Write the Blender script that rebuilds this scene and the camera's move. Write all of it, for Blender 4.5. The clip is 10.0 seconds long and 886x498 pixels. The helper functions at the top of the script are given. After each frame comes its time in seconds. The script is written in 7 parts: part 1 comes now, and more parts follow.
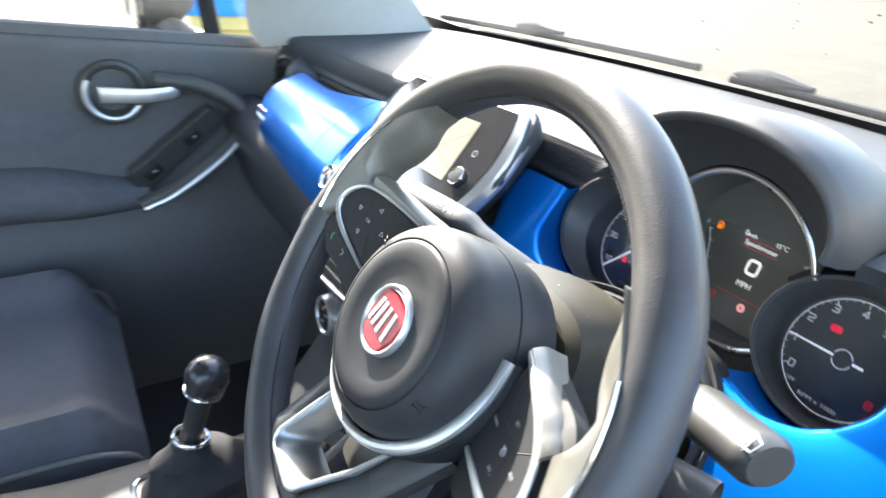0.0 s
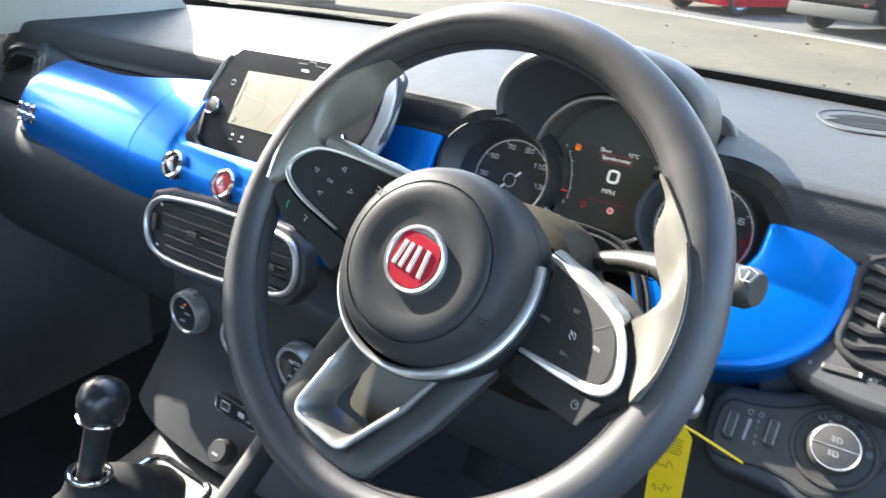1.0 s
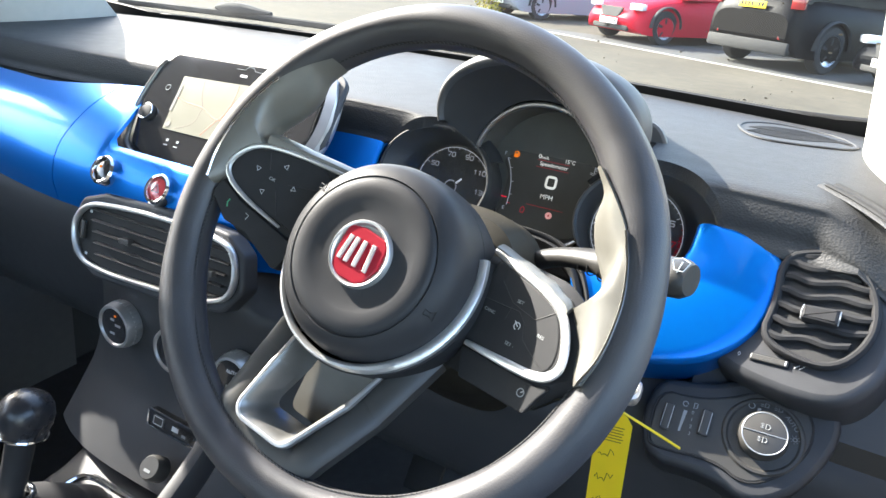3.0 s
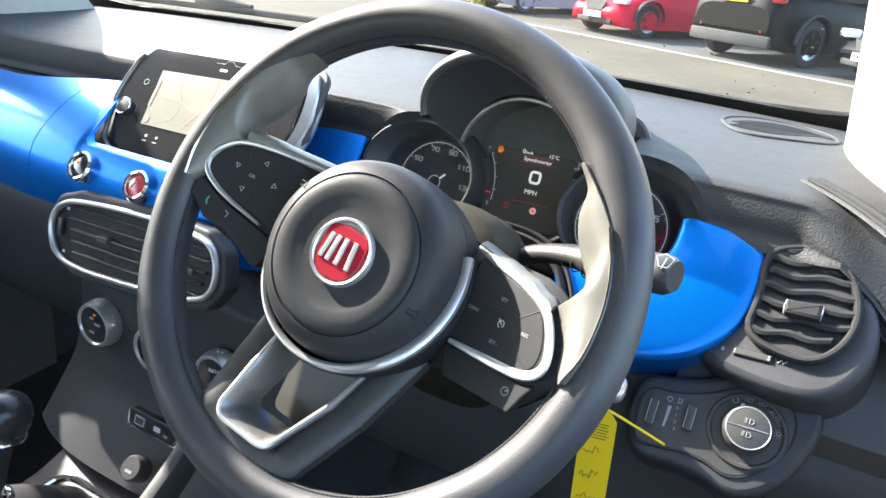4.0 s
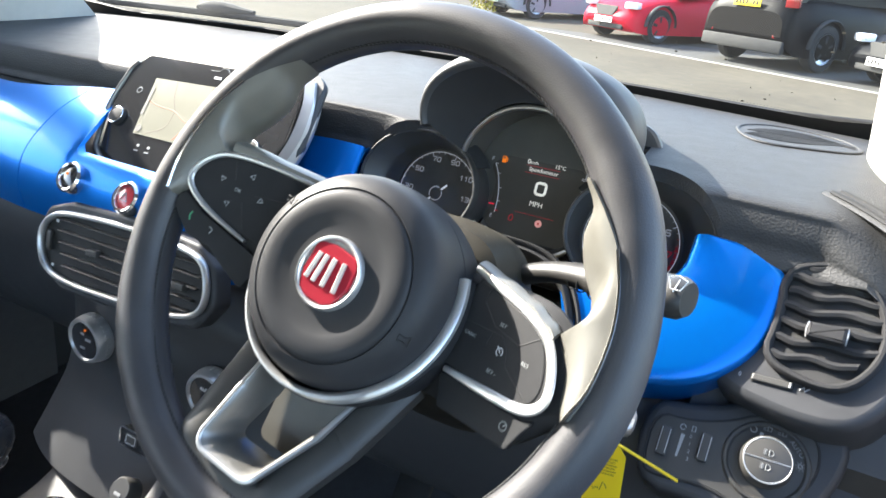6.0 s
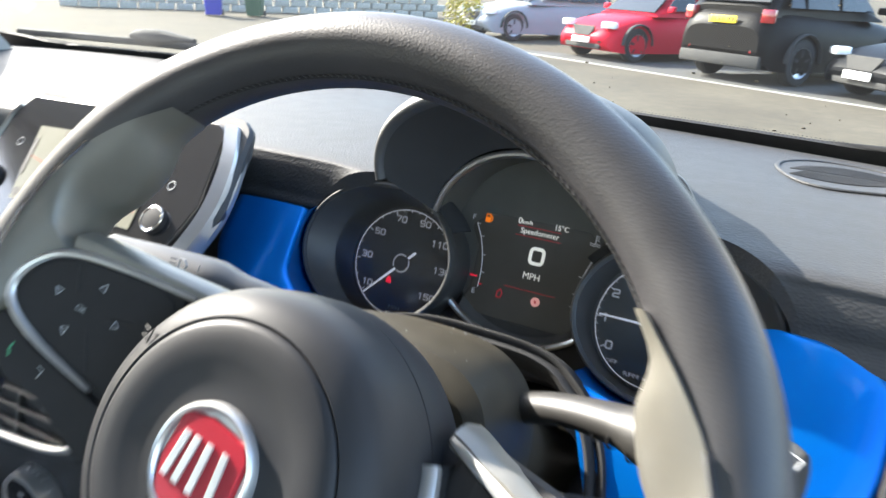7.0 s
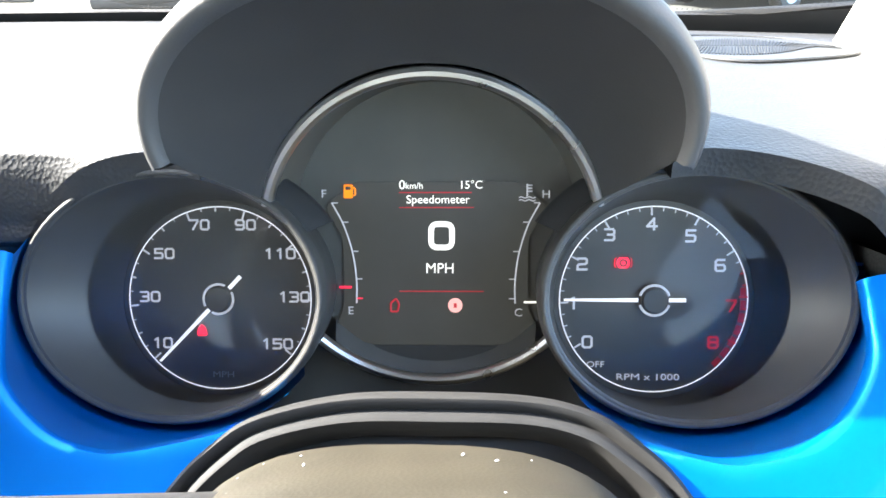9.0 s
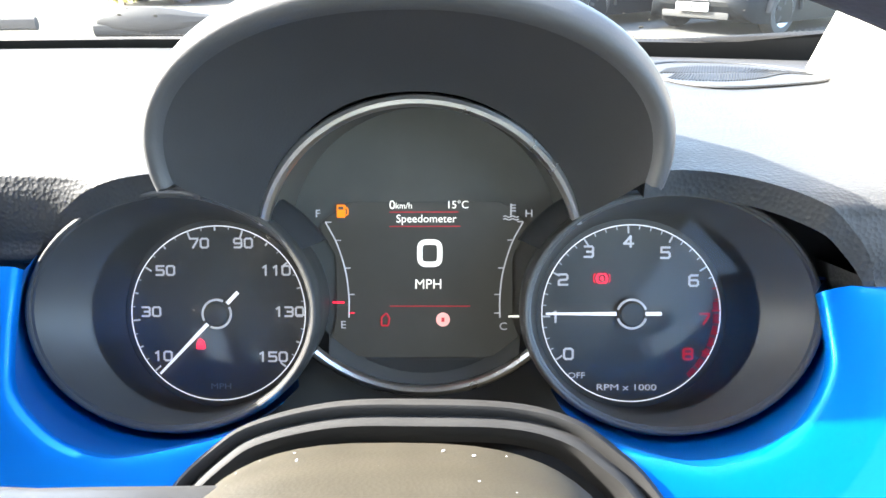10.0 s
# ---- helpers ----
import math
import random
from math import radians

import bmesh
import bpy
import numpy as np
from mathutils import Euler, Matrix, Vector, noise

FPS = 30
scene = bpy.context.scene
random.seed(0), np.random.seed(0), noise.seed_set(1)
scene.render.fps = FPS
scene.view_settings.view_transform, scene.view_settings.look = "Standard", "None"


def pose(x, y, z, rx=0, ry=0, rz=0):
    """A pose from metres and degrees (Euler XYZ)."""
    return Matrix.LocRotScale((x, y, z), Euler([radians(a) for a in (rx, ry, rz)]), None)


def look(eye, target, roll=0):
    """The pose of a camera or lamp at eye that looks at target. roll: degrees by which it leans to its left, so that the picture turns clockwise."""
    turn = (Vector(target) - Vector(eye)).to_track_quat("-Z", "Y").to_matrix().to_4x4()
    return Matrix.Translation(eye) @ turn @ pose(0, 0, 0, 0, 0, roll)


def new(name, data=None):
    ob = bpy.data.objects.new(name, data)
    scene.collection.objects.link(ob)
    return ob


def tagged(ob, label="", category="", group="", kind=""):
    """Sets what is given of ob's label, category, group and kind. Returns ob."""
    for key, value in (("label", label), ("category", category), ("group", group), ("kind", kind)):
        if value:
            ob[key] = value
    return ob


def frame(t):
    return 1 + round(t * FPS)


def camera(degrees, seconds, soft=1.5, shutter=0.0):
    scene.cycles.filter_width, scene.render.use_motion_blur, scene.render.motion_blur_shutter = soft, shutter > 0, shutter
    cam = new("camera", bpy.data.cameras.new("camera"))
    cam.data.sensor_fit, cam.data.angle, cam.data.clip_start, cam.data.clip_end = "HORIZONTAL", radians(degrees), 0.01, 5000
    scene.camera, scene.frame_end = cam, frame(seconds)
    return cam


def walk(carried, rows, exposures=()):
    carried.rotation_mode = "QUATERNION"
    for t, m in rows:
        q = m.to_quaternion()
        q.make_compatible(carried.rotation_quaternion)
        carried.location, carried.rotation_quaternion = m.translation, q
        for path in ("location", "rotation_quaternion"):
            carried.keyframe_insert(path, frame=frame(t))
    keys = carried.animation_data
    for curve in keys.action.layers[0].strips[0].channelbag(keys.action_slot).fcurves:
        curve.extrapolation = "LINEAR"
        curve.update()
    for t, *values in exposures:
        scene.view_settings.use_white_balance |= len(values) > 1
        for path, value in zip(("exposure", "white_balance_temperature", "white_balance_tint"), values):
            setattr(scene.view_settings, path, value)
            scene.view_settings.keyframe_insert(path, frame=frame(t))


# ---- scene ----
cam = camera(66.3, 10.0, soft=1.5, shutter=0.5)
PATH = [
    (0, (0.3161, -0.4619, 1.2734), (-1.2483, 0.4453, 0.4192), 2.05),
    (0.5, (0.2468, -0.5461, 1.2738), (-1.0063, 0.7238, 0.3698), 1.87),
    (1, (0.2241, -0.6308, 1.2574), (-0.7612, 0.8724, 0.3801), 2.52),
    (1.5, (0.2213, -0.6493, 1.2403), (-0.6596, 0.9338, 0.3930), 4.45),
    (2, (0.2245, -0.6488, 1.2456), (-0.6130, 0.9677, 0.4177), 4.40),
    (2.2, (0.2261, -0.6468, 1.2435), (-0.6268, 0.9729, 0.4379), 4.43),
    (3.3, (0.2255, -0.6421, 1.2407), (-0.6065, 0.9863, 0.4307), 4.68),
    (3.5, (0.2219, -0.6430, 1.2393), (-0.5934, 0.9881, 0.4178), 4.72),
    (4, (0.2246, -0.6367, 1.2422), (-0.5783, 1.0009, 0.4214), 4.77),
    (4.5, (0.2203, -0.6385, 1.2370), (-0.5783, 1.0008, 0.4154), 4.62),
    (5, (0.2202, -0.6385, 1.2339), (-0.5783, 0.9998, 0.4103), 4.72),
    (5.2, (0.2213, -0.6374, 1.2298), (-0.5870, 1.0020, 0.4180), 4.97),
    (6.3, (0.2136, -0.5649, 1.2407), (-0.6252, 1.0612, 0.4332), 4.34),
    (6.5, (0.2025, -0.5288, 1.2378), (-0.6362, 1.0992, 0.4339), 4.44),
    (7, (0.1513, -0.4501, 1.2226), (-0.6609, 1.2181, 0.4760), 2.98),
    (7.5, (0.0640, -0.3599, 1.1782), (-0.5102, 1.4353, 0.5093), 0.36),
    (8, (0.0119, -0.2899, 1.1688), (-0.2133, 1.5106, 0.3277), -0.70),
    (8.5, (0.0094, -0.2814, 1.1686), (-0.1035, 1.4869, 0.2409), -0.82),
    (9, (0.0136, -0.2813, 1.1681), (-0.0451, 1.5056, 0.2716), -0.79),
    (9.5, (0.0143, -0.2903, 1.1729), (-0.0297, 1.5088, 0.3002), -0.70),
    (10, (0.0181, -0.2976, 1.1738), (-0.0284, 1.5164, 0.3329), -0.72),
]
walk(cam, [(t, look(eye, target, roll)) for t, eye, target, roll in PATH], [(0, 3.42), (0.5, 3.16), (1, 3.12), (5, 3.07), (6.5, 2.98), (7, 2.92), (7.5, 3.26), (8, 3.84), (8.2, 3.96), (8.6, 4.2), (10, 4.27)])

# ---- light: clear day, sun from the passenger's side and a little ahead ----
world = bpy.data.worlds.new("sky")
scene.world = world
world.use_nodes = True
SUN_AZ, SUN_EL = radians(-79.5), radians(32.5)
sky = world.node_tree.nodes.new("ShaderNodeTexSky")
sky.sky_type, sky.sun_disc = "NISHITA", False
sky.sun_elevation, sky.sun_rotation = SUN_EL, SUN_AZ
sky.air_density, sky.dust_density = 1.0, 2.0
world.node_tree.links.new(sky.outputs[0], world.node_tree.nodes["Background"].inputs[0])
world.node_tree.nodes["Background"].inputs[1].default_value = 0.15
sun = new("sun", bpy.data.lights.new("sun", "SUN"))
sun.data.energy, sun.data.angle, sun.data.color = 3.1, radians(0.53), (1.0, 0.95, 0.87)
to_sun = Vector((math.sin(SUN_AZ) * math.cos(SUN_EL), math.cos(SUN_AZ) * math.cos(SUN_EL), math.sin(SUN_EL)))
sun.matrix_world = look(to_sun * 30, (0, 0, 0))


# ---- materials ----
def material(name, colour, rough=0.5, metal=0.0, coat=0.0, vary=0.12, scale=60.0, bump=0.0, bump_scale=900.0,
             emit=None, power=0.0, specular=0.5, rough_vary=0.1, kind="noise", distance=0.001):
    """Principled surface with two scales of variation in colour and roughness and a fine relief."""
    m = bpy.data.materials.new(name)
    m.use_nodes = True
    nt = m.node_tree
    b = nt.nodes["Principled BSDF"]
    b.inputs["Metallic"].default_value = metal
    b.inputs["Coat Weight"].default_value = coat
    b.inputs["Coat Roughness"].default_value = 0.06
    b.inputs["Specular IOR Level"].default_value = specular
    co = nt.nodes.new("ShaderNodeTexCoord")
    n1 = nt.nodes.new("ShaderNodeTexNoise")
    n1.inputs["Scale"].default_value, n1.inputs["Detail"].default_value = scale, 6
    n2 = nt.nodes.new("ShaderNodeTexNoise")
    n2.inputs["Scale"].default_value, n2.inputs["Detail"].default_value = scale / 9, 4
    for n in (n1, n2):
        nt.links.new(co.outputs["Object"], n.inputs["Vector"])
    add = nt.nodes.new("ShaderNodeMath")
    add.operation = "ADD"
    nt.links.new(n1.outputs["Fac"], add.inputs[0])
    nt.links.new(n2.outputs["Fac"], add.inputs[1])
    ramp = nt.nodes.new("ShaderNodeMapRange")
    ramp.inputs["From Min"].default_value, ramp.inputs["From Max"].default_value = 0.7, 1.3
    ramp.inputs["To Min"].default_value, ramp.inputs["To Max"].default_value = 1 - vary, 1 + vary
    nt.links.new(add.outputs[0], ramp.inputs["Value"])
    mul = nt.nodes.new("ShaderNodeVectorMath")
    mul.operation = "SCALE"
    mul.inputs[0].default_value = colour
    nt.links.new(ramp.outputs[0], mul.inputs["Scale"])
    nt.links.new(mul.outputs[0], b.inputs["Base Color"])
    rr = nt.nodes.new("ShaderNodeMapRange")
    rr.inputs["From Min"].default_value, rr.inputs["From Max"].default_value = 0.7, 1.3
    rr.inputs["To Min"].default_value = max(0.02, rough * (1 - rough_vary))
    rr.inputs["To Max"].default_value = min(1.0, rough * (1 + rough_vary))
    nt.links.new(add.outputs[0], rr.inputs["Value"])
    nt.links.new(rr.outputs[0], b.inputs["Roughness"])
    if bump:
        bm_ = nt.nodes.new("ShaderNodeBump")
        bm_.inputs["Strength"].default_value, bm_.inputs["Distance"].default_value = bump, distance
        if kind == "cells":
            n3 = nt.nodes.new("ShaderNodeTexVoronoi")
            n3.inputs["Scale"].default_value = bump_scale
            out = n3.outputs["Distance"]
        else:
            n3 = nt.nodes.new("ShaderNodeTexNoise")
            n3.inputs["Scale"].default_value, n3.inputs["Detail"].default_value = bump_scale, 3
            out = n3.outputs["Fac"]
        nt.links.new(co.outputs["Object"], n3.inputs["Vector"])
        nt.links.new(out, bm_.inputs["Height"])
        nt.links.new(bm_.outputs[0], b.inputs["Normal"])
    if emit:
        b.inputs["Emission Color"].default_value = (*emit, 1)
        b.inputs["Emission Strength"].default_value = power
    return m


def glass(name, tint=(1, 1, 1), dust=0.0, ior=1.45, blur=0.02):
    """Thin clear pane: passes light, mirrors by Fresnel, with a film of dust."""
    m = bpy.data.materials.new(name)
    m.use_nodes = True
    nt = m.node_tree
    nt.nodes.remove(nt.nodes["Principled BSDF"])
    tr = nt.nodes.new("ShaderNodeBsdfTransparent")
    tr.inputs[0].default_value = (*tint, 1)
    gl = nt.nodes.new("ShaderNodeBsdfGlossy")
    gl.inputs["Roughness"].default_value = blur
    fr = nt.nodes.new("ShaderNodeFresnel")
    fr.inputs[0].default_value = ior
    mix = nt.nodes.new("ShaderNodeMixShader")
    nt.links.new(fr.outputs[0], mix.inputs[0])
    nt.links.new(tr.outputs[0], mix.inputs[1])
    nt.links.new(gl.outputs[0], mix.inputs[2])
    last = mix
    if dust:
        di = nt.nodes.new("ShaderNodeBsdfTranslucent")
        di.inputs[0].default_value = (0.8, 0.78, 0.72, 1)
        co = nt.nodes.new("ShaderNodeTexCoord")
        no = nt.nodes.new("ShaderNodeTexNoise")
        no.inputs["Scale"].default_value, no.inputs["Detail"].default_value = 5.0, 8
        nt.links.new(co.outputs["Object"], no.inputs["Vector"])
        mr = nt.nodes.new("ShaderNodeMapRange")
        mr.inputs["From Min"].default_value, mr.inputs["From Max"].default_value = 0.3, 0.7
        mr.inputs["To Min"].default_value, mr.inputs["To Max"].default_value = dust * 0.6, dust * 1.4
        nt.links.new(no.outputs["Fac"], mr.inputs["Value"])
        last = nt.nodes.new("ShaderNodeMixShader")
        nt.links.new(mr.outputs[0], last.inputs[0])
        nt.links.new(mix.outputs[0], last.inputs[1])
        nt.links.new(di.outputs[0], last.inputs[2])
    nt.links.new(last.outputs[0], nt.nodes["Material Output"].inputs[0])
    return m


HUB = material("airbag_cover_plastic", (0.031, 0.031, 0.033), 0.48, specular=0.2, bump=0.06, bump_scale=1100, kind="cells", distance=0.0003, vary=0.15, scale=35)
HOOD = material("hood_soft_plastic", (0.055, 0.056, 0.058), 0.5, specular=0.4, bump=0.12, bump_scale=900, kind="cells", distance=0.0004, vary=0.12, scale=25)
# darker than the hood plastic: shade inside the funnel is put into the colour
LINER = material("shade_darkened_plastic", (0.034, 0.034, 0.035), 0.7, specular=0.25, bump=0.1, bump_scale=900, kind="cells", distance=0.0004)
DASH = material("dash_soft_plastic", (0.036, 0.037, 0.038), 0.6, specular=0.25, bump=0.45, bump_scale=520, kind="cells", distance=0.0007, vary=0.12)
PLASTIC = material("black_plastic", (0.042, 0.043, 0.046), 0.5, specular=0.4, bump=0.08, bump_scale=1000, kind="cells", distance=0.0004)
SMOOTH = material("smooth_black_plastic", (0.052, 0.050, 0.046), 0.45, vary=0.08)
STALK = material("dark_stalk_plastic", (0.026, 0.026, 0.027), 0.6, specular=0.16, vary=0.15)
COLLAR = material("black_bellows_rubber", (0.022, 0.022, 0.022), 0.7, specular=0.2, vary=0.2)
SILVER = material("bright_silver_ring", (0.62, 0.62, 0.61), 0.3, metal=1.0, vary=0.05)
NEEDLE = material("lit_white_needle", (0.7, 0.72, 0.75), 0.5, emit=(0.9, 0.93, 1.0), power=0.05)
GLOSS = material("piano_black", (0.028, 0.028, 0.029), 0.12, coat=0.6, vary=0.05)
LEATHER = material("black_leather", (0.043, 0.042, 0.045), 0.45, bump=0.2, bump_scale=1000, kind="cells", distance=0.0004, vary=0.22, scale=30, rough_vary=0.2)
PAINT = material("blue_gloss_paint", (0.0004, 0.152, 0.55), 0.34, metal=0.62, coat=0.22, specular=0.10, vary=0.03, scale=14, rough_vary=0.08)
SATIN = material("satin_silver_trim", (0.62, 0.62, 0.61), 0.36, metal=0.8, vary=0.06)
DULL = material("dull_silver_lining", (0.26, 0.255, 0.24), 0.34, metal=0.7, vary=0.08)
CHROME = material("chrome", (0.8, 0.8, 0.8), 0.1, metal=1.0, vary=0.04)
GREY = material("grey_plastic_trim", (0.16, 0.155, 0.14), 0.38, bump=0.2, bump_scale=600, kind="cells", distance=0.0004)
FABRIC = material("dark_grey_seat_fabric", (0.098, 0.100, 0.108), 0.85, bump=0.6, bump_scale=900, vary=0.18)
CARPET = material("black_carpet", (0.045, 0.045, 0.048), 0.95, bump=0.8, bump_scale=1200, vary=0.25)
WING = material("grey_spoke_plastic", (0.120, 0.114, 0.096), 0.42, specular=1.0, bump=0.06, bump_scale=900, kind="cells", distance=0.0003)
LEVER = material("satin_lever_plastic", (0.030, 0.029, 0.027), 0.44, specular=0.5, vary=0.12)
STACK = material("black_console_plastic", (0.032, 0.033, 0.035), 0.55, bump=0.2, bump_scale=800, kind="cells", distance=0.0005)
COLUMN = material("dusty_column_plastic", (0.030, 0.026, 0.018), 0.5, specular=0.22, bump=0.1, bump_scale=900, kind="cells", distance=0.0004, vary=0.25, scale=45)
DOOR = material("dark_grey_door_plastic", (0.095, 0.094, 0.097), 0.55, bump=0.2, bump_scale=800, kind="cells", distance=0.0005)
LINING = material("light_grey_headliner", (0.42, 0.41, 0.38), 0.9, bump=0.4, bump_scale=1500, vary=0.06)
DIAL = material("matt_black_dial", (0.097, 0.091, 0.079), 0.6, vary=0.1)
PRINT = material("backlit_white_print", (0.42, 0.43, 0.45), 0.5, emit=(0.9, 0.93, 1.0), power=0.022)
SILK = material("white_print", (0.6, 0.6, 0.6), 0.6)
DIMPRINT = material("grey_print", (0.3, 0.31, 0.31), 0.6)
REDPRINT = material("backlit_red_print", (0.5, 0.02, 0.04), 0.5, emit=(1.0, 0.02, 0.06), power=0.09)
DIMRED = material("dim_red_print", (0.3, 0.02, 0.03), 0.5, emit=(0.9, 0.03, 0.05), power=0.024)
BLOCKRED = material("dull_red_print", (0.22, 0.02, 0.03), 0.5, emit=(0.9, 0.03, 0.05), power=0.008)
AMBER = material("amber_warning_light", (0.4, 0.12, 0.005), 0.5, emit=(1.0, 0.22, 0.004), power=0.085)
LCD = material("lcd_dark", (0.04, 0.04, 0.037), 0.4, emit=(0.75, 0.75, 0.6), power=0.0025)
LIT = material("lit_white_symbol", (0.8, 0.8, 0.75), 0.5, emit=(1.0, 0.98, 0.85), power=0.06)
PINKLIT = material("lit_pink_symbol", (0.6, 0.3, 0.28), 0.5, emit=(1.0, 0.45, 0.4), power=0.06)
LENS = glass("gauge_lens", (0.97, 0.97, 0.97), ior=1.26, blur=0.06)
GLASS = glass("window_glass", (0.93, 0.96, 0.95), ior=1.45)
SCREEN = glass("windscreen_glass", (0.92, 0.96, 0.94), dust=0.004)
RED = material("red_enamel", (0.32, 0.012, 0.025), 0.35, coat=0.15, specular=0.3, vary=0.08)
HAZARD = material("translucent_red_button", (0.55, 0.05, 0.06), 0.25, coat=0.7, vary=0.15, scale=300)
YELLOW = material("yellow_card", (0.85, 0.58, 0.004), 0.55, vary=0.04, scale=90)
INK = material("pencil_ink", (0.16, 0.12, 0.015), 0.7)
RUBBER = material("black_rubber", (0.015, 0.015, 0.015), 0.7, vary=0.15)
STEEL = material("steel", (0.5, 0.5, 0.5), 0.35, metal=1.0)


# ---- mesh helpers ----
def part(name, bm, mat, parent=None, label="", smooth=True, m=None, crease=35, face=None):
    """One bmesh as one mesh object, under its thing."""
    if m is not None:
        bmesh.ops.transform(bm, matrix=m, verts=bm.verts)
    bmesh.ops.recalc_face_normals(bm, faces=bm.faces)
    if face is not None and sum(f.normal.dot(Vector(face)) for f in bm.faces) < 0:
        bmesh.ops.reverse_faces(bm, faces=bm.faces)
    me = bpy.data.meshes.new(name)
    if smooth:
        for f in bm.faces:
            f.smooth = len(f.verts) <= 4
        for e in bm.edges:
            if len(e.link_faces) == 2 and e.calc_face_angle(0) > radians(crease):
                e.smooth = False
    bm.to_mesh(me)
    bm.free()
    me.materials.append(mat)
    ob = new(name, me)
    if parent is not None:
        ob.parent = parent
        ob.matrix_parent_inverse = parent.matrix_world.inverted()
    if label:
        ob["label"] = label
    return ob


def soft(poly, closed=True, times=2):
    """Outline with its corners cut again and again until they run round."""
    pts = [Vector(p) for p in poly]
    for _ in range(times):
        out = [] if closed else [pts[0]]
        for a, b in zip(pts, pts[1:] + (pts[:1] if closed else [])):
            out += [a.lerp(b, 0.25), a.lerp(b, 0.75)]
        pts = out if closed else out + [pts[-1]]
    return [tuple(p) for p in pts]


def thing(name, label, category, at=(0, 0, 0), group="", kind=""):
    e = new(name)
    e.empty_display_size = 0.05
    e.matrix_world = Matrix.Translation(at)
    return tagged(e, label, category, group, kind)


def grid(rows, closed_u=False, closed_v=False, caps=False):
    """Skin over rows of points."""
    bm = bmesh.new()
    vs = [[bm.verts.new(p) for p in r] for r in rows]
    nr, nc = len(vs), len(vs[0])
    for i in range(nr if closed_u else nr - 1):
        for j in range(nc if closed_v else nc - 1):
            q = (vs[i][j], vs[(i + 1) % nr][j], vs[(i + 1) % nr][(j + 1) % nc], vs[i][(j + 1) % nc])
            if len(set(q)) == 4:
                bm.faces.new(q)
    if caps:
        bm.faces.new(vs[0])
        bm.faces.new(list(reversed(vs[-1])))
    return bm


def thick(rows, offset):
    """A skin with depth: rows of points and a second layer moved by offset (a vector or a function of a point)."""
    off = offset if callable(offset) else (lambda p: Vector(offset))
    sec = []
    for r in rows:
        pts = [Vector(p) for p in r]
        sec.append(pts + [p + off(p) for p in reversed(pts)])
    return grid(sec, closed_v=True, caps=True)


def fillet(poly, r, seg=5):
    """Polygon with its corners rounded by r (a number, or one for each corner)."""
    out, n = [], len(poly)
    for i in range(n):
        p0, p, p1 = (Vector(poly[k % n]).to_2d() for k in (i - 1, i, i + 1))
        ri = r[i] if isinstance(r, (list, tuple)) else r
        a, b = (p0 - p), (p1 - p)
        la, lb = a.length, b.length
        if ri <= 0:
            out.append(tuple(p))
            continue
        a.normalize(), b.normalize()
        ang = math.acos(max(-1, min(1, a.dot(b))))
        d = min(ri / math.tan(ang / 2), la * 0.48, lb * 0.48)
        s, e = p + a * d, p + b * d
        for k in range(seg + 1):
            t = k / seg
            q = s * (1 - t) ** 2 + p * 2 * t * (1 - t) + e * t ** 2
            out.append((q.x, q.y))
    return out


def slab(outline, z0, z1, bevel=0.0, seg=2, taper=1.0):
    """Outline drawn out from z0 to z1, with its upper edge rounded."""
    bm = bmesh.new()
    n = len(outline)
    c = sum((Vector(p).to_2d() for p in outline), Vector((0, 0))) / n
    levels = [(z0, 0.0)]
    for k in range(seg + 1 if bevel else 1):
        a = k / seg * math.pi / 2 if bevel else 0
        levels.append((z1 - bevel * (1 - math.sin(a)), bevel * (1 - math.cos(a))))
    wind = math.copysign(1, sum(outline[i - 1][0] * outline[i][1] - outline[i][0] * outline[i - 1][1] for i in range(n)))
    rows = []
    for z, inset in levels:
        row = []
        for i in range(n):
            p0, p, p1 = (Vector(outline[k % n]).to_2d() for k in (i - 1, i, i + 1))
            t = (p1 - p0).normalized() if (p1 - p0).length else Vector((1, 0))
            nrm = Vector((-t.y, t.x)) * wind
            s = taper if z != z0 else 1.0
            q = c + (p - c) * s + nrm * inset
            row.append((q.x, q.y, z))
        rows.append(row)
    return grid(rows, closed_v=True, caps=True)


def sweep(path, w, h=None, closed=False, seg=10, up=(0, 0, 1), power=2.0, caps=True):
    """Tube of half-width w and half-height h (numbers or one for each point) along a path."""
    h = w if h is None else h
    pts = [Vector(p if len(p) == 3 else (*p, 0)) for p in path]
    n, rows = len(pts), []
    for i, p in enumerate(pts):
        a = pts[(i - 1) % n] if closed or i else p
        b = pts[(i + 1) % n] if closed or i < n - 1 else p
        t = (b - a).normalized()
        side = t.cross(Vector(up)).normalized()
        top = side.cross(t)
        wi, hi = (w[i] if isinstance(w, (list, tuple)) else w), (h[i] if isinstance(h, (list, tuple)) else h)
        row = []
        for k in range(seg):
            ang = 2 * math.pi * k / seg
            cx, sx = math.cos(ang), math.sin(ang)
            row.append(p + side * wi * math.copysign(abs(cx) ** (2 / power), cx) + top * hi * math.copysign(abs(sx) ** (2 / power), sx))
        rows.append(row)
    return grid(rows, closed_u=closed, closed_v=True, caps=caps and not closed)


def lathe(profile, seg=48, cx=1.0, cy=1.0, centre=(0, 0)):
    """Profile (radius, z) turned about z, widened by cx, cy."""
    rows = []
    for k in range(seg):
        a = 2 * math.pi * k / seg
        rows.append([(centre[0] + r * cx * math.cos(a), centre[1] + r * cy * math.sin(a), z) for r, z in profile])
    bm = grid(rows, closed_u=True)
    bmesh.ops.remove_doubles(bm, verts=bm.verts, dist=1e-6)
    return bm


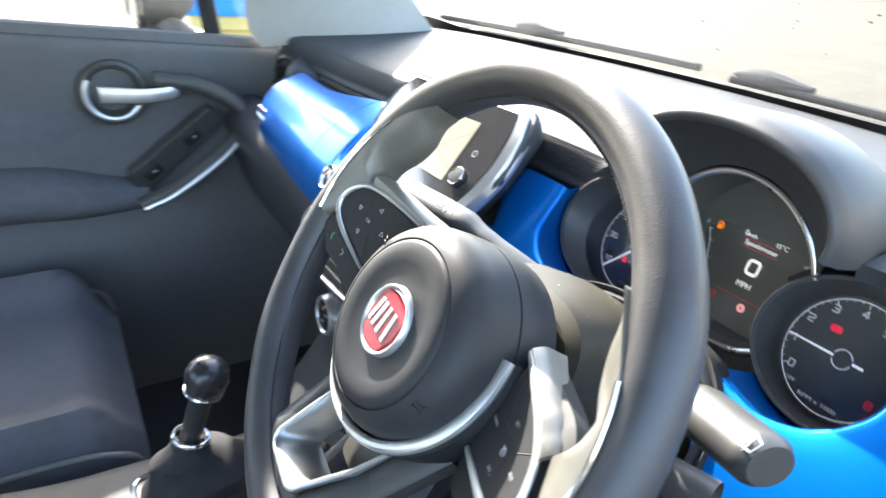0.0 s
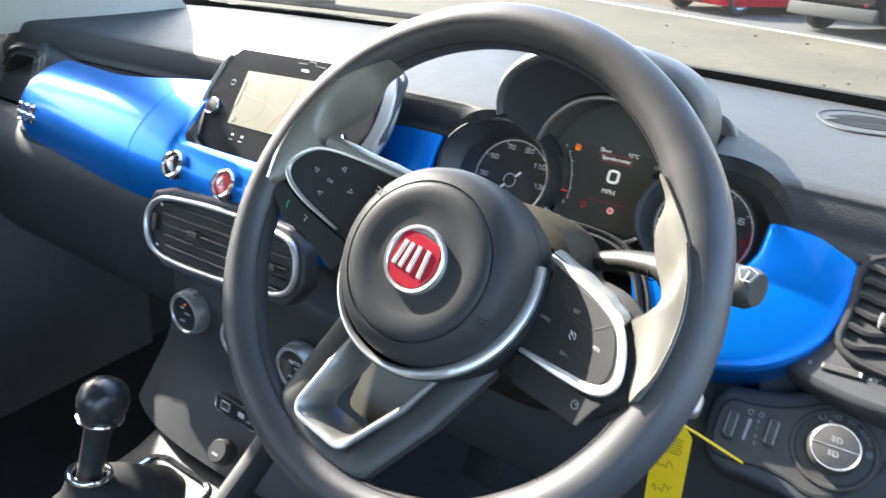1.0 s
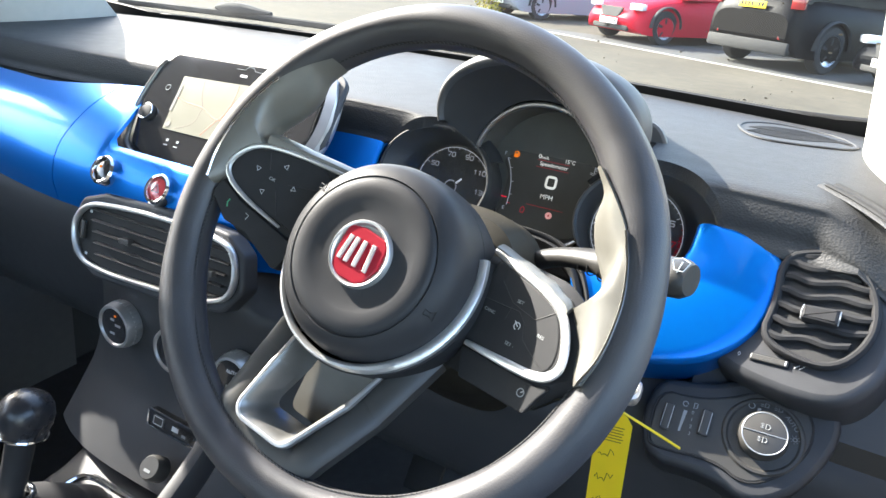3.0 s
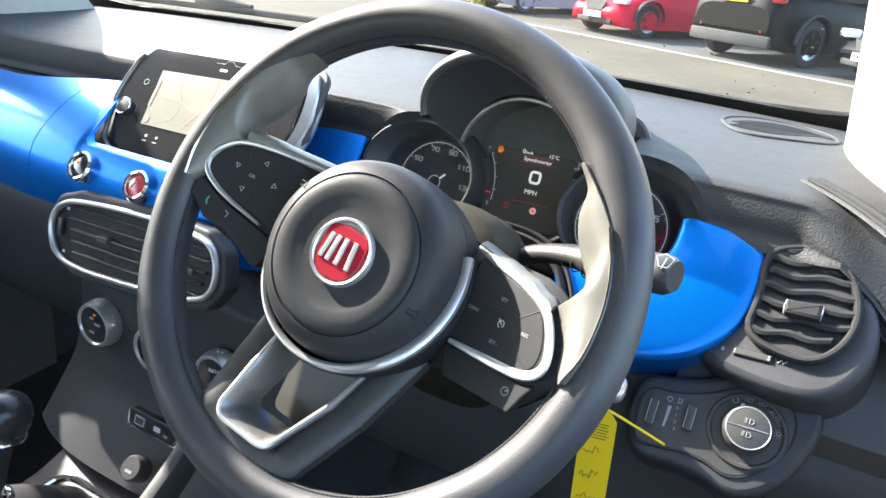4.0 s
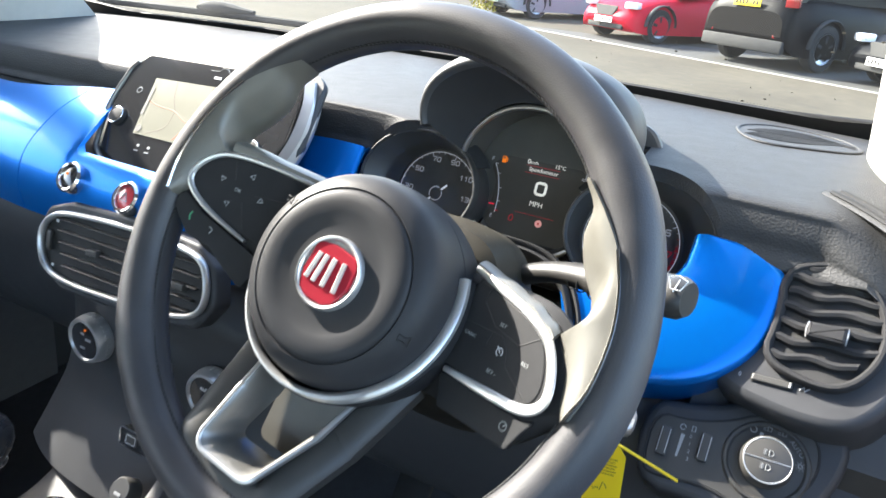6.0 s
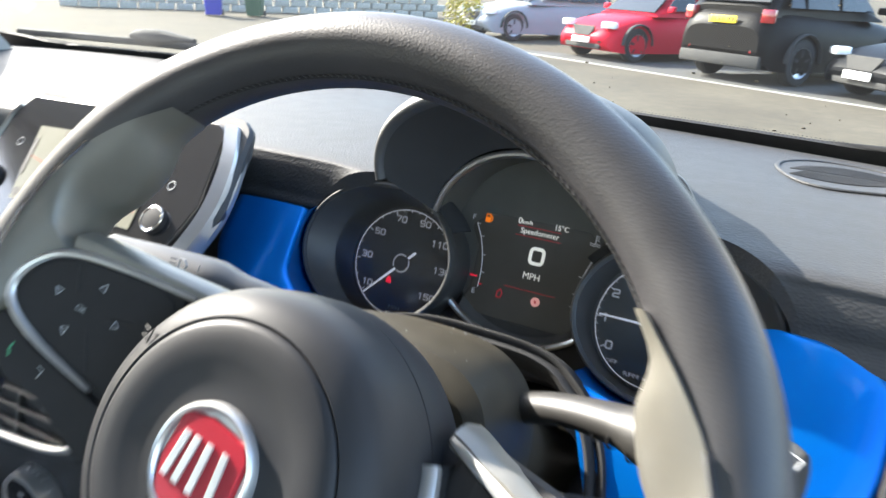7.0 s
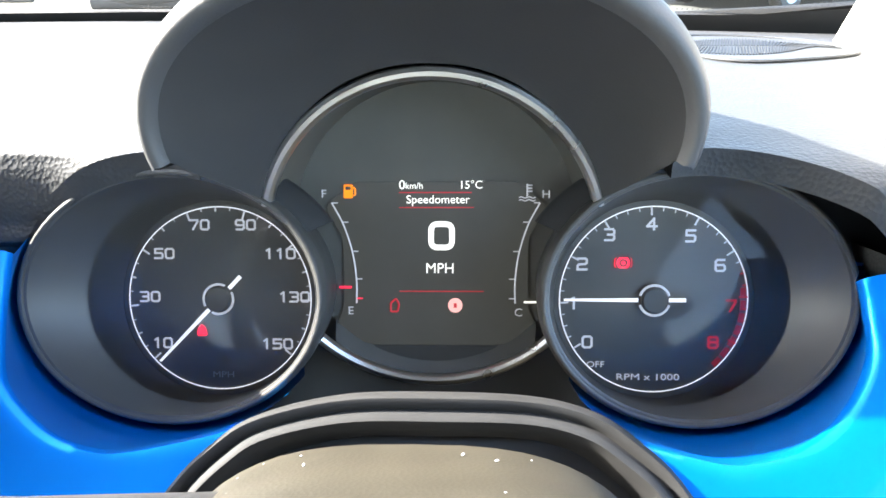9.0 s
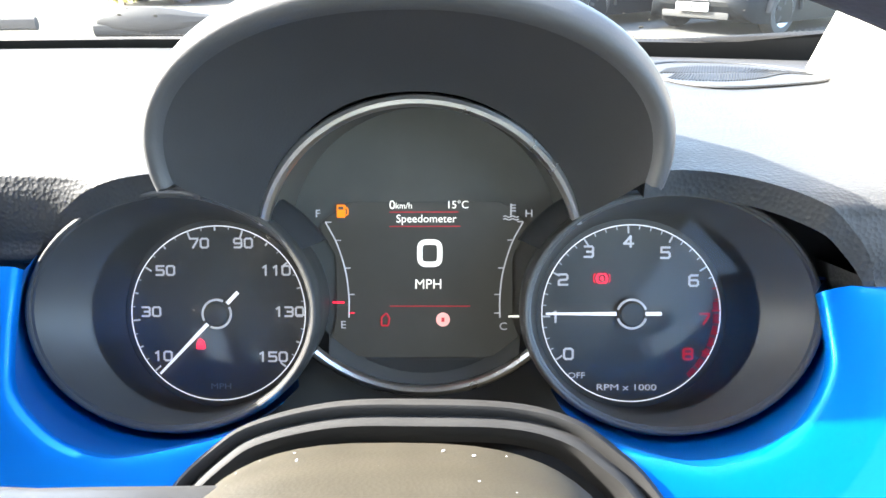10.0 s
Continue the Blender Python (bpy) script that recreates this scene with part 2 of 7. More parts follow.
def circle(r, n=48, c=(0, 0), a0=0.0, a1=2 * math.pi, ry=None):
    full = abs(a1 - a0 - 2 * math.pi) < 1e-6
    k = n if full else n - 1
    return [(c[0] + r * math.cos(a0 + (a1 - a0) * i / k), c[1] + (ry or r) * math.sin(a0 + (a1 - a0) * i / k)) for i in range(n)]


def box(sx, sy, sz, at=(0, 0, 0), bevel=0.0, seg=2):
    bm = bmesh.new()
    bmesh.ops.create_cube(bm, size=1, matrix=Matrix.Translation(at) @ Matrix.Diagonal((sx, sy, sz, 1)))
    if bevel:
        bmesh.ops.bevel(bm, geom=bm.edges[:], offset=bevel, segments=seg, profile=0.5, affect="EDGES")
    return bm


def text(name, words, size, mat, parent, m, depth=0.0001, align="CENTER", stretch=1.0):
    """Words in the built-in font, as a mesh, centred at the pose m (x along the words, z towards the reader)."""
    cu = bpy.data.curves.new(name, "FONT")
    cu.body, cu.size, cu.extrude, cu.align_x, cu.align_y = words, size, depth, align, "CENTER"
    cu.resolution_u = 3
    tmp = new(name, cu)
    bpy.context.view_layer.update()
    me = bpy.data.meshes.new_from_object(tmp.evaluated_get(bpy.context.evaluated_depsgraph_get()))
    bpy.data.objects.remove(tmp)
    bpy.data.curves.remove(cu)
    me.transform(m @ Matrix.Diagonal((stretch, 1, 1, 1)))
    me.materials.clear()
    me.materials.append(mat)
    ob = new(name, me)
    ob.parent = parent
    ob.matrix_parent_inverse = parent.matrix_world.inverted()
    return ob


def lerp(a, b, t):
    return a + (b - a) * t


def ease(a, b, x):
    t = max(0.0, min(1.0, (x - a) / (b - a)))
    return t * t * (3 - 2 * t)


def spline(pts, n):
    """Catmull-Rom through the points, n points in all."""
    P = [Vector(p) for p in pts]
    P = [P[0] * 2 - P[1]] + P + [P[-1] * 2 - P[-2]]
    out, k = [], len(P) - 3
    for i in range(n):
        u = i / (n - 1) * k
        j = min(int(u), k - 1)
        t = u - j
        a, b, c, d = P[j:j + 4]
        out.append(0.5 * ((2 * b) + (c - a) * t + (2 * a - 5 * b + 4 * c - d) * t * t + (3 * b - a - 3 * c + d) * t ** 3))
    return out


def plane_pose(origin, right, upward):
    """Pose with x along right, y along upward, z out of the plane."""
    x = Vector(right).normalized()
    z = x.cross(Vector(upward)).normalized()
    y = z.cross(x)
    m = Matrix((x, y, z)).transposed().to_4x4()
    m.translation = origin
    return m

# ---- dashboard ----
def along(x, pairs):
    """Value at x on a smooth line through (x, value) pairs."""
    if x <= pairs[0][0]:
        return pairs[0][1]
    for (a, va), (b, vb) in zip(pairs, pairs[1:]):
        if x <= b:
            return va + (vb - va) * ease(a, b, x)
    return pairs[-1][1]


EDGE = [(-1.1, -0.05), (-0.8, -0.035), (-0.5, -0.02), (-0.3, 0.0), (-0.2, 0.0), (0.0, -0.02), (0.16, -0.042), (0.27, -0.046), (0.29, -0.044), (0.31, -0.050), (0.34, -0.066), (0.45, -0.095)]
BULGE = [(-0.32, 1.0), (-0.205, 0.0)]
CENTRE = [(-0.085, 1.058), (-0.125, 1.043), (-0.163, 1.018), (-0.184, 0.994), (-0.193, 0.965), (-0.19, 0.935)]
DRIVER = [(-0.050, 1.044), (-0.073, 1.022), (-0.095, 1.0), (-0.115, 0.981), (-0.134, 0.963), (-0.152, 0.946)]


def blue_profile(x, n=15):
    b = along(x, BULGE)
    end = ease(-0.52, -0.84, x)
    pts = []
    steep = ease(-0.48, -0.68, x)                         # more upright in front of the passenger
    for (yc, zc), (yd, zd), (dy, dz) in zip(CENTRE, DRIVER, ((-0.035, -0.012), (-0.020, -0.009), (-0.005, -0.004), (0, 0), (0, 0), (0, 0))):
        y, z = lerp(yd, yc, b) + dy * steep, lerp(zd, zc, b) + dz * steep
        y += 0.015 * end
        z = lerp(z, 1.045 - (1.045 - z) * 0.88, end)
        pts.append((0, y, z))
    return spline(pts, n)


dashboard = thing("dashboard", "dark grey grained soft-plastic dashboard with a glossy blue fascia", "dashboard", (-0.35, 0.1, 0.9))



def back_fall(x, y):
    """The driver's end of the dashboard top slopes down towards the glass."""
    return 0.005 * ease(-0.35, 0.28, x) * ease(0.07, 0.30, y)


def settle(bm):
    for v in bm.verts:
        v.co.z -= back_fall(v.co.x, v.co.y)
    return bm


def in_opening(x, y, z):
    """True inside the opening that the dials look out of: two ovals round the pods, and the space under the hood."""
    v = 0.39 * y + 0.921 * (z - 1.0)
    if ((abs(x) - 0.1145) / 0.0730) ** 2 + ((v - 0.0045) / 0.0640) ** 2 < 1:
        return True
    return abs(x) < 0.098 and y < 0.05


rows = []
for x in [lerp(-1.1, -0.24, i / 30) for i in range(30)] + [lerp(-0.24, 0.26, i / 200) for i in range(200)] + [lerp(0.26, 0.42, i / 12) for i in range(13)]:
    e = along(x, EDGE)
    r = along(x, [(-0.4, 0.05), (-0.2, 0.036), (0.2, 0.03)])
    sharp = ease(-0.10, -0.17, x)                         # towards the passenger the front face is upright
    front = [(0.0, 1.0765), (0.45, 1.072), (0.85, 1.064), (1.0, 1.057), (0.85, 1.050)]
    tuck = ease(0.150, 0.175, x) * (1 - ease(0.25, 0.29, x))  # beside the dials the front runs down to the blue end
    r = lerp(r, 0.010, tuck)
    front = [(lerp(a[0], b[0], tuck), lerp(a[1], b[1], tuck)) for a, b in zip(front, [(0.0, 1.0765), (0.45, 1.070), (0.95, 1.058), (1.0, 1.046), (0.95, 1.026)])]
    upright = [(0.0, 1.077), (0.16, 1.072), (0.24, 1.060), (0.26, 1.045), (0.2, 1.032)]
    edge = [(e - r * lerp(f[0], u[0], sharp), lerp(f[1], u[1], sharp)) for f, u in zip(front, upright)]
    foot = 0.278 + 0.085 * (1 - ((x + 0.345) / 0.72) ** 2)  # the glass meets the top here
    prof = [(foot + 0.016, 1.045), (foot + 0.006, 1.073), (foot - 0.008, 1.0805), (foot - 0.07, 1.0818), (0.12, 1.0808), (e + 0.03, 1.079)] + edge + [(0.05, 1.02)]
    prof = [(y, z - back_fall(x, y)) for y, z in prof]
    side = ease(0.36, 0.42, x) * 0.05 + ease(-1.02, -1.1, x) * 0.05
    drop = along(x, [(0.25, 0.0), (0.29, 0.014), (0.31, 0.030), (0.34, 0.05)])                     # the front edge falls away towards the driver's door
    col = [Vector((x, p.y, p.z - side - drop * ease(e + 0.05, e - 0.03, p.y))) for p in spline([(0, *q) for q in prof], 140)]
    stop = len(col) - 1
    for k in range(20, len(col)):
        if in_opening(x, col[k].y, col[k].z):
            lo, hi = 0.0, 1.0
            for _ in range(8):
                m = (lo + hi) / 2
                q = col[k - 1].lerp(col[k], m)
                lo, hi = (lo, m) if in_opening(*q) else (m, hi)
            col[k] = col[k - 1].lerp(col[k], lo)
            stop = k
            break
    rows.append([col[min(stop, int(j * 139 / 69))] for j in range(70)])
part("top_pad", thick(rows, (0, 0.0, -0.012)), DASH, dashboard, "dark grey grained soft dashboard top")

# closing body behind the fascia
rows = []
for i in range(120):
    x = lerp(-1.09, 0.41, i / 119)
    b = along(x, BULGE)
    k = ease(0.20, 0.175, abs(x + 0.002))
    back = [(0.25, 1.03), (0.12, 1.03), (0.10, 1.02), (0.09, 0.985), (0.06, 0.95), (0.0, 0.925), (-0.08, 0.88), (0.02, 0.68), (0.25, 0.60)]
    front = [(0.25, 1.03), (0.03, 1.03), (lerp(-0.02, -0.06, b), 1.02), (lerp(-0.06, -0.14, b), 0.985), (lerp(-0.09, -0.165, b), 0.95),
             (lerp(-0.12, -0.16, b), 0.92), (lerp(-0.11, -0.13, b), 0.80), (0.02, 0.68), (0.25, 0.60)]
    end = 0.075 * ease(-0.845, -0.90, x)                  # set back behind the passenger's outer vent
    rows.append([(x, lerp(f[0], g[0], k) + (end if f[0] < 0.02 else 0), lerp(f[1], g[1], k)) for f, g in zip(front, back)])
part("carrier", grid(rows, closed_v=True, caps=True), SMOOTH, dashboard, "black plastic dashboard carrier")


def fascia(name, x0, x1, n, label, round_left=0.0, round_right=0.0):
    rows = []
    for i in range(n):
        x = lerp(x0, x1, i / (n - 1))
        pr = blue_profile(x, 61)
        cut = 0.46 * ease(-0.472, -0.452, x)       # the panel dips under the screen
        pr = [pr[int(round(lerp(cut, 1.0, k / 14) * 60))] for k in range(15)]
        # rounded ends draw the strip together
        c = 0.0
        if round_left and x < x0 + round_left:
            t = 1 - (x - x0) / round_left
            c = 1 - math.sqrt(max(0, 1 - t * t))
        if round_right and x > x1 - round_right:
            t = 1 - (x1 - x) / round_right
            c = 1 - math.sqrt(max(0, 1 - t * t))
        low_ = 0.026 * ease(-0.33, -0.25, x)              # beside the vent the panel reaches further down
        pr = [Vector((p.x, p.y - 0.25 * low_ * max(0, k - 9) / 5, p.z - low_ * max(0, k - 9) / 5)) for k, p in enumerate(pr)]
        mid = pr[6]
        rows.append([Vector((x, lerp(p.y, mid.y + 0.012, c * 0.9), lerp(p.z, mid.z + 0.005, c * 0.9))) for p in pr])
    return part(name, thick(rows, (0, 0.009, 0.002)), PAINT, dashboard, label)


fascia("glovebox_fascia", -0.825, -0.5315, 40, "glossy metallic blue passenger fascia panel", round_left=0.028)
fascia("centre_fascia", -0.5300, -0.2075, 40, "glossy metallic blue centre fascia panel")

# driver's side: two blue leaves cut out round the dials, the outer one ending in a rounded tip
LEAF = plane_pose((0.2, -0.1, 0.995), (1, 0, 0), (0, 0.717, 0.697))


CL = plane_pose((0, 0, 1.0), (1, 0, 0), (0, 0.39, 0.921))


def leaf(cut, edge, n, label, name, crown=0.004, side=1):
    """Blue skin between the cut-out curve and the outer edge, with rolled borders and a deep wall at the cut."""
    A, B = spline([(*p, 0) for p in cut], n), spline([(*p, 0) for p in edge], n)
    rows = []
    for a, b in zip(A, B):
        lip_ = Vector((a.x, a.y, -0.0045))
        q = CL.inverted() @ LEAF @ lip_                         # the wall runs straight back past the shell of the dial pod
        ex, ey = (q.x - 0.1155 * side) / 0.069, (q.y - 0.0045) / 0.0575
        far_ = math.hypot(ex, ey)
        ex, ey = ex / far_, ey / far_
        wall_ = [(1.0, min(q.z - 0.010, -0.006)), (max(1.05, lerp(far_, 1.04, 0.5)), min(q.z - 0.006, 0.004)), (max(1.05, lerp(far_, 1.04, 0.15)), min(q.z - 0.003, lerp(q.z, 0.008, 0.6)))]
        row = [tuple(LEAF.inverted() @ CL @ Vector((0.1155 * side + 0.069 * f * ex, 0.0045 + 0.0575 * f * ey, d))) for f, d in wall_] + [tuple(lip_)]
        for k in range(9):
            t = k / 8
            t = (0, 0.025, 0.06, 0.12, 0.3, 0.6, 0.85, 0.96, 1)[k]
            e = min(1.0, min(t, 1 - t) * (b - a).length / 0.004)
            p = a.lerp(b, t)
            row.append((p.x, p.y, -0.0035 + 0.0035 * math.sqrt(max(0, 1 - (1 - e) ** 2)) + crown * math.sin(t * math.pi)))
        row += [(b.x, b.y, -0.008), (b.x, b.y, -0.05)]
        rows.append(row)
    return part(name, grid(rows), PAINT, dashboard, label, m=LEAF, crease=50, face=(0, -0.7, 0.7))


cut_r = [(-0.0355, 0.066), (-0.0355, 0.055), (-0.0375, 0.037), (-0.049, 0.018), (-0.066, 0.005), (-0.090, -0.001), (-0.108, 0.002), (-0.1225, 0.0062), (-0.133, 0.0105)]
tip = [(-0.018, 0.068), (0.012, 0.0675), (0.034, 0.054), (0.0405, 0.040), (0.0395, 0.018), (0.032, -0.012), (0.014, -0.038), (-0.010, -0.055), (-0.045, -0.066), (-0.075, -0.072), (-0.096, -0.074)]
leaf(cut_r, tip, 40, "glossy blue fascia end with a rounded tip", "fascia_end", 0.004, 1)
cut_l = [(-0.368, 0.077), (-0.3665, 0.065), (-0.364, 0.047), (-0.359, 0.027), (-0.348, 0.0147), (-0.3335, 0.0055), (-0.3165, 0.0015), (-0.304, 0.0022), (-0.289, 0.0053), (-0.274, 0.0090), (-0.266, 0.012)]
rim_l = [(-0.436, 0.076), (-0.436, 0.055), (-0.432, 0.03), (-0.417, 0.006), (-0.4085, -0.03), (-0.400, -0.060), (-0.360, -0.068), (-0.325, -0.07), (-0.302, -0.07)]
leaf(cut_l, rim_l, 40, "glossy blue fascia beside the dials", "fascia_inner", 0.002, -1)

# badge on the passenger fascia: plain rounded shapes in chrome
for k, x in enumerate((-0.800, -0.783, -0.766)):
    p = blue_profile(x)[10]
    part("badge_shape", sweep(circle(0.0085, 20, ry=0.012), 0.0018, 0.0018, closed=True, seg=6), CHROME, dashboard, "chrome badge shape",
         m=plane_pose((x, p.y - 0.0015, p.z + 0.002), (1, -0.25, 0.08), (0, 0.3, 1)))

# lower dashboard, passenger side and knee panel
rows = []
for i in range(30):
    x = lerp(-1.08, -0.50, i / 29)
    rows.append([Vector((x, *q)) for q in [(-0.13, 0.955), (-0.165, 0.93), (-0.175, 0.90), (-0.165, 0.85), (-0.13, 0.74), (-0.06, 0.66), (0.05, 0.62)]])
rows = [spline(r, 26) for r in rows]
part("lower_panel", thick(rows, (0, 0.02, 0.0)), PLASTIC, dashboard, "black grained lower dashboard and glovebox lid")
rows = []
for i in range(24):
    x = lerp(-0.17, 0.40, i / 23)
    back_ = 0.025 * ease(0.10, 0.16, x)                   # set back under the switch panel
    dip_ = 0.035 * (1 - ease(0.085, 0.13, abs(x)))          # lower in front of the column
    rows.append(spline([Vector((x, *q)) for q in [(-0.085, 0.955 - dip_), (-0.110 + back_, 0.93 - 0.6 * dip_), (-0.150 + back_, 0.89), (-0.155 + back_, 0.84), (-0.115, 0.74), (-0.07, 0.68)]], 22))
part("knee_panel", thick(rows, (0, 0.02, 0.0)), PLASTIC, dashboard, "black grained knee panel below the wheel")

# speaker lid with a raised border and slanting grille bars, set in the top pad
lid = soft([(0.150, 0.232), (0.180, 0.270), (0.225, 0.268), (0.265, 0.245), (0.280, 0.205), (0.272, 0.176), (0.230, 0.160), (0.190, 0.150), (0.166, 0.172)], True, 3)
part("speaker_lid", settle(slab(lid, 1.072, 1.0822, 0.002)), DASH, dashboard, "dark grey speaker lid on the dashboard")
part("speaker_border", settle(sweep([(*p, 1.0824) for p in lid], 0.0022, 0.0014, closed=True, seg=8)), DASH, dashboard, "raised border of the speaker lid")
bm = bmesh.new()
for k in range(46):
    x = 0.176 + 0.0021 * k
    lo_, hi_ = 0.178 + 0.10 * abs(k / 45 - 0.35) ** 2, 0.252 - 0.12 * abs(k / 45 - 0.35) ** 2
    for j in range(2):
        a, b = Vector((x - 0.010, lerp(lo_, hi_, 0.5 * j), 1.0823)), Vector((x + 0.002, lerp(lo_, hi_, 0.5 * j + 0.46), 1.0823))
        d = (b - a).normalized()
        w = Vector((-d.y, d.x, 0)) * 0.00045
        vs = [bm.verts.new(q + Vector((0, 0, h))) for h in (0.0, 0.0007) for q in (a - w, a + w, b + w, b - w)]
        bm.faces.new(vs[4:])
        for f in range(4):
            bm.faces.new((vs[f], vs[(f + 1) % 4], vs[4 + (f + 1) % 4], vs[4 + f]))
tagged(part("speaker_grille", settle(bm), COLLAR, dashboard, "fine slanting bars of the speaker grille", smooth=False), kind="stuff")

# demister slot beside the driver's pillar
slot_path = [Vector(p) for p in [(0.253, 0.012, 1.0792), (0.276, -0.018, 1.0785), (0.300, -0.055, 1.0765), (0.325, -0.098, 1.072)]]
part("demister_frame", sweep(spline(slot_path, 20), 0.010, 0.0035, seg=10), DASH, dashboard, "dark grey demister slot frame")
# slits are not cut: black strips on the frame give their shade
for k in (-1, 1):
    part("demister_shade_strip", sweep([p + Vector((0.0036 * k, 0.0036 * k, 0.0034)) for p in spline([lerp(slot_path[0], slot_path[1], 0.15)] + slot_path[1:], 16)], 0.0033, 0.0014, seg=6), COLLAR, dashboard, "black strip for the shade in the slit")

# ---- hood over the dials ----
def hood_arc(half, top, base, low=0.0, n=49):
    """Arch of half-width half, from height base up to top, as (x, z)."""
    out = []
    for i in range(n):
        a = radians(180 - low) - radians(180 - 2 * low) * i / (n - 1)
        out.append((half * math.copysign(abs(math.cos(a)) ** 0.92, math.cos(a)), base + (top - base) * math.copysign(abs(math.sin(a)) ** 0.95, math.sin(a))))
    return out


# front edge and the funnel inside it; low: degrees above the horizontal at which each arch ends
lip_in = [(-0.0455, 0.1085, 1.1608, 1.098, -13), (-0.0490, 0.1070, 1.1588, 1.098, -13), (-0.0505, 0.1048, 1.1560, 1.098, -12), (-0.0495, 0.1022, 1.1528, 1.0975, -12), (-0.0455, 0.1002, 1.1500, 1.0965, -11)]
stations = [(-0.0455, 0.1002, 1.1500, 1.0965, -11), (-0.036, 0.0960, 1.1420, 1.085, -6), (-0.02, 0.0868, 1.1275, 1.06, 4), (-0.008, 0.0770, 1.1135, 1.035, 13)]
outer = [(-0.0440, 0.1095, 1.1622, 1.098, -13), (-0.038, 0.1108, 1.1637, 1.097, -14), (-0.02, 0.112, 1.163, 1.094, -14), (0.03, 0.102, 1.152, 1.088, -14), (0.09, 0.078, 1.122, 1.08, -14), (0.16, 0.05, 1.074, 1.06, -10)]


def hood_rows(list_):
    return [[(0.94 * x - 0.002 * (1 if y < -0.03 else 0.3), y, z) for x, z in hood_arc(h, t, b, lo_, 65)] for y, h, t, b, lo_ in list_]


part("dial_hood", grid(hood_rows(list(reversed(outer)) + lip_in)), HOOD, dashboard, "dark grey grained hood arching over the dials", crease=70)
part("hood_inside", grid(hood_rows(stations)), LINER, dashboard, "matt funnel inside the hood, its shade put into a darker colour", crease=70)

# ---- instrument cluster ----
cluster = thing("instrument_cluster", "lit instrument cluster with two round dials and a central display", "instrument cluster", (0, 0.03, 0.95))
def on(x, y, z=0.0, turn=0.0, base=None):
    return (CL if base is None else base) @ pose(x, y, z, 0, 0, turn)


back = fillet([(-0.20, 0.05), (-0.12, 0.075), (-0.095, 0.115), (0.095, 0.115), (0.12, 0.075), (0.20, 0.05), (0.17, -0.062), (-0.17, -0.062)], 0.03)
part("back_plate", slab(back, -0.05, -0.016, 0.004), SMOOTH, cluster, m=CL)
# lower lip between the pods
part("lower_lip", slab(fillet([(-0.075, -0.022), (0.075, -0.022), (0.10, -0.066), (-0.10, -0.066)], 0.012), -0.03, -0.012, 0.004), SMOOTH, cluster, m=CL)


def dial_pod(name, side, label):
    pod = new(name)
    tagged(pod, label)
    pod.parent = cluster
    pod.matrix_parent_inverse = cluster.matrix_world.inverted()
    cx, fx = 0.1043 * side, 0.1155 * side
    def mouth(x, v):
        return x, v, 0.031

    # cup: inner cone from the dial out to the oval rim, then back outside
    rows = []
    for k in range(64):
        a = 2 * math.pi * k / 64
        c, s = math.cos(a), math.sin(a)
        row = []
        for u, z in ((0.0, 0.0005), (0.25, 0.006), (0.6, 0.016), (0.92, 0.027), (1.0, 0.0305)):
            mx, mv, mn = mouth(fx + 0.0645 * c, 0.0045 + 0.0530 * s)
            row.append((lerp(cx + 0.0475 * c, mx, u), lerp(0.0475 * s, mv, u), lerp(0.0005, mn, z / 0.0305)))
        for gx, gy, dz in ((0.0675, 0.0560, 0.0012), (0.0690, 0.0575, -0.001), (0.0690, 0.0575, -0.010), (0.065, 0.055, -0.05)):
            mx, mv, mn = mouth(fx + gx * c, 0.0045 + gy * s)
            row.append((mx, mv, mn + dz))
        rows.append(row)
    part("cup", grid(rows, closed_u=True), SMOOTH, pod, "black conical dial surround", m=CL)
    # upper flange that closes the gap to the dashboard top
    rows = []
    for k in range(40):
        a = radians(lerp(-12, 150, k / 39))
        a = a if side > 0 else math.pi - a
        rows.append([(fx + 0.069 * f * math.cos(a), 0.0045 + 0.0575 * f * math.sin(a), d) for f, d in ((1.0, 0.024), (1.05, 0.022), (1.14, 0.016), (lerp(1.38, 1.15, ease(6, 26, k)), 0.012))])
    part("flange", thick(rows, (0, 0, -0.003)), LINER, pod, "matt black flange round the dial", m=CL)
    part("bezel", sweep([Vector(mouth(fx + 0.0668 * math.cos(2 * math.pi * k / 72), 0.0045 + 0.0552 * math.sin(2 * math.pi * k / 72))) + Vector((0, 0, 0.001)) for k in range(72)], 0.0013, 0.0011, closed=True, seg=8),
         SMOOTH, pod, "thin black bezel line", m=CL)
    part("dial_face", slab(circle(0.0478, 56, (cx, 0)), -0.012, 0.0), DIAL, pod, "matt black dial face", m=CL)
    part("scale_ring", sweep([(*p, 0.0006) for p in circle(0.0445, 90, (cx, 0))], 0.00028, 0.0003, closed=True, seg=4), NEEDLE, pod, "thin white scale ring", m=CL)
    return pod, cx


def ticks(pod, cx, marks, mat, r=0.0445, long=0.0042, w=0.0008):
    for a, l in marks:
        c, s = math.cos(radians(a)), math.sin(radians(a))
        part("tick", box(l * long, w, 0.0003, (-l * long / 2, 0, 0)), mat, pod, smooth=False, m=on(cx + r * c, r * s, 0.0007, a))


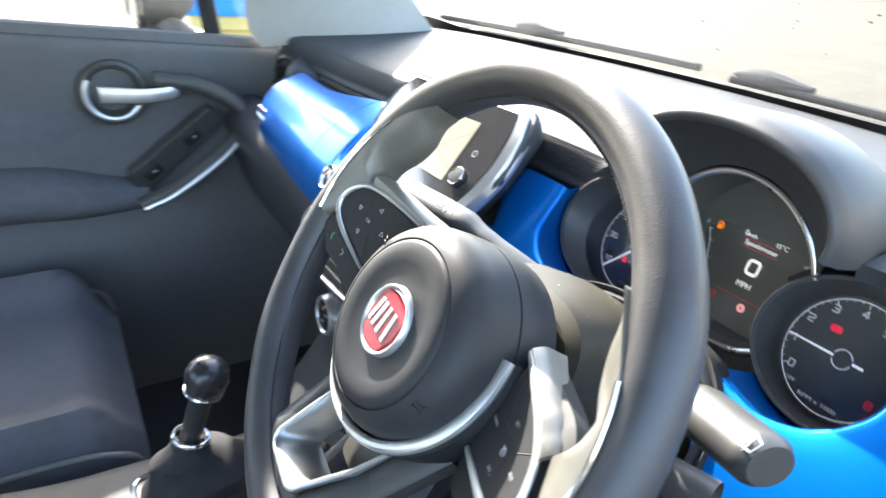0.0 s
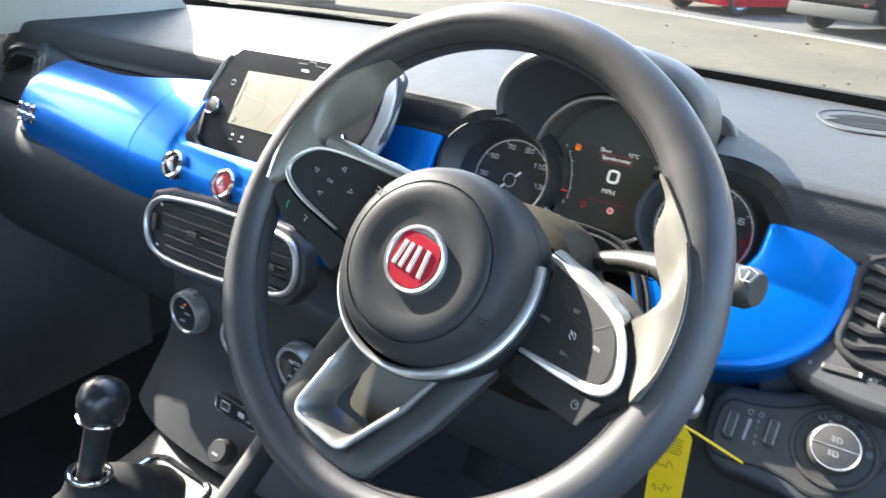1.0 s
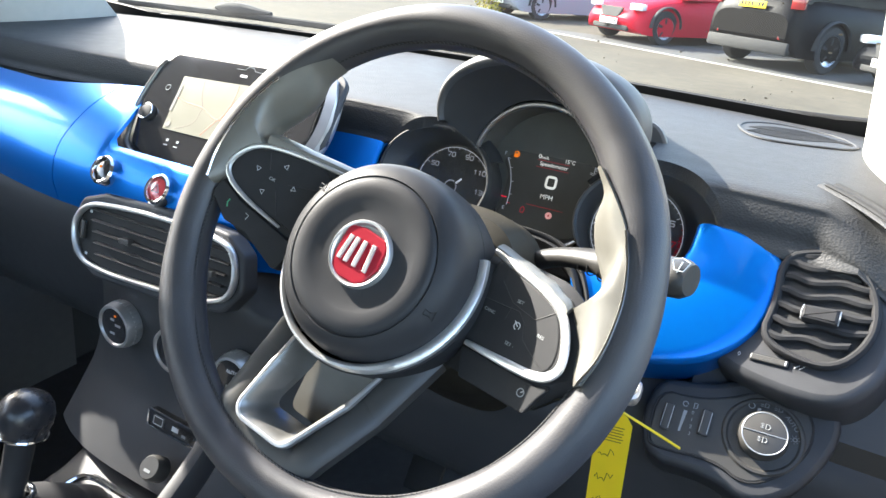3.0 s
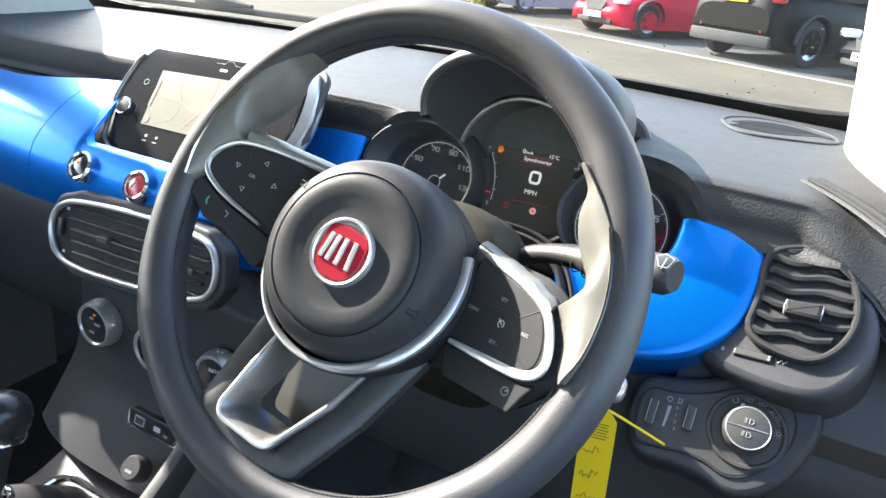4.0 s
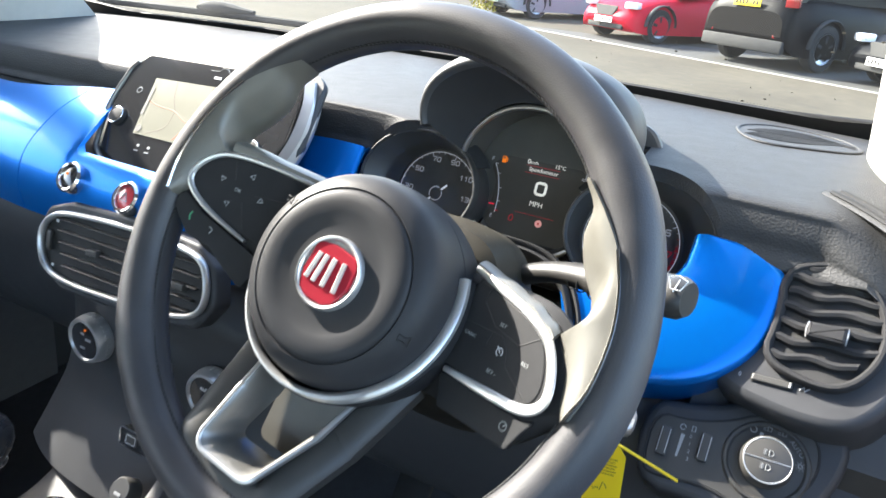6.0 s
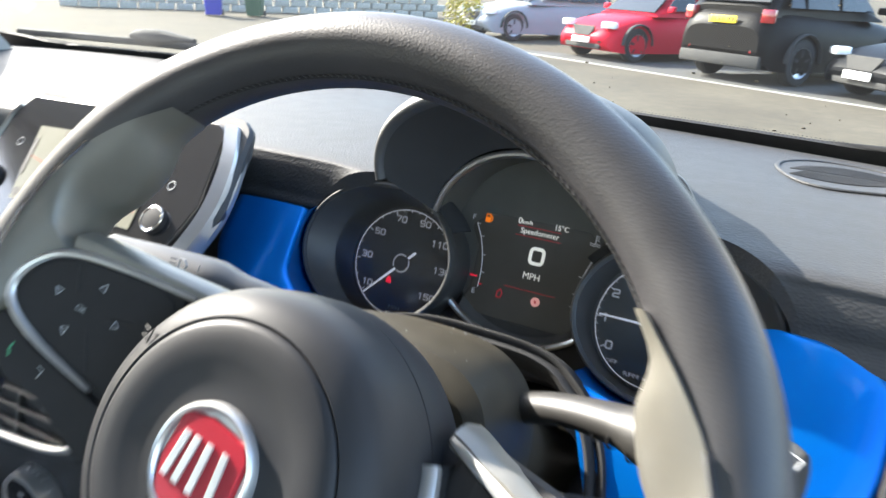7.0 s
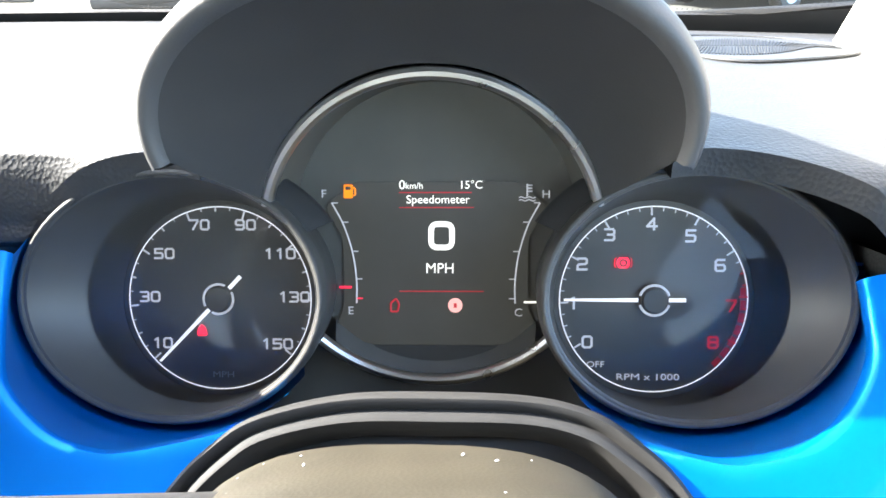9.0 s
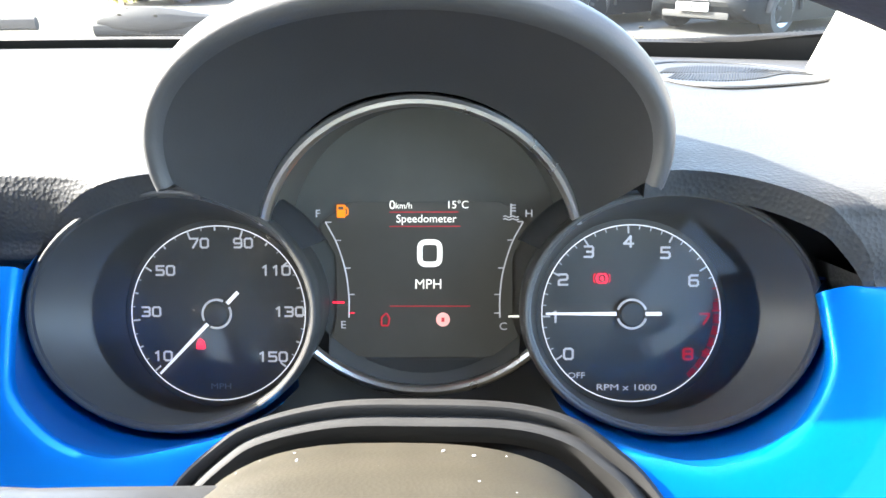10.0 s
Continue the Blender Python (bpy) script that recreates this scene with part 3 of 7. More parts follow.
STROKES = {"0": [[(0.2, 0), (0.8, 0), (1, 0.15), (1, 0.85), (0.8, 1), (0.2, 1), (0, 0.85), (0, 0.15), (0.2, 0)]], "1": [[(0.25, 0.82), (0.6, 1), (0.6, 0)]],
           "2": [[(0, 1), (0.85, 1), (1, 0.88), (1, 0.62), (0.85, 0.5), (0.15, 0.46), (0, 0.34), (0, 0), (1, 0)]], "3": [[(0, 1), (0.85, 1), (1, 0.86), (1, 0.62), (0.85, 0.5), (0.3, 0.5)], [(0.85, 0.5), (1, 0.38), (1, 0.14), (0.85, 0), (0, 0)]],
           "4": [[(0.75, 0), (0.75, 1), (0, 0.3), (1.05, 0.3)]], "5": [[(1, 1), (0.05, 1), (0.05, 0.55), (0.85, 0.55), (1, 0.42), (1, 0.14), (0.85, 0), (0, 0)]],
           "6": [[(0.95, 1), (0.2, 1), (0, 0.85), (0, 0.15), (0.15, 0), (0.85, 0), (1, 0.14), (1, 0.4), (0.85, 0.54), (0, 0.54)]], "7": [[(0, 1), (1, 1), (1, 0.85), (0.4, 0)]],
           "8": [[(0.15, 0.52), (0, 0.64), (0, 0.88), (0.15, 1), (0.85, 1), (1, 0.88), (1, 0.64), (0.85, 0.52), (0.15, 0.52), (0, 0.38), (0, 0.14), (0.15, 0), (0.85, 0), (1, 0.14), (1, 0.38), (0.85, 0.52)]],
           "9": [[(0.05, 0), (0.8, 0), (1, 0.15), (1, 0.85), (0.85, 1), (0.15, 1), (0, 0.86), (0, 0.6), (0.15, 0.46), (1, 0.46)]]}


def figure(pod, word, h, w, mat, m, stroke):
    """Broad square figures of one number, joined in one mesh."""
    bm = bmesh.new()
    step = w * 1.42
    x = -(len(word) - 1) * step / 2 - w / 2
    for c in word:
        for line_ in STROKES[c]:
            for (ax_, ay_), (bx_, by_) in zip(line_, line_[1:]):
                a, b = Vector((x + ax_ * w, (ay_ - 0.5) * h, 0)), Vector((x + bx_ * w, (by_ - 0.5) * h, 0))
                d = (b - a).normalized()
                n = Vector((-d.y, d.x, 0)) * stroke / 2
                a, b = a - d * stroke * 0.4, b + d * stroke * 0.4
                vs = [bm.verts.new(q + Vector((0, 0, z))) for z in (0.0, 0.0001) for q in (a - n, a + n, b + n, b - n)]
                bm.faces.new(vs[4:])
                for f in range(4):
                    bm.faces.new((vs[f], vs[(f + 1) % 4], vs[4 + (f + 1) % 4], vs[4 + f]))
        x += step
    return part("figure", bm, mat, pod, smooth=False, m=m)


def needle(pod, cx, a, tail):
    n = part("needle", slab([(-0.0075, -0.0009), (-0.0075, 0.0009), (-0.0425, 0.0005), (-0.0425, -0.0005)], 0.0012, 0.0024), NEEDLE, pod, "slim white needle", m=on(cx, 0, 0, a + 180))
    part("needle_tail", slab([(0.0072, -0.0009), (0.0072, 0.0009), (0.0150, 0.0009), (0.0150, -0.0009)], 0.0012, 0.0024), NEEDLE, pod, m=on(cx, 0, 0, a + 180))
    for s in (1, -1):
        part("hub_arc", sweep([(*p, 0.003) for p in circle(0.0072, 18, (0, 0), radians(18 if s > 0 else 198), radians(162 if s > 0 else 342))], 0.0006, 0.0004, seg=6), PRINT, pod, m=on(cx, 0, 0, a + 180))
    part("hub_cap", lathe([(0, 0.0045), (0.0055, 0.0045), (0.0064, 0.0036), (0.0064, 0.0)], 24), DIAL, pod, "black needle hub", m=on(cx, 0))


speedo, sx = dial_pod("speedometer", -1, "black speedometer with white figures, needle at zero")
for i in range(0, 15):
    a = 222 - (i + 0) * 18.6
    ticks(speedo, sx, [(a, 1.0 if i % 2 == 0 else 0.55)], PRINT)
    if i < 14:
        ticks(speedo, sx, [(a - 9.3, 0.4)], PRINT, w=0.0005)
for w, px, py in (("10", 292, 604), ("30", 272, 524), ("50", 299, 450), ("70", 362, 401), ("90", 443, 401), ("110", 502, 450), ("130", 526, 524), ("150", 495, 605)):
    # figures stand inside the ring
    figure(speedo, w, 0.0045, 0.0038, PRINT, on(sx + 0.0006 + (px - 398) * 0.000278, (527 - py) * 0.000284, 0.0006), 0.00095)
text("unit", "MPH", 0.0042, DIMPRINT, speedo, on(sx + 0.001, -0.0375, 0.0006), stretch=1.3)
needle(speedo, sx, 226, 0)
part("belt_light", slab(fillet([(-0.002, -0.0028), (0.003, -0.0028), (0.0022, 0.0012), (0.0, 0.003), (-0.0016, 0.0008)], 0.0008), 0.0004, 0.001), REDPRINT, speedo, "red seat-belt warning light", m=on(sx - 0.0095, -0.0155))

tacho, tx = dial_pod("rev_counter", 1, "black rev counter with white figures, needle near one")
for i in range(9):
    a = 212 - i * 30
    red = i >= 7
    ticks(tacho, tx, [(a, 1.0)], DIMRED if red else PRINT)
    if i < 8:
        for k in (1, 2, 3):
            ticks(tacho, tx, [(a - 7.5 * k, 0.5)], DIMRED if i >= 7 or (i == 6 and k > 1) else PRINT, w=0.0005)
for k in range(7):                                       # red blocks at the end of the scale
    a0 = 8 - 8.2 * k
    part("red_block", slab([((tx + r * math.cos(radians(a))), r * math.sin(radians(a))) for r, a in [(0.0412, a0 - 6.4), (0.0412, a0), (0.0437, a0), (0.0437, a0 - 6.4)]], 0.0005, 0.0008), BLOCKRED, tacho, "dim red scale block", m=CL, smooth=False)
for w, px, py in (("0", 1043, 603), ("1", 1018, 536), ("2", 1033, 469), ("3", 1079, 419), ("4", 1150, 401), ("5", 1216, 421), ("6", 1267, 471), ("7", 1287, 540), ("8", 1258, 603)):
    figure(tacho, w, 0.0052, 0.0043, DIMRED if w in "78" else PRINT, on(tx + 0.0006 + (px - 1157) * 0.000278, (530 - py) * 0.000280, 0.0006), 0.00105)
text("unit", "RPM x 1000", 0.0044, PRINT, tacho, on(tx - 0.002, -0.0375, 0.0006), stretch=1.4)
text("off_mark", "OFF", 0.0042, PRINT, tacho, on(tx - 0.027, -0.0315, 0.0006), stretch=1.2)
needle(tacho, tx, 180, 0)
part("brake_light", slab(fillet([(-0.0042, -0.0026), (0.0042, -0.0026), (0.0042, 0.0026), (-0.0042, 0.0026)], 0.0018), 0.0004, 0.001), REDPRINT, tacho, "red parking-brake warning light", m=on(tx - 0.0145, 0.0177))
for k in (-1, 1):
    part("brake_light_arc", sweep([(*p, 0.0011) for p in circle(0.0036, 9, (0, 0), radians(-50 if k > 0 else 130), radians(50 if k > 0 else 230))], 0.0004, 0.0003, seg=4), DIAL, tacho, m=on(tx - 0.0145, 0.0177))
part("brake_light_ring", sweep([(*p, 0.0011) for p in circle(0.0015, 12)], 0.0004, 0.0003, closed=True, seg=4), DIAL, tacho, m=on(tx - 0.0145, 0.0177))

# central display: near-upright ring, cone behind it, dark screen
disp = new("centre_display")
tagged(disp, "dark central display with a chrome ring and a large zero")
disp.parent = cluster
disp.matrix_parent_inverse = cluster.matrix_world.inverted()
RING = plane_pose((0, -0.009, 1.035), (1, 0, 0), (0, 0.02, 1))
for a0, a1, nm in ((14, 166, "upper_ring"), (223, 317, "lower_ring")):
    part(nm, sweep([(*p, 0) for p in circle(0.0748, 60, (0, 0), radians(a0), radians(a1))], 0.0030 if a0 < 90 else 0.0028, 0.0030, seg=10), SILVER, disp, "slim silver ring arc", m=RING)
LC = plane_pose((0, 0.0195, 1.0165), (1, 0, 0), (0, 0.39, 0.921))
rows = []
for k in range(72):
    a = 2 * math.pi * k / 72
    side = not (12 < math.degrees(a) < 168 or 225 < math.degrees(a) < 315)
    r0 = RING @ Vector((0.0750 * math.cos(a), 0.0750 * math.sin(a), -0.001))
    if side:
        r0 = LC @ Vector((0.071 * math.cos(a), 0.014 + 0.070 * math.sin(a), -0.001))
    r1 = LC @ Vector((0.070 * math.cos(a), 0.014 + 0.069 * math.sin(a), -0.001))
    rows.append([r0, r0.lerp(r1, 0.3), r0.lerp(r1, 0.8), r1, LC @ Vector((0.05 * math.cos(a), 0.014 + 0.05 * math.sin(a), -0.0012)), LC @ Vector((0, 0.014, -0.0012))])
bm = grid(rows, closed_u=True)
bmesh.ops.remove_doubles(bm, verts=bm.verts, dist=1e-6)
part("well", bm, DIAL, disp, "matt black well behind the ring")
scr = [(-0.0560, 0.022), (-0.040, 0.034), (0.040, 0.034), (0.0560, 0.022), (0.046, 0.006), (0.046, -0.028), (0.052, -0.044), (0.03, -0.0475), (-0.03, -0.0475), (-0.052, -0.044), (-0.046, -0.028), (-0.046, 0.006)]
part("screen", slab(fillet(scr, 0.006), -0.0011, 0.0), LCD, disp, "dark lit screen", m=LC)
lt = lambda n, w, s, x, y, mat=PRINT, st=1.0: text(n, w, s, mat, disp, on(x, y, 0.0004, 0, LC), stretch=st)
part("reading", sweep([(*p, 0.0005) for p in fillet([(-0.0052, -0.0058), (0.0052, -0.0058), (0.0052, 0.0058), (-0.0052, 0.0058)], 0.0034)], 0.0014, 0.0003, closed=True, seg=6), LIT, disp, "large lit zero", m=LC @ pose(0.003, 0.0072, 0))
lt("reading_unit", "MPH", 0.0072, 0.0022, -0.0092, LIT)
lt("speed_line", "0", 0.0066, -0.0165, 0.0322, LIT)
lt("speed_line_unit", "km/h", 0.0044, -0.0105, 0.0318, LIT)
lt("temperature", "15\u00b0C", 0.0056, 0.0175, 0.0322, LIT)
lt("title", "Speedometer", 0.0058, 0.0012, 0.0250, LIT)
for w, x, y in (("F", -0.0555, 0.0278), ("E", -0.0425, -0.0305), ("H", 0.0545, 0.0275), ("C", 0.0412, -0.0312)):
    lt("gauge_letter", w, 0.0056, x, y, PRINT, 1.1)
for x0, x1, y in ((-0.018, 0.018, 0.0286), (-0.018, 0.019, 0.0212), (-0.018, 0.024, -0.0205)):
    part("red_rule", box(x1 - x0, 0.0005, 0.0003, ((x0 + x1) / 2, y, 0.0004)), DIMRED, disp, smooth=False, m=LC)
for s in (-1, 1):
    arc = [(s * x, y, 0.0005) for x, y in ((0.0515, 0.0235), (0.0455, 0.012), (0.0412, -0.002), (0.0395, -0.015), (0.0395, -0.0265))]
    part("gauge_arc", sweep(spline(arc, 20), 0.0004, 0.0003, seg=4), PRINT, disp, m=LC)
    for k in range(5):
        p = spline(arc, 20)[int(k * 4.7)]
        part("gauge_tick", box(0.003, 0.0006, 0.0003, (p.x - s * 0.0015, p.y, 0.0005)), REDPRINT if (k == 4 and s < 0) else PRINT, disp, smooth=False, m=LC)
part("fuel_pointer", box(0.0062, 0.0011, 0.0004, (-0.0450, -0.0185, 0.0006)), REDPRINT, disp, smooth=False, m=LC)
part("temperature_pointer", box(0.0062, 0.0010, 0.0004, (0.0470, -0.0258, 0.0006)), LIT, disp, smooth=False, m=LC)
# amber fuel pump
part("fuel_light", slab(fillet([(-0.0033, -0.0042), (0.0022, -0.0042), (0.0022, 0.0042), (-0.0033, 0.0042)], 0.0007), 0.0003, 0.0007), AMBER, disp, "amber fuel warning light", m=LC @ pose(-0.0428, 0.0292, 0) @ Matrix.Scale(0.8, 4))
part("fuel_light_window", box(0.0034, 0.0022, 0.0003, (-0.0006, 0.002, 0.0009)), DIAL, disp, smooth=False, m=LC @ pose(-0.0428, 0.0292, 0) @ Matrix.Scale(0.8, 4))
part("fuel_light_hose", sweep([(0.0024, 0.0026, 0.0006), (0.0038, 0.0014, 0.0006), (0.0038, -0.002, 0.0006), (0.0026, -0.0026, 0.0006)], 0.0005, 0.0003, seg=4), AMBER, disp, m=LC @ pose(-0.0428, 0.0292, 0) @ Matrix.Scale(0.8, 4))
# coolant symbol
TM = LC @ pose(0.0452, 0.0285, 0)
part("coolant_stem", box(0.0008, 0.0062, 0.0003, (0, 0.0012, 0.0005)), PRINT, disp, smooth=False, m=TM)
for k in range(3):
    part("coolant_bar", box(0.0022, 0.0006, 0.0003, (0.0014, 0.0036 - 0.0015 * k, 0.0005)), PRINT, disp, smooth=False, m=TM)
for k in range(2):
    part("coolant_wave", sweep([(x * 0.001 - 0.004, -0.0024 - 0.0014 * k + 0.0004 * math.sin(x * 1.6), 0.0005) for x in range(9)], 0.0003, 0.0002, seg=4), PRINT, disp, m=TM)
part("stop_light", lathe([(0, 0.0008), (0.0036, 0.0008), (0.0036, 0.0002)], 24), PINKLIT, disp, "round white and red warning light", m=LC @ pose(0.0098, -0.0275, 0))
part("stop_light_mark", box(0.0016, 0.0022, 0.0003, (0, 0, 0.001)), DIMRED, disp, smooth=False, m=LC @ pose(0.0098, -0.0275, 0))
part("door_light", sweep([(x, y, 0.0006) for x, y in fillet([(-0.0016, -0.0032), (0.0018, -0.0032), (0.0026, 0.0006), (0.001, 0.0034), (-0.0016, 0.001)], 0.0007)], 0.0005, 0.0003, closed=True, seg=4), DIMRED, disp, "dim red warning light", m=LC @ pose(-0.0208, -0.0275, 0))
# clear covers over the three dials
for pod, side in ((speedo, -1), (tacho, 1)):
    fx = 0.1155 * side
    rows = []
    for k in range(48):
        a = 2 * math.pi * k / 48
        rows.append([(lerp(0.1043 * side, fx, 0.35) + 0.0535 * f * math.cos(a), 0.0016 + 0.0495 * f * math.sin(a), 0.0125 + 0.002 * (1 - f * f)) for f in (0.0, 0.5, 1.0)])
    bm = grid(rows, closed_u=True)
    bmesh.ops.remove_doubles(bm, verts=bm.verts, dist=1e-6)
    part("lens", bm, LENS, pod, "clear dial cover", m=CL, face=(0, -0.92, 0.39)).visible_shadow = False

# ---- steering wheel ----
WT = radians(33.4)
WC = Vector((0.0, -0.2943, 1.0523))
WHEEL = plane_pose(WC, (1, 0, 0), (0, math.sin(WT), math.cos(WT))) @ pose(0, 0, 0, 0, 0, -10)
wheel = thing("steering_wheel", "black leather three-spoke steering wheel with silver trim", "steering wheel", WC)


def wp(name, bm, mat, label="", parent=None, m=None, **k):
    return part(name, bm, mat, parent or wheel, label, m=WHEEL if m is None else m, **k)


RW = 0.1675
rim = [(RW * math.cos(2 * math.pi * k / 160), RW * math.sin(2 * math.pi * k / 160), 0.0) for k in range(160)]
# the grip is a little thicker where the thumbs rest
swell = [0.0153 + 0.0012 * max(math.exp(-((abs((360 * k / 160 + 180) % 360 - 180) - a) / 12) ** 2) for a in (38, 142)) for k in range(160)]
wp("rim", sweep(rim, swell, [s + 0.0012 for s in swell], closed=True, seg=22), LEATHER, "black leather-wrapped rim")
# sewn seam on the inner side: a shallow ridge with single stitches
wp("seam", sweep([(p[0] * 0.9135, p[1] * 0.9135, 0.0055) for p in rim], 0.0011, 0.0008, closed=True, seg=6), RUBBER, "black sewn seam")
bm = bmesh.new()
for k in range(300):
    a = 2 * math.pi * k / 300
    bmesh.ops.create_cube(bm, size=1, matrix=Matrix.Translation((RW * 0.9125 * math.cos(a), RW * 0.9125 * math.sin(a), 0.0062)) @ pose(0, 0, 0, 0, 0, math.degrees(a) + 62) @ Matrix.Diagonal((0.0026, 0.0006, 0.0008, 1)))
tagged(wp("stitches", bm, LEATHER, "black thread stitches", smooth=False), kind="stuff")
# hub: a deep drum with a domed front, its axis a little below the middle of the rim
HUBM = WHEEL @ pose(-0.004, -0.0065, 0)
hub_prof = [(0, 0.0180), (0.024, 0.0178), (0.031, 0.0176), (0.0375, 0.0192), (0.044, 0.0203), (0.0500, 0.0196), (0.0524, 0.0184), (0.0532, 0.0168), (0.0541, 0.0180), (0.0575, 0.0166), (0.0625, 0.0128), (0.0662, 0.0070), (0.0685, -0.001), (0.0700, -0.012), (0.0708, -0.0222), (0.0690, -0.0228)]
wp("hub_cover", lathe(hub_prof, 96), HUB, "black grained round airbag cover", m=HUBM, crease=50)
wp("back_shell", lathe([(0.0690, -0.0236), (0.0706, -0.0242), (0.0712, -0.030), (0.0712, -0.045), (0.069, -0.058), (0.060, -0.064), (0.0, -0.064)], 64), HUB, "grained black shell behind the hub", m=HUBM)


def trim_z(y):
    """The silver arc lies forward at the bottom of the drum and runs back along its sides."""
    return -0.0105 - 0.205 * y


arc, wid = [], []
for a in range(172, 392, 4):
    c, s = math.cos(radians(a)), math.sin(radians(a))
    arc.append((0.0722 * c, 0.0722 * s, trim_z(0.0722 * s)))
    wid.append(0.0022 + 0.0022 * ease(262, 330, a))
wp("hub_trim", sweep(arc, wid, 0.0040, seg=10, up=(0, 0, 1)), SATIN, "satin silver arc under the hub", m=HUBM)
wp("hub_skirt", grid([[(0.0735 * math.cos(radians(a)), 0.0735 * math.sin(radians(a)), trim_z(0.0735 * math.sin(radians(a))) - 0.002),
                       (0.0765 * math.cos(radians(a)), 0.0765 * math.sin(radians(a)), trim_z(0.0765 * math.sin(radians(a))) - 0.006),
                       (0.0775 * math.cos(radians(a)), 0.0775 * math.sin(radians(a)), -0.030), (0.0730 * math.cos(radians(a)), 0.0730 * math.sin(radians(a)), -0.048)] for a in range(180, 392, 4)]), STALK, "smooth black skirt behind the silver arc", m=HUBM)
# embossed horn marks
for sgn in (-1, 1):
    hm = HUBM @ (pose(0.0605, -0.012, 0.0144, 0, 28) if sgn > 0 else pose(-0.054, 0.028, 0.0166, 0, -18))
    part("horn_mark", sweep([(-0.003, -0.0018, 0), (0.001, -0.0012, 0), (0.004, -0.0032, 0), (0.004, 0.0032, 0), (0.001, 0.0012, 0), (-0.003, 0.0018, 0)], 0.0004, 0.0003, closed=True, seg=4), RUBBER, wheel, "embossed horn mark", m=hm)

# badge: silver ring, red field and four plain upright silver shapes
badge = wp("badge", lathe([(0, 0.0196), (0.0190, 0.0196), (0.0205, 0.0218), (0.0216, 0.0222), (0.0226, 0.0210), (0.0230, 0.017)], 64), SATIN, "round badge with a silver ring", m=HUBM)
wp("field", slab(fillet([(-0.0165, 0.0145), (-0.004, 0.0170), (0.0135, 0.0150), (0.0172, 0.0115), (0.0178, -0.004), (0.0125, -0.0158), (0.006, -0.0190), (-0.006, -0.0190), (-0.0145, -0.0160), (-0.0178, -0.004)], 0.004), 0.0195, 0.0212, 0.001), RED, "dark red enamel field", parent=badge, m=HUBM)
for x0, lean, h0 in ((-0.0112, 0.0010, 0.0088), (-0.0058, 0.0006, 0.0090), (0.0010, 0.0000, 0.0092), (0.0092, -0.0008, 0.0094)):
    wp("badge_shape", slab(fillet([(x0 - 0.0016 - lean, -h0), (x0 + 0.0016 - lean, -h0), (x0 + 0.0016 + lean, h0), (x0 - 0.0016 + lean, h0)], 0.0005), 0.0212, 0.0223, 0.0004), SATIN, "upright silver shape", parent=badge, m=HUBM)

# side spokes: their faces fall towards the hub; pads, keys and silver frames lie on that slope
SLOPE = {1: (0.45, -0.0531), -1: (0.25, -0.027)}
PAD = {1: [(0.066, 0.0335), (0.0733, 0.0325), (0.0951, 0.0285), (0.1180, 0.0238), (0.1300, 0.0135), (0.1375, -0.0024), (0.1368, -0.0137), (0.1280, -0.0195), (0.0740, -0.0215), (0.066, -0.0215)],
       -1: [(0.068, 0.0350), (0.1042, 0.0325), (0.1265, 0.0280), (0.1385, 0.0212), (0.1460, 0.0082), (0.1450, -0.0030), (0.1310, -0.0092), (0.0905, -0.0172), (0.072, -0.0200)]}
FRAME = {1: [(0.0600, 0.0385), (0.0832, 0.0338), (0.1070, 0.0291), (0.1262, 0.0215), (0.1352, 0.0118), (0.1422, -0.0024), (0.1425, -0.0122), (0.1335, -0.0198), (0.1085, -0.0222), (0.0735, -0.0240)],
         -1: [(0.0660, 0.0372), (0.1060, 0.0343), (0.1281, 0.0300), (0.1390, 0.0240), (0.1484, 0.0114), (0.1476, -0.0019), (0.1285, -0.0119), (0.0910, -0.0192)]}
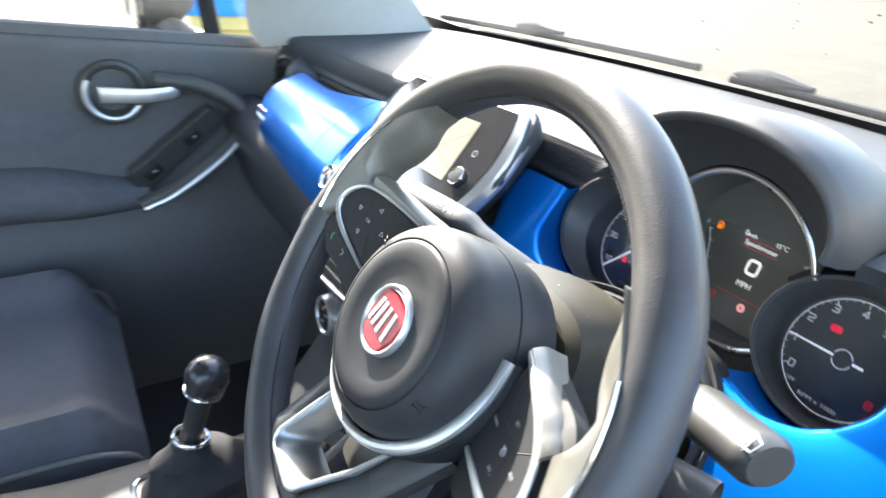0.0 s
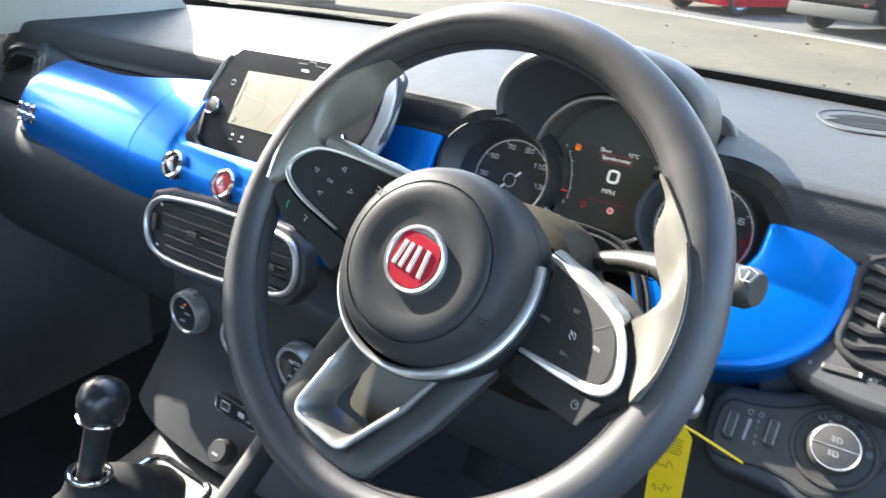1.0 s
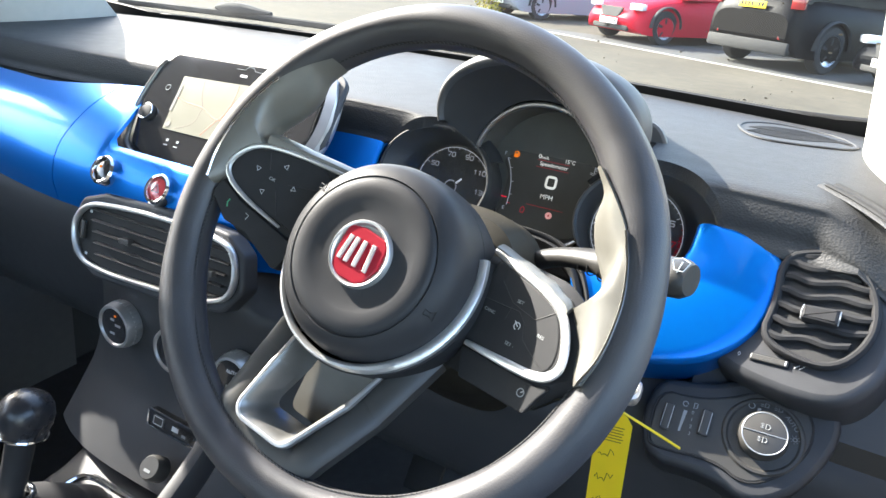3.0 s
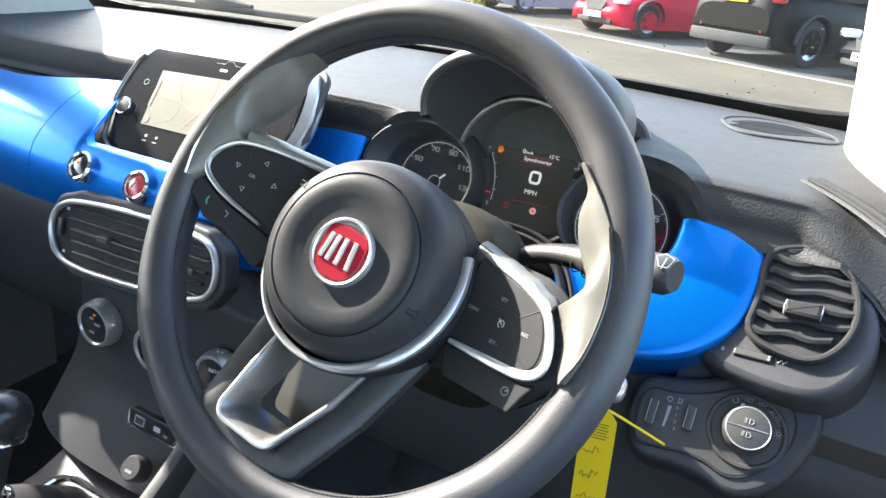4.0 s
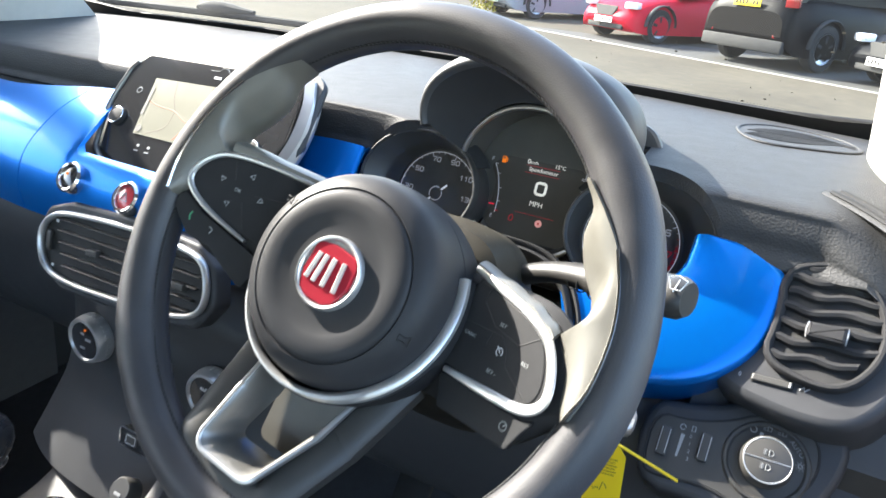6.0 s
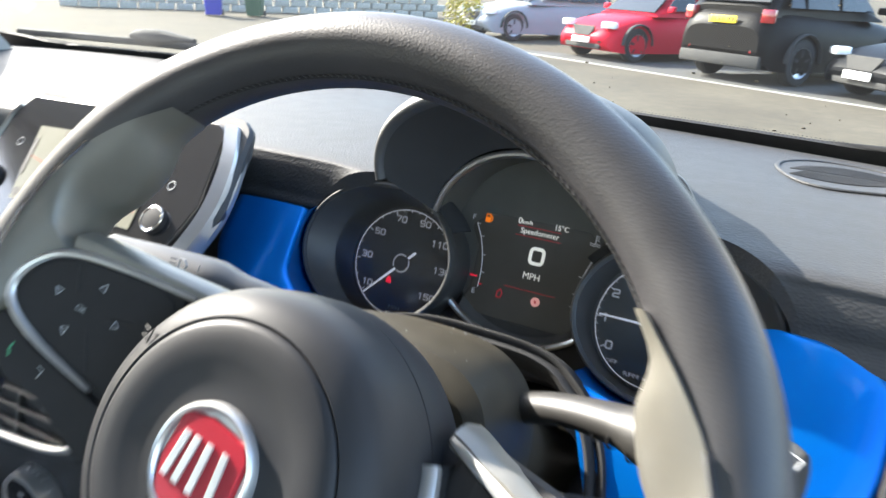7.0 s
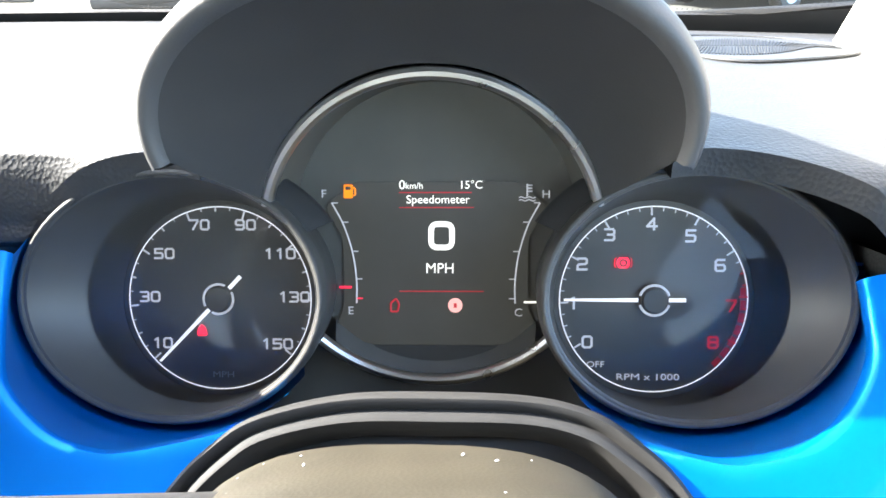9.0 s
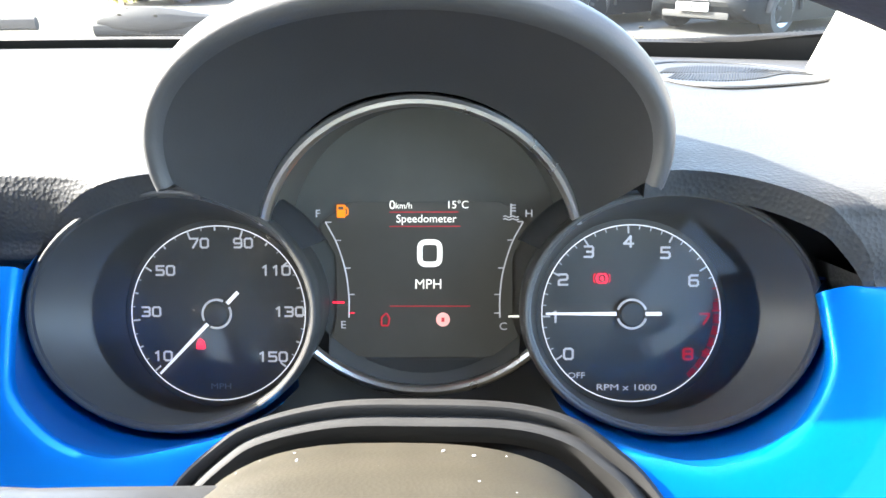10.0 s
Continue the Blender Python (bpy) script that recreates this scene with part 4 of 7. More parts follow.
for sgn in (-1, 1):
    b_, a_ = SLOPE[sgn]
    SP = WHEEL @ Matrix(((1, 0, 0, 0), (0, 1, 0, 0), (b_ * sgn, 0, 1, a_), (0, 0, 0, 1)))     # z counts from the sloping face

    def mir(pts):
        return [(sgn * p[0], *p[1:]) for p in pts]

    def face(name, bm, mat, label="", **k):
        return part(name, bm, mat, wheel, label, m=SP, **k)

    # web behind the pads, from the drum to the rim
    rows = []
    for i in range(16):
        t = i / 15
        x = lerp(0.055, 0.1535, t)
        up_ = lerp(0.0415, 0.0385, t) - 0.014 * ease(0.6, 1.0, t)
        dn = (lerp(-0.046, -0.040, t) if sgn > 0 else lerp(-0.050, -0.034, t)) + 0.020 * ease(0.75, 1.0, t)
        rows.append([(sgn * x, lerp(dn, up_, v), -0.0045 - 0.010 * ease(0.82, 1.0, v) - 0.010 * ease(0.18, 0.0, v)) for v in [k / 10 for k in range(11)]])
    face("spoke", thick(rows, (0, 0, -0.012)), STALK, "smooth black spoke")
    # deep flank along the upper edge, seen from above
    flank = []
    for i in range(18):
        t = i / 17
        x = lerp(0.060, 0.130, t)
        u = along(x, [(0.060, 0.0405), (0.084, 0.0365), (0.108, 0.0318), (0.124, 0.0262), (0.132, 0.0215)]) if sgn > 0 else along(x, [(0.060, 0.0405), (0.106, 0.0385), (0.132, 0.0372)])
        deep = lerp(0.026, 0.010, t)
        flank.append([(sgn * x, u - 0.0025, 0.0012), (sgn * x, u + 0.0004, 0.0014), (sgn * x, u + 0.0020, -0.0010), (sgn * x, u + 0.0040, -0.0050), (sgn * x, u + 0.0048, -0.0090), (sgn * x, u + 0.0040, -0.0090 - 0.7 * deep)])
    face("spoke_flank", thick(flank, (0, -0.0030, -0.0012)), WING, "dark grey upper flank of the spoke")
    # lighter wing that slopes from the rim down into the opening
    outer_ = spline([(0.1085, 0.1075, 0.0130), (0.1252, 0.0932, 0.0162), (0.1402, 0.0777, 0.0168), (0.1496, 0.0604, 0.0168), (0.1572, 0.0375, 0.0168), (0.1596, 0.0099, 0.0168), (0.1557, -0.0106, 0.0165)], 34)
    inner_ = spline([(0.1060, 0.1075, 0.0090), (0.1160, 0.0952, 0.0060), (0.1178, 0.0802, 0.0030), (0.1258, 0.0642, 0.0010), (0.1384, 0.0477, 0.0000), (0.1380, 0.0328, 0.0010), (0.1320, 0.0268, 0.0030)], 20)
    inner_ += spline([(0.1320, 0.0268, 0.0030), (0.1372, 0.0190, 0.0045), (0.1450, 0.0070, 0.0075), (0.1500, -0.0050, 0.0110), (0.1545, -0.0125, 0.0145)], 15)[1:]
    wrows = []
    for a, b in zip(outer_, inner_):
        d = (b - a).normalized()
        row = [a.lerp(b, k / 8) + Vector((0, 0, 0.10 * (a - b).length * math.sin(math.pi * k / 8))) for k in range(9)]
        row += [b + d * 0.0016 + Vector((0, 0, -0.0016)), b + d * 0.0020 + Vector((0, 0, -0.005)), b + d * 0.0006 + Vector((0, 0, -0.014))]
        wrows.append([(sgn * q.x, q.y, q.z) for q in row])
    wp("spoke_wing", thick(wrows, (sgn * 0.003, 0, -0.004)), WING, "dark grey plastic wing at the rim")
    wp("wing_trim", sweep(mir([tuple(p) for p in spline([(0.1405, 0.0777, 0.0172), (0.1500, 0.0604, 0.0172), (0.1576, 0.0375, 0.0172), (0.1600, 0.0099, 0.0172), (0.1562, -0.0112, 0.0170)], 24)]), 0.0011, 0.0011, seg=6), CHROME, "thin chrome line along the grip")
    # black flank of the pad towards the wing
    fr = soft(mir(FRAME[sgn]), False, 2)
    face("pad_base", slab(soft(mir([(0.062, 0.0405)] + [(p[0] + 0.0022 if p[0] > 0.11 else p[0], p[1] + (0.0 if p[1] > 0 else -0.0022)) for p in FRAME[sgn][1:]]), True, 2), -0.012, -0.0006, 0.0012), STALK, "black rim of the key pad")
    face("button_pad", slab(soft(mir(PAD[sgn]), True, 2), -0.006, 0.0, 0.0010), STALK, "black button pad")
    wid = [(0.0030 if sgn > 0 else 0.0020) * (0.55 + 0.45 * min(1, i / 6, (len(fr) - 1 - i) / 6)) for i in range(len(fr))]
    face("pad_trim", sweep([(*p, 0.0004) for p in fr], wid, 0.0018, seg=8), SATIN, "satin silver frame round the buttons")
    Z = 0.0002
    if sgn > 0:
        lines = [[(0.0778, 0.0315), (0.0778, 0.0224), (0.0927, 0.0123)], [(0.071, 0.0076), (0.088, 0.0084), (0.1000, 0.0095), (0.1068, 0.0047), (0.1114, -0.0046)], [(0.0935, 0.0100), (0.0930, 0.0010)],
                 [(0.0927, 0.0123), (0.1129, 0.0093), (0.1240, 0.0190)], [(0.1114, -0.0046), (0.1169, -0.0076), (0.1330, -0.0150)]]
        for w, x, y, s in (("SET", 0.0974, 0.0150, 0.0046), ("CANC", 0.0790, 0.0015, 0.0046), ("RES", 0.1217, 0.0020, 0.0046), ("SET -", 0.1045, -0.0112, 0.0046)):
            text("key_word", w, s * 0.66, DIMPRINT, wheel, SP @ pose(x, y, Z), stretch=1.1)
        CR = SP @ pose(0.1033, 0.0010, Z)
        part("cruise_mark", sweep([(*p, 0) for p in circle(0.0022, 20, (0, 0), radians(-40), radians(270))], 0.0003, 0.0002, seg=4), SILK, wheel, m=CR)
        part("cruise_mark", sweep([(-0.0029, 0.0025, 0), (0.0006, -0.0003, 0)], 0.0003, 0.0002, seg=4), SILK, wheel, m=CR)
        face("lower_key", slab(fillet([(0.070, -0.0268), (0.134, -0.0240), (0.1430, -0.0200), (0.1380, -0.0300), (0.1340, -0.0420), (0.080, -0.0455)], 0.003), -0.010, -0.0022, 0.001), STALK, "black lower key")
        LM = SP @ pose(0.1266, -0.0320, -0.0020)
        part("limiter_mark", sweep([(*p, 0) for p in circle(0.0024, 20)], 0.0003, 0.0002, closed=True, seg=4), DIMPRINT, wheel, m=LM)
        part("limiter_mark", sweep([(0, 0, 0), (0.0018, 0.0018, 0)], 0.0004, 0.0002, seg=4), DIMPRINT, wheel, m=LM)
    else:
        lines = [[(-0.1235, 0.0265), (-0.1180, 0.0150)], [(-0.1060, 0.0031), (-0.0970, -0.0130)], [(-0.078, 0.0170), (-0.1000, 0.0110)]]
        for x, y, a in ((-0.1267, 0.0121, 60), (-0.1074, 0.0224, -20), (-0.1155, -0.0022, 200), (-0.0950, 0.0098, 140)):
            part("arrow_mark", sweep([(*p, 0) for p in ((-0.0017, -0.0013), (0.0017, -0.0013), (0, 0.002))], 0.0003, 0.0002, closed=True, seg=4), SILK, wheel, m=SP @ pose(x, y, Z, 0, 0, a))
        text("key_word", "OK", 0.0036, DIMPRINT, wheel, SP @ pose(-0.1129, 0.0093, Z))
        face("lower_key", slab(fillet([(-0.074, -0.0260), (-0.1290, -0.0155), (-0.1500, -0.0060), (-0.1510, -0.0200), (-0.1331, -0.0340), (-0.1139, -0.0350), (-0.080, -0.050)], 0.005), -0.010, -0.0016, 0.001), STALK, "black lower key")
        part("phone_mark", sweep([(-0.0015, 0.003, 0), (-0.0022, 0, 0), (-0.0008, -0.003, 0)], 0.0006, 0.0003, seg=4), material("green_print", (0.04, 0.25, 0.12), 0.6), wheel, "green phone mark", m=SP @ pose(-0.1341, -0.0215, -0.0014))
        part("voice_mark", sweep([(-0.002, 0.002, 0), (0.001, 0.001, 0), (0.0, -0.0025, 0)], 0.0004, 0.0003, seg=4), DIMPRINT, wheel, m=SP @ pose(-0.1175, -0.0240, -0.0014))
    for ln in lines:
        part("key_joint", sweep([(*p, 0.0001) for p in ln], 0.0004, 0.0003, seg=4), RUBBER, wheel, m=SP)

# lower spoke: an open loop with a silver lining, set back towards the hub
def dish(x, y, lift=0.0):
    return (x - 0.013 * ease(-0.06, -0.14, y), y, lerp(-0.034, 0.000, ease(-0.05, -0.145, y)) + lift)


wp("lower_spoke", sweep([dish(*p, -0.004) for p in fillet([(-0.052, -0.045), (-0.045, -0.098), (-0.034, -0.150), (0.034, -0.150), (0.045, -0.098), (0.052, -0.045)], [0, 0.02, 0.014, 0.014, 0.02, 0])], 0.012, 0.010, seg=12, power=3), SMOOTH, "black lower spoke")
rows = []
lp_ = fillet([(-0.037, -0.055), (-0.032, -0.100), (-0.024, -0.140), (0.022, -0.140), (0.032, -0.100), (0.037, -0.055)], [0, 0.02, 0.012, 0.012, 0.02, 0], 8)
for p in lp_:
    d = (Vector(p) - Vector((0, -0.098))).normalized()
    rows.append([dish(p[0] + d.x * 0.0035, p[1] + d.y * 0.0035, 0.0078), dish(p[0] + d.x * 0.002, p[1] + d.y * 0.002, 0.0096), dish(*p, 0.0096), dish(p[0] - d.x * 0.003, p[1] - d.y * 0.003, 0.006), dish(p[0] - d.x * 0.010, p[1] - d.y * 0.010, -0.018)])
wp("spoke_lining", thick(rows, (0, 0, -0.002)), DULL, "dull silver lining of the lower spoke")
wp("lining_edge", sweep([dish(p[0] + 0.0012 * (Vector(p) - Vector((0, -0.098))).normalized().x, p[1] + 0.0012 * (Vector(p) - Vector((0, -0.098))).normalized().y, 0.0100) for p in lp_], 0.0016, 0.0012, seg=8), SATIN, "bright silver edge of the lining")
wp("spoke_floor", slab(fillet([(-0.036, -0.06), (0.028, -0.06), (0.012, -0.132), (-0.032, -0.132)], 0.008), -0.048, -0.042), WING, "dark grey floor of the lower spoke")

# ---- steering column and stalks ----
column = thing("steering_column", "black plastic steering column cover with two stalks", "steering column", (0, -0.15, 0.97))
AX = Vector((0, math.cos(WT), -math.sin(WT)))        # from the wheel towards the dashboard
CU = Vector((0, math.sin(WT), math.cos(WT)))
ctr = WC
rows = []
for d, w, up_, dn in ((0.066, 0.060, 0.048, 0.058), (0.070, 0.067, 0.058, 0.066), (0.10, 0.070, 0.069, 0.075), (0.136, 0.071, 0.0728, 0.082), (0.141, 0.070, 0.0715, 0.083), (0.143, 0.067, 0.066, 0.083), (0.190, 0.070, 0.044, 0.09), (0.26, 0.080, 0.040, 0.10)):
    o = ctr + AX * d
    row = []
    for k in range(64):
        a = 2 * math.pi * k / 64
        c, s = math.cos(a), math.sin(a)
        row.append(o + Vector((1, 0, 0)) * w * math.copysign(abs(c) ** 0.7, c) + CU * (up_ if s > 0 else dn) * math.copysign(abs(s) ** 0.62, s))
    rows.append(row)
part("cover", grid(rows, closed_v=True, caps=True), COLUMN, column, "black grained column cover")
random.seed(8)
bm = bmesh.new()
for k in range(18):                                      # pale dust flecks on the sunlit top
    t, a = random.random(), radians(random.uniform(48, 128))
    c, s = math.cos(a), math.sin(a)
    p = ctr + AX * lerp(0.078, 0.134, t) + Vector((1, 0, 0)) * lerp(0.068, 0.071, t) * math.copysign(abs(c) ** 0.7, c) + CU * along(t, [(0, 0.0625), (0.39, 0.069), (1, 0.0727)]) * s ** 0.62
    r = random.choice((0.00015, 0.0002, 0.00025, 0.0004))
    bmesh.ops.create_icosphere(bm, subdivisions=1, radius=r, matrix=Matrix.Translation(p) @ pose(0, 0, 0, 0, 0, random.uniform(0, 180)) @ Matrix.Diagonal((1.6, 1, 0.6, 1)))
tagged(part("dust_flecks", bm, DIMPRINT, column, "pale dust flecks"), kind="stuff")
# bellows collar round the column, lying against the fascia: two ridges with a groove between
arch = [(-0.112, -0.078), (-0.103, -0.040), (-0.0885, -0.0115), (-0.0745, 0.0040), (-0.060, 0.0132), (-0.030, 0.0202), (0.006, 0.0212), (0.040, 0.0198), (0.061, 0.0145), (0.0745, 0.0058), (0.0890, -0.0085), (0.104, -0.038), (0.112, -0.078)]
rows = []
for p, q in zip(spline([(*a, 0) for a in arch], 60), spline([(*a, 0) for a in arch], 61)[1:]):
    d = (Vector((0.002, -0.075, 0)) - p).normalized()
    rows.append([(p.x - 0.2 + d.x * w, p.y + d.y * w, h) for w, h in ((-0.004, -0.030), (-0.002, -0.004), (0.0, 0.004), (0.0018, 0.0065), (0.0038, 0.0060), (0.0052, 0.0035), (0.0062, 0.0040), (0.0078, 0.0085), (0.0100, 0.0090), (0.0118, 0.0060), (0.0128, -0.002), (0.0130, -0.020))])
part("collar", grid(rows), COLLAR, column, "black ridged collar round the column", m=LEAF, crease=60, face=(0, -0.7, 0.7))


def stalk(name, path, radii, label):
    st = part(name, sweep(spline(path, 30), [along(i / 29, radii) for i in range(30)], [0.8 * along(i / 29, radii) for i in range(30)], seg=16), LEVER, column, label)
    return st


right = stalk("wiper_stalk", [(0.050, -0.160, 1.010), (0.09, -0.178, 1.034), (0.140, -0.195, 1.046), (0.1850, -0.2080, 1.0550)], [(0, 0.010), (0.35, 0.0095), (0.5, 0.011), (0.62, 0.0170), (0.96, 0.0165), (1.0, 0.013)], "black wiper stalk with white marks")
left = stalk("light_stalk", [(-0.045, -0.165, 1.030), (-0.09, -0.18, 1.043), (-0.14, -0.195, 1.053), (-0.19, -0.21, 1.060)], [(0, 0.012), (0.30, 0.0120), (0.42, 0.0135), (0.56, 0.0185), (0.97, 0.0175), (1.0, 0.014)], "black light stalk with a white mark")
for t, w in ((0.46, 0.0008), (0.52, 0.0014), (0.585, 0.0014)):
    pth = spline([(0.045, -0.165, 1.024), (0.09, -0.178, 1.034), (0.140, -0.195, 1.044), (0.1815, -0.2065, 1.049)], 60)
    k = int(t * 59)
    rr_ = along(t, [(0.35, 0.0095), (0.5, 0.011), (0.62, 0.0150)])
    part("ring", sweep(circle(rr_ * 1.02, 28, ry=rr_ * 0.83), w * 0.4, w * 0.4, closed=True, seg=6), STALK, right, "raised ring", m=plane_pose(pth[k], (pth[k + 1] - pth[k]).cross(Vector((0, 0, 1))), (0.05, -0.1, 1)))
SM = plane_pose((0.1770, -0.2165, 1.0668), (1, -0.28, 0.13), (0.1, 0.5, 0.85))
part("wiper_mark", sweep([(-0.006, 0.003, 0), (0, 0.0052, 0), (0.006, 0.003, 0), (0.003, -0.0035, 0), (-0.003, -0.0035, 0)], 0.00045, 0.0008, closed=True, seg=4), SILK, right, m=SM)
part("wiper_mark_arm", sweep([(-0.001, -0.005, 0), (0.001, 0.003, 0)], 0.00045, 0.0008, seg=4), SILK, right, m=SM)
SL = plane_pose((-0.130, -0.2045, 1.0665), (1, 0.28, -0.13), (0, 0.5, 0.85))
part("beam_mark", sweep([(-0.001, -0.0035, 0), (0.002, -0.003, 0), (0.004, 0, 0), (0.002, 0.003, 0), (-0.001, 0.0035, 0)], 0.0006, 0.0008, closed=True, seg=4), DIMPRINT, left, m=SL)
for k in range(3):
    part("beam_mark_ray", box(0.004, 0.0008, 0.0012, (-0.0045, -0.0025 + 0.0025 * k, 0)), DIMPRINT, left, smooth=False, m=SL)
text("stalk_figure", "1", 0.006, DIMPRINT, left, SL @ pose(0.011, 0, 0))

# key in the lock with its yellow card
key = thing("ignition_key", "metal key in the ignition lock", "key", (0.12, -0.2, 0.98))
part("key_bow", sweep(fillet([(0.150, -0.232, 0), (0.172, -0.240, 0), (0.174, -0.262, 0), (0.153, -0.256, 0)], 0.006), 0.003, 0.004, closed=True, seg=8), STEEL, key, "worn metal key bow", m=pose(0, 0, 0.985))
part("lock_barrel", lathe([(0, 0.028), (0.011, 0.028), (0.013, 0.024), (0.013, -0.03)], 24), SMOOTH, key, "black lock barrel", m=plane_pose((0.118, -0.19, 0.985), (0, 0, 1), (-0.3, 1, 0)))
tag = thing("key_tag", "bright yellow card key tag with faint handwriting", "key tag", (0.165, -0.25, 0.97))
TG = plane_pose((0.164, -0.256, 0.962), (0.97, 0.12, 0.05), (0.09, 0.10, 1))
part("card", slab(fillet([(-0.004, 0.012), (0.003, 0.012), (0.0115, 0.000), (0.0115, -0.094), (-0.0115, -0.094), (-0.0115, 0.000)], 0.002), -0.0004, 0.0004), YELLOW, tag, "yellow card", m=TG, smooth=False)
random.seed(4)
for k in range(6):
    part("print_line", box(0.014 - 0.002 * (k % 2), 0.0006, 0.0002, (0.0, -0.003 - 0.0022 * k, 0.0006)), INK, tag, smooth=False, m=TG)
for k in range(4):
    y = -0.024 - 0.019 * k
    pts = [(-0.008 + 0.016 * i / 12, y + random.uniform(-0.0028, 0.0028) + 0.002 * math.sin(i * 2.2), 0.0006) for i in range(9 + k % 3)]
    part("scrawl", sweep(pts, 0.0003, 0.0002, seg=4), INK, tag, "illegible pencil scrawl", m=TG)
part("tie", sweep(spline([(0.166, -0.256, 0.972), (0.178, -0.252, 0.966), (0.194, -0.246, 0.957), (0.206, -0.240, 0.949)], 12), 0.0009, 0.0009, seg=6), YELLOW, tag, "thin yellow plastic tie")

# ---- screen unit ----
unit = thing("touchscreen_unit", "touchscreen unit showing a map, with silver side strips and two knobs", "touchscreen", (-0.35, -0.11, 1.05))
SC = plane_pose((-0.457, -0.119, 1.040), (1, 0, 0), (0, 0.648, 0.762))
outline = fillet([(-0.015, 0.070), (0.002, 0.092), (0.250, 0.0985), (0.262, 0.090), (0.268, 0.020), (0.244, -0.032), (0.225, -0.050), (0.120, -0.056), (0.030, -0.053), (-0.002, -0.038), (-0.018, 0.02)], 0.014)
rows = [[(0.10 + (x - 0.10) * (f if x > 0.1 else g), y, z) for x, y in outline] for z, f, g in ((-0.062, 0.66, 1.0), (-0.045, 0.76, 1.0), (-0.025, 0.86, 1.0), (-0.012, 0.925, 1.0), (-0.007, 0.935, 1.0), (-0.004, 0.92, 0.965))]
part("housing", grid(rows, closed_v=True, caps=True), PLASTIC, unit, "black housing narrowing towards the dashboard", m=SC)
face = fillet([(-0.010, 0.066), (0.006, 0.086), (0.222, 0.090), (0.232, 0.084), (0.238, 0.02), (0.218, -0.034), (0.206, -0.045), (0.120, -0.050), (0.034, -0.047), (0.005, -0.035), (-0.0125, 0.02)], 0.012)
part("front_glass", slab(face, -0.006, 0.000, 0.0015), GLOSS, unit, "glossy black front", m=SC)
part("left_strip", sweep([(x, y, -0.001) for x, y in spline([(-0.0050, 0.0745), (-0.0095, 0.0680), (-0.0125, 0.058), (-0.0165, 0.02), (-0.0065, -0.026), (0.004, -0.041), (0.032, -0.0505), (0.12, -0.0540), (0.20, -0.0490)], 40)], 0.0024, 0.0030, seg=8), DULL, unit, "satin silver edge strip", m=SC)
rows = []
for p in spline([(0.226, 0.089, 0), (0.2365, 0.060, 0), (0.2395, 0.02, 0), (0.2280, -0.020, 0), (0.2100, -0.048, 0)], 24):
    rows.append([(p.x, p.y, -0.002), (p.x + 0.003, p.y, 0.002), (p.x + 0.013, p.y + 0.001, -0.001), (p.x + 0.016, p.y + 0.001, -0.010)])
part("right_strip", thick(rows, (-0.002, 0, -0.006)), SATIN, unit, "broad satin silver side strip", m=SC)
MAPC = material("lit_map", (0.14, 0.135, 0.10), 0.3, emit=(0.80, 0.76, 0.56), power=0.034, vary=0.05, scale=40)
disp_ = part("display", slab([(0.042, -0.0105), (0.184, -0.0095), (0.182, 0.064), (0.034, 0.058)], -0.001, 0.0008), MAPC, unit, "lit beige road map", m=SC, smooth=False)
ROADC = material("map_orange_road", (0.22, 0.07, 0.03), 0.6, emit=(0.9, 0.28, 0.12), power=0.05)
THIN = material("map_brown_road", (0.10, 0.07, 0.05), 0.6, emit=(0.5, 0.36, 0.25), power=0.03)
for pts, w, mt in (([(0.040, 0.030), (0.060, 0.026), (0.085, 0.024), (0.110, 0.014), (0.14, 0.018), (0.182, 0.004)], 0.0009, ROADC), ([(0.068, 0.058), (0.074, 0.040), (0.085, 0.024)], 0.0007, THIN),
                   ([(0.120, 0.060), (0.122, 0.04), (0.118, 0.020), (0.112, 0.013), (0.10, -0.008)], 0.0011, ROADC), ([(0.085, 0.024), (0.082, 0.004), (0.06, -0.008)], 0.0006, THIN), ([(0.14, 0.018), (0.165, 0.04), (0.182, 0.05)], 0.0008, ROADC)):
    part("road_line", sweep([(p.x, p.y, 0.0010) for p in spline([(*q, 0) for q in pts], 18)], w * 0.65, 0.0001, seg=4), mt, disp_, "coloured road line", m=SC)
part("zoom_strip", slab(fillet([(0.0385, 0.012), (0.0425, 0.012), (0.0405, 0.046), (0.0365, 0.046)], 0.0015), 0.0009, 0.0013), DIAL, disp_, "dark zoom strip", m=SC)
part("compass", lathe([(0, 0.0012), (0.0042, 0.0012), (0.0042, 0.0008)], 20), DIAL, disp_, "small dark compass", m=SC @ pose(0.0465, -0.004, 0.0002))
for x in (0.058, 0.074):
    for k, (w, h) in enumerate(((0.006, 0.0014), (0.0035, 0.003))):
        part("touch_symbol", box(w, h, 0.0003, (x, -0.0285 + 0.006 * k, 0.0003)), DIMPRINT, unit, smooth=False, m=SC)
part("clock_bars", box(0.010, 0.003, 0.0003, (0.118, 0.0725, 0.0003)), SILK, unit, smooth=False, m=SC)
part("car_outline", sweep([(0.104, 0.080, 0.0004), (0.116, 0.0805, 0.0004), (0.119, 0.0845, 0.0004), (0.127, 0.0845, 0.0004), (0.131, 0.0805, 0.0004), (0.146, 0.0800, 0.0004)], 0.0003, 0.0002, seg=4), DIMPRINT, unit, m=SC)
for x, y in ((0.0185, 0.040), (0.2050, 0.032)):
    part("side_symbol", sweep([(*p, 0.0004) for p in circle(0.0035, 14, (x, y))], 0.0004, 0.0002, closed=True, seg=4), DIMPRINT, unit, m=SC)
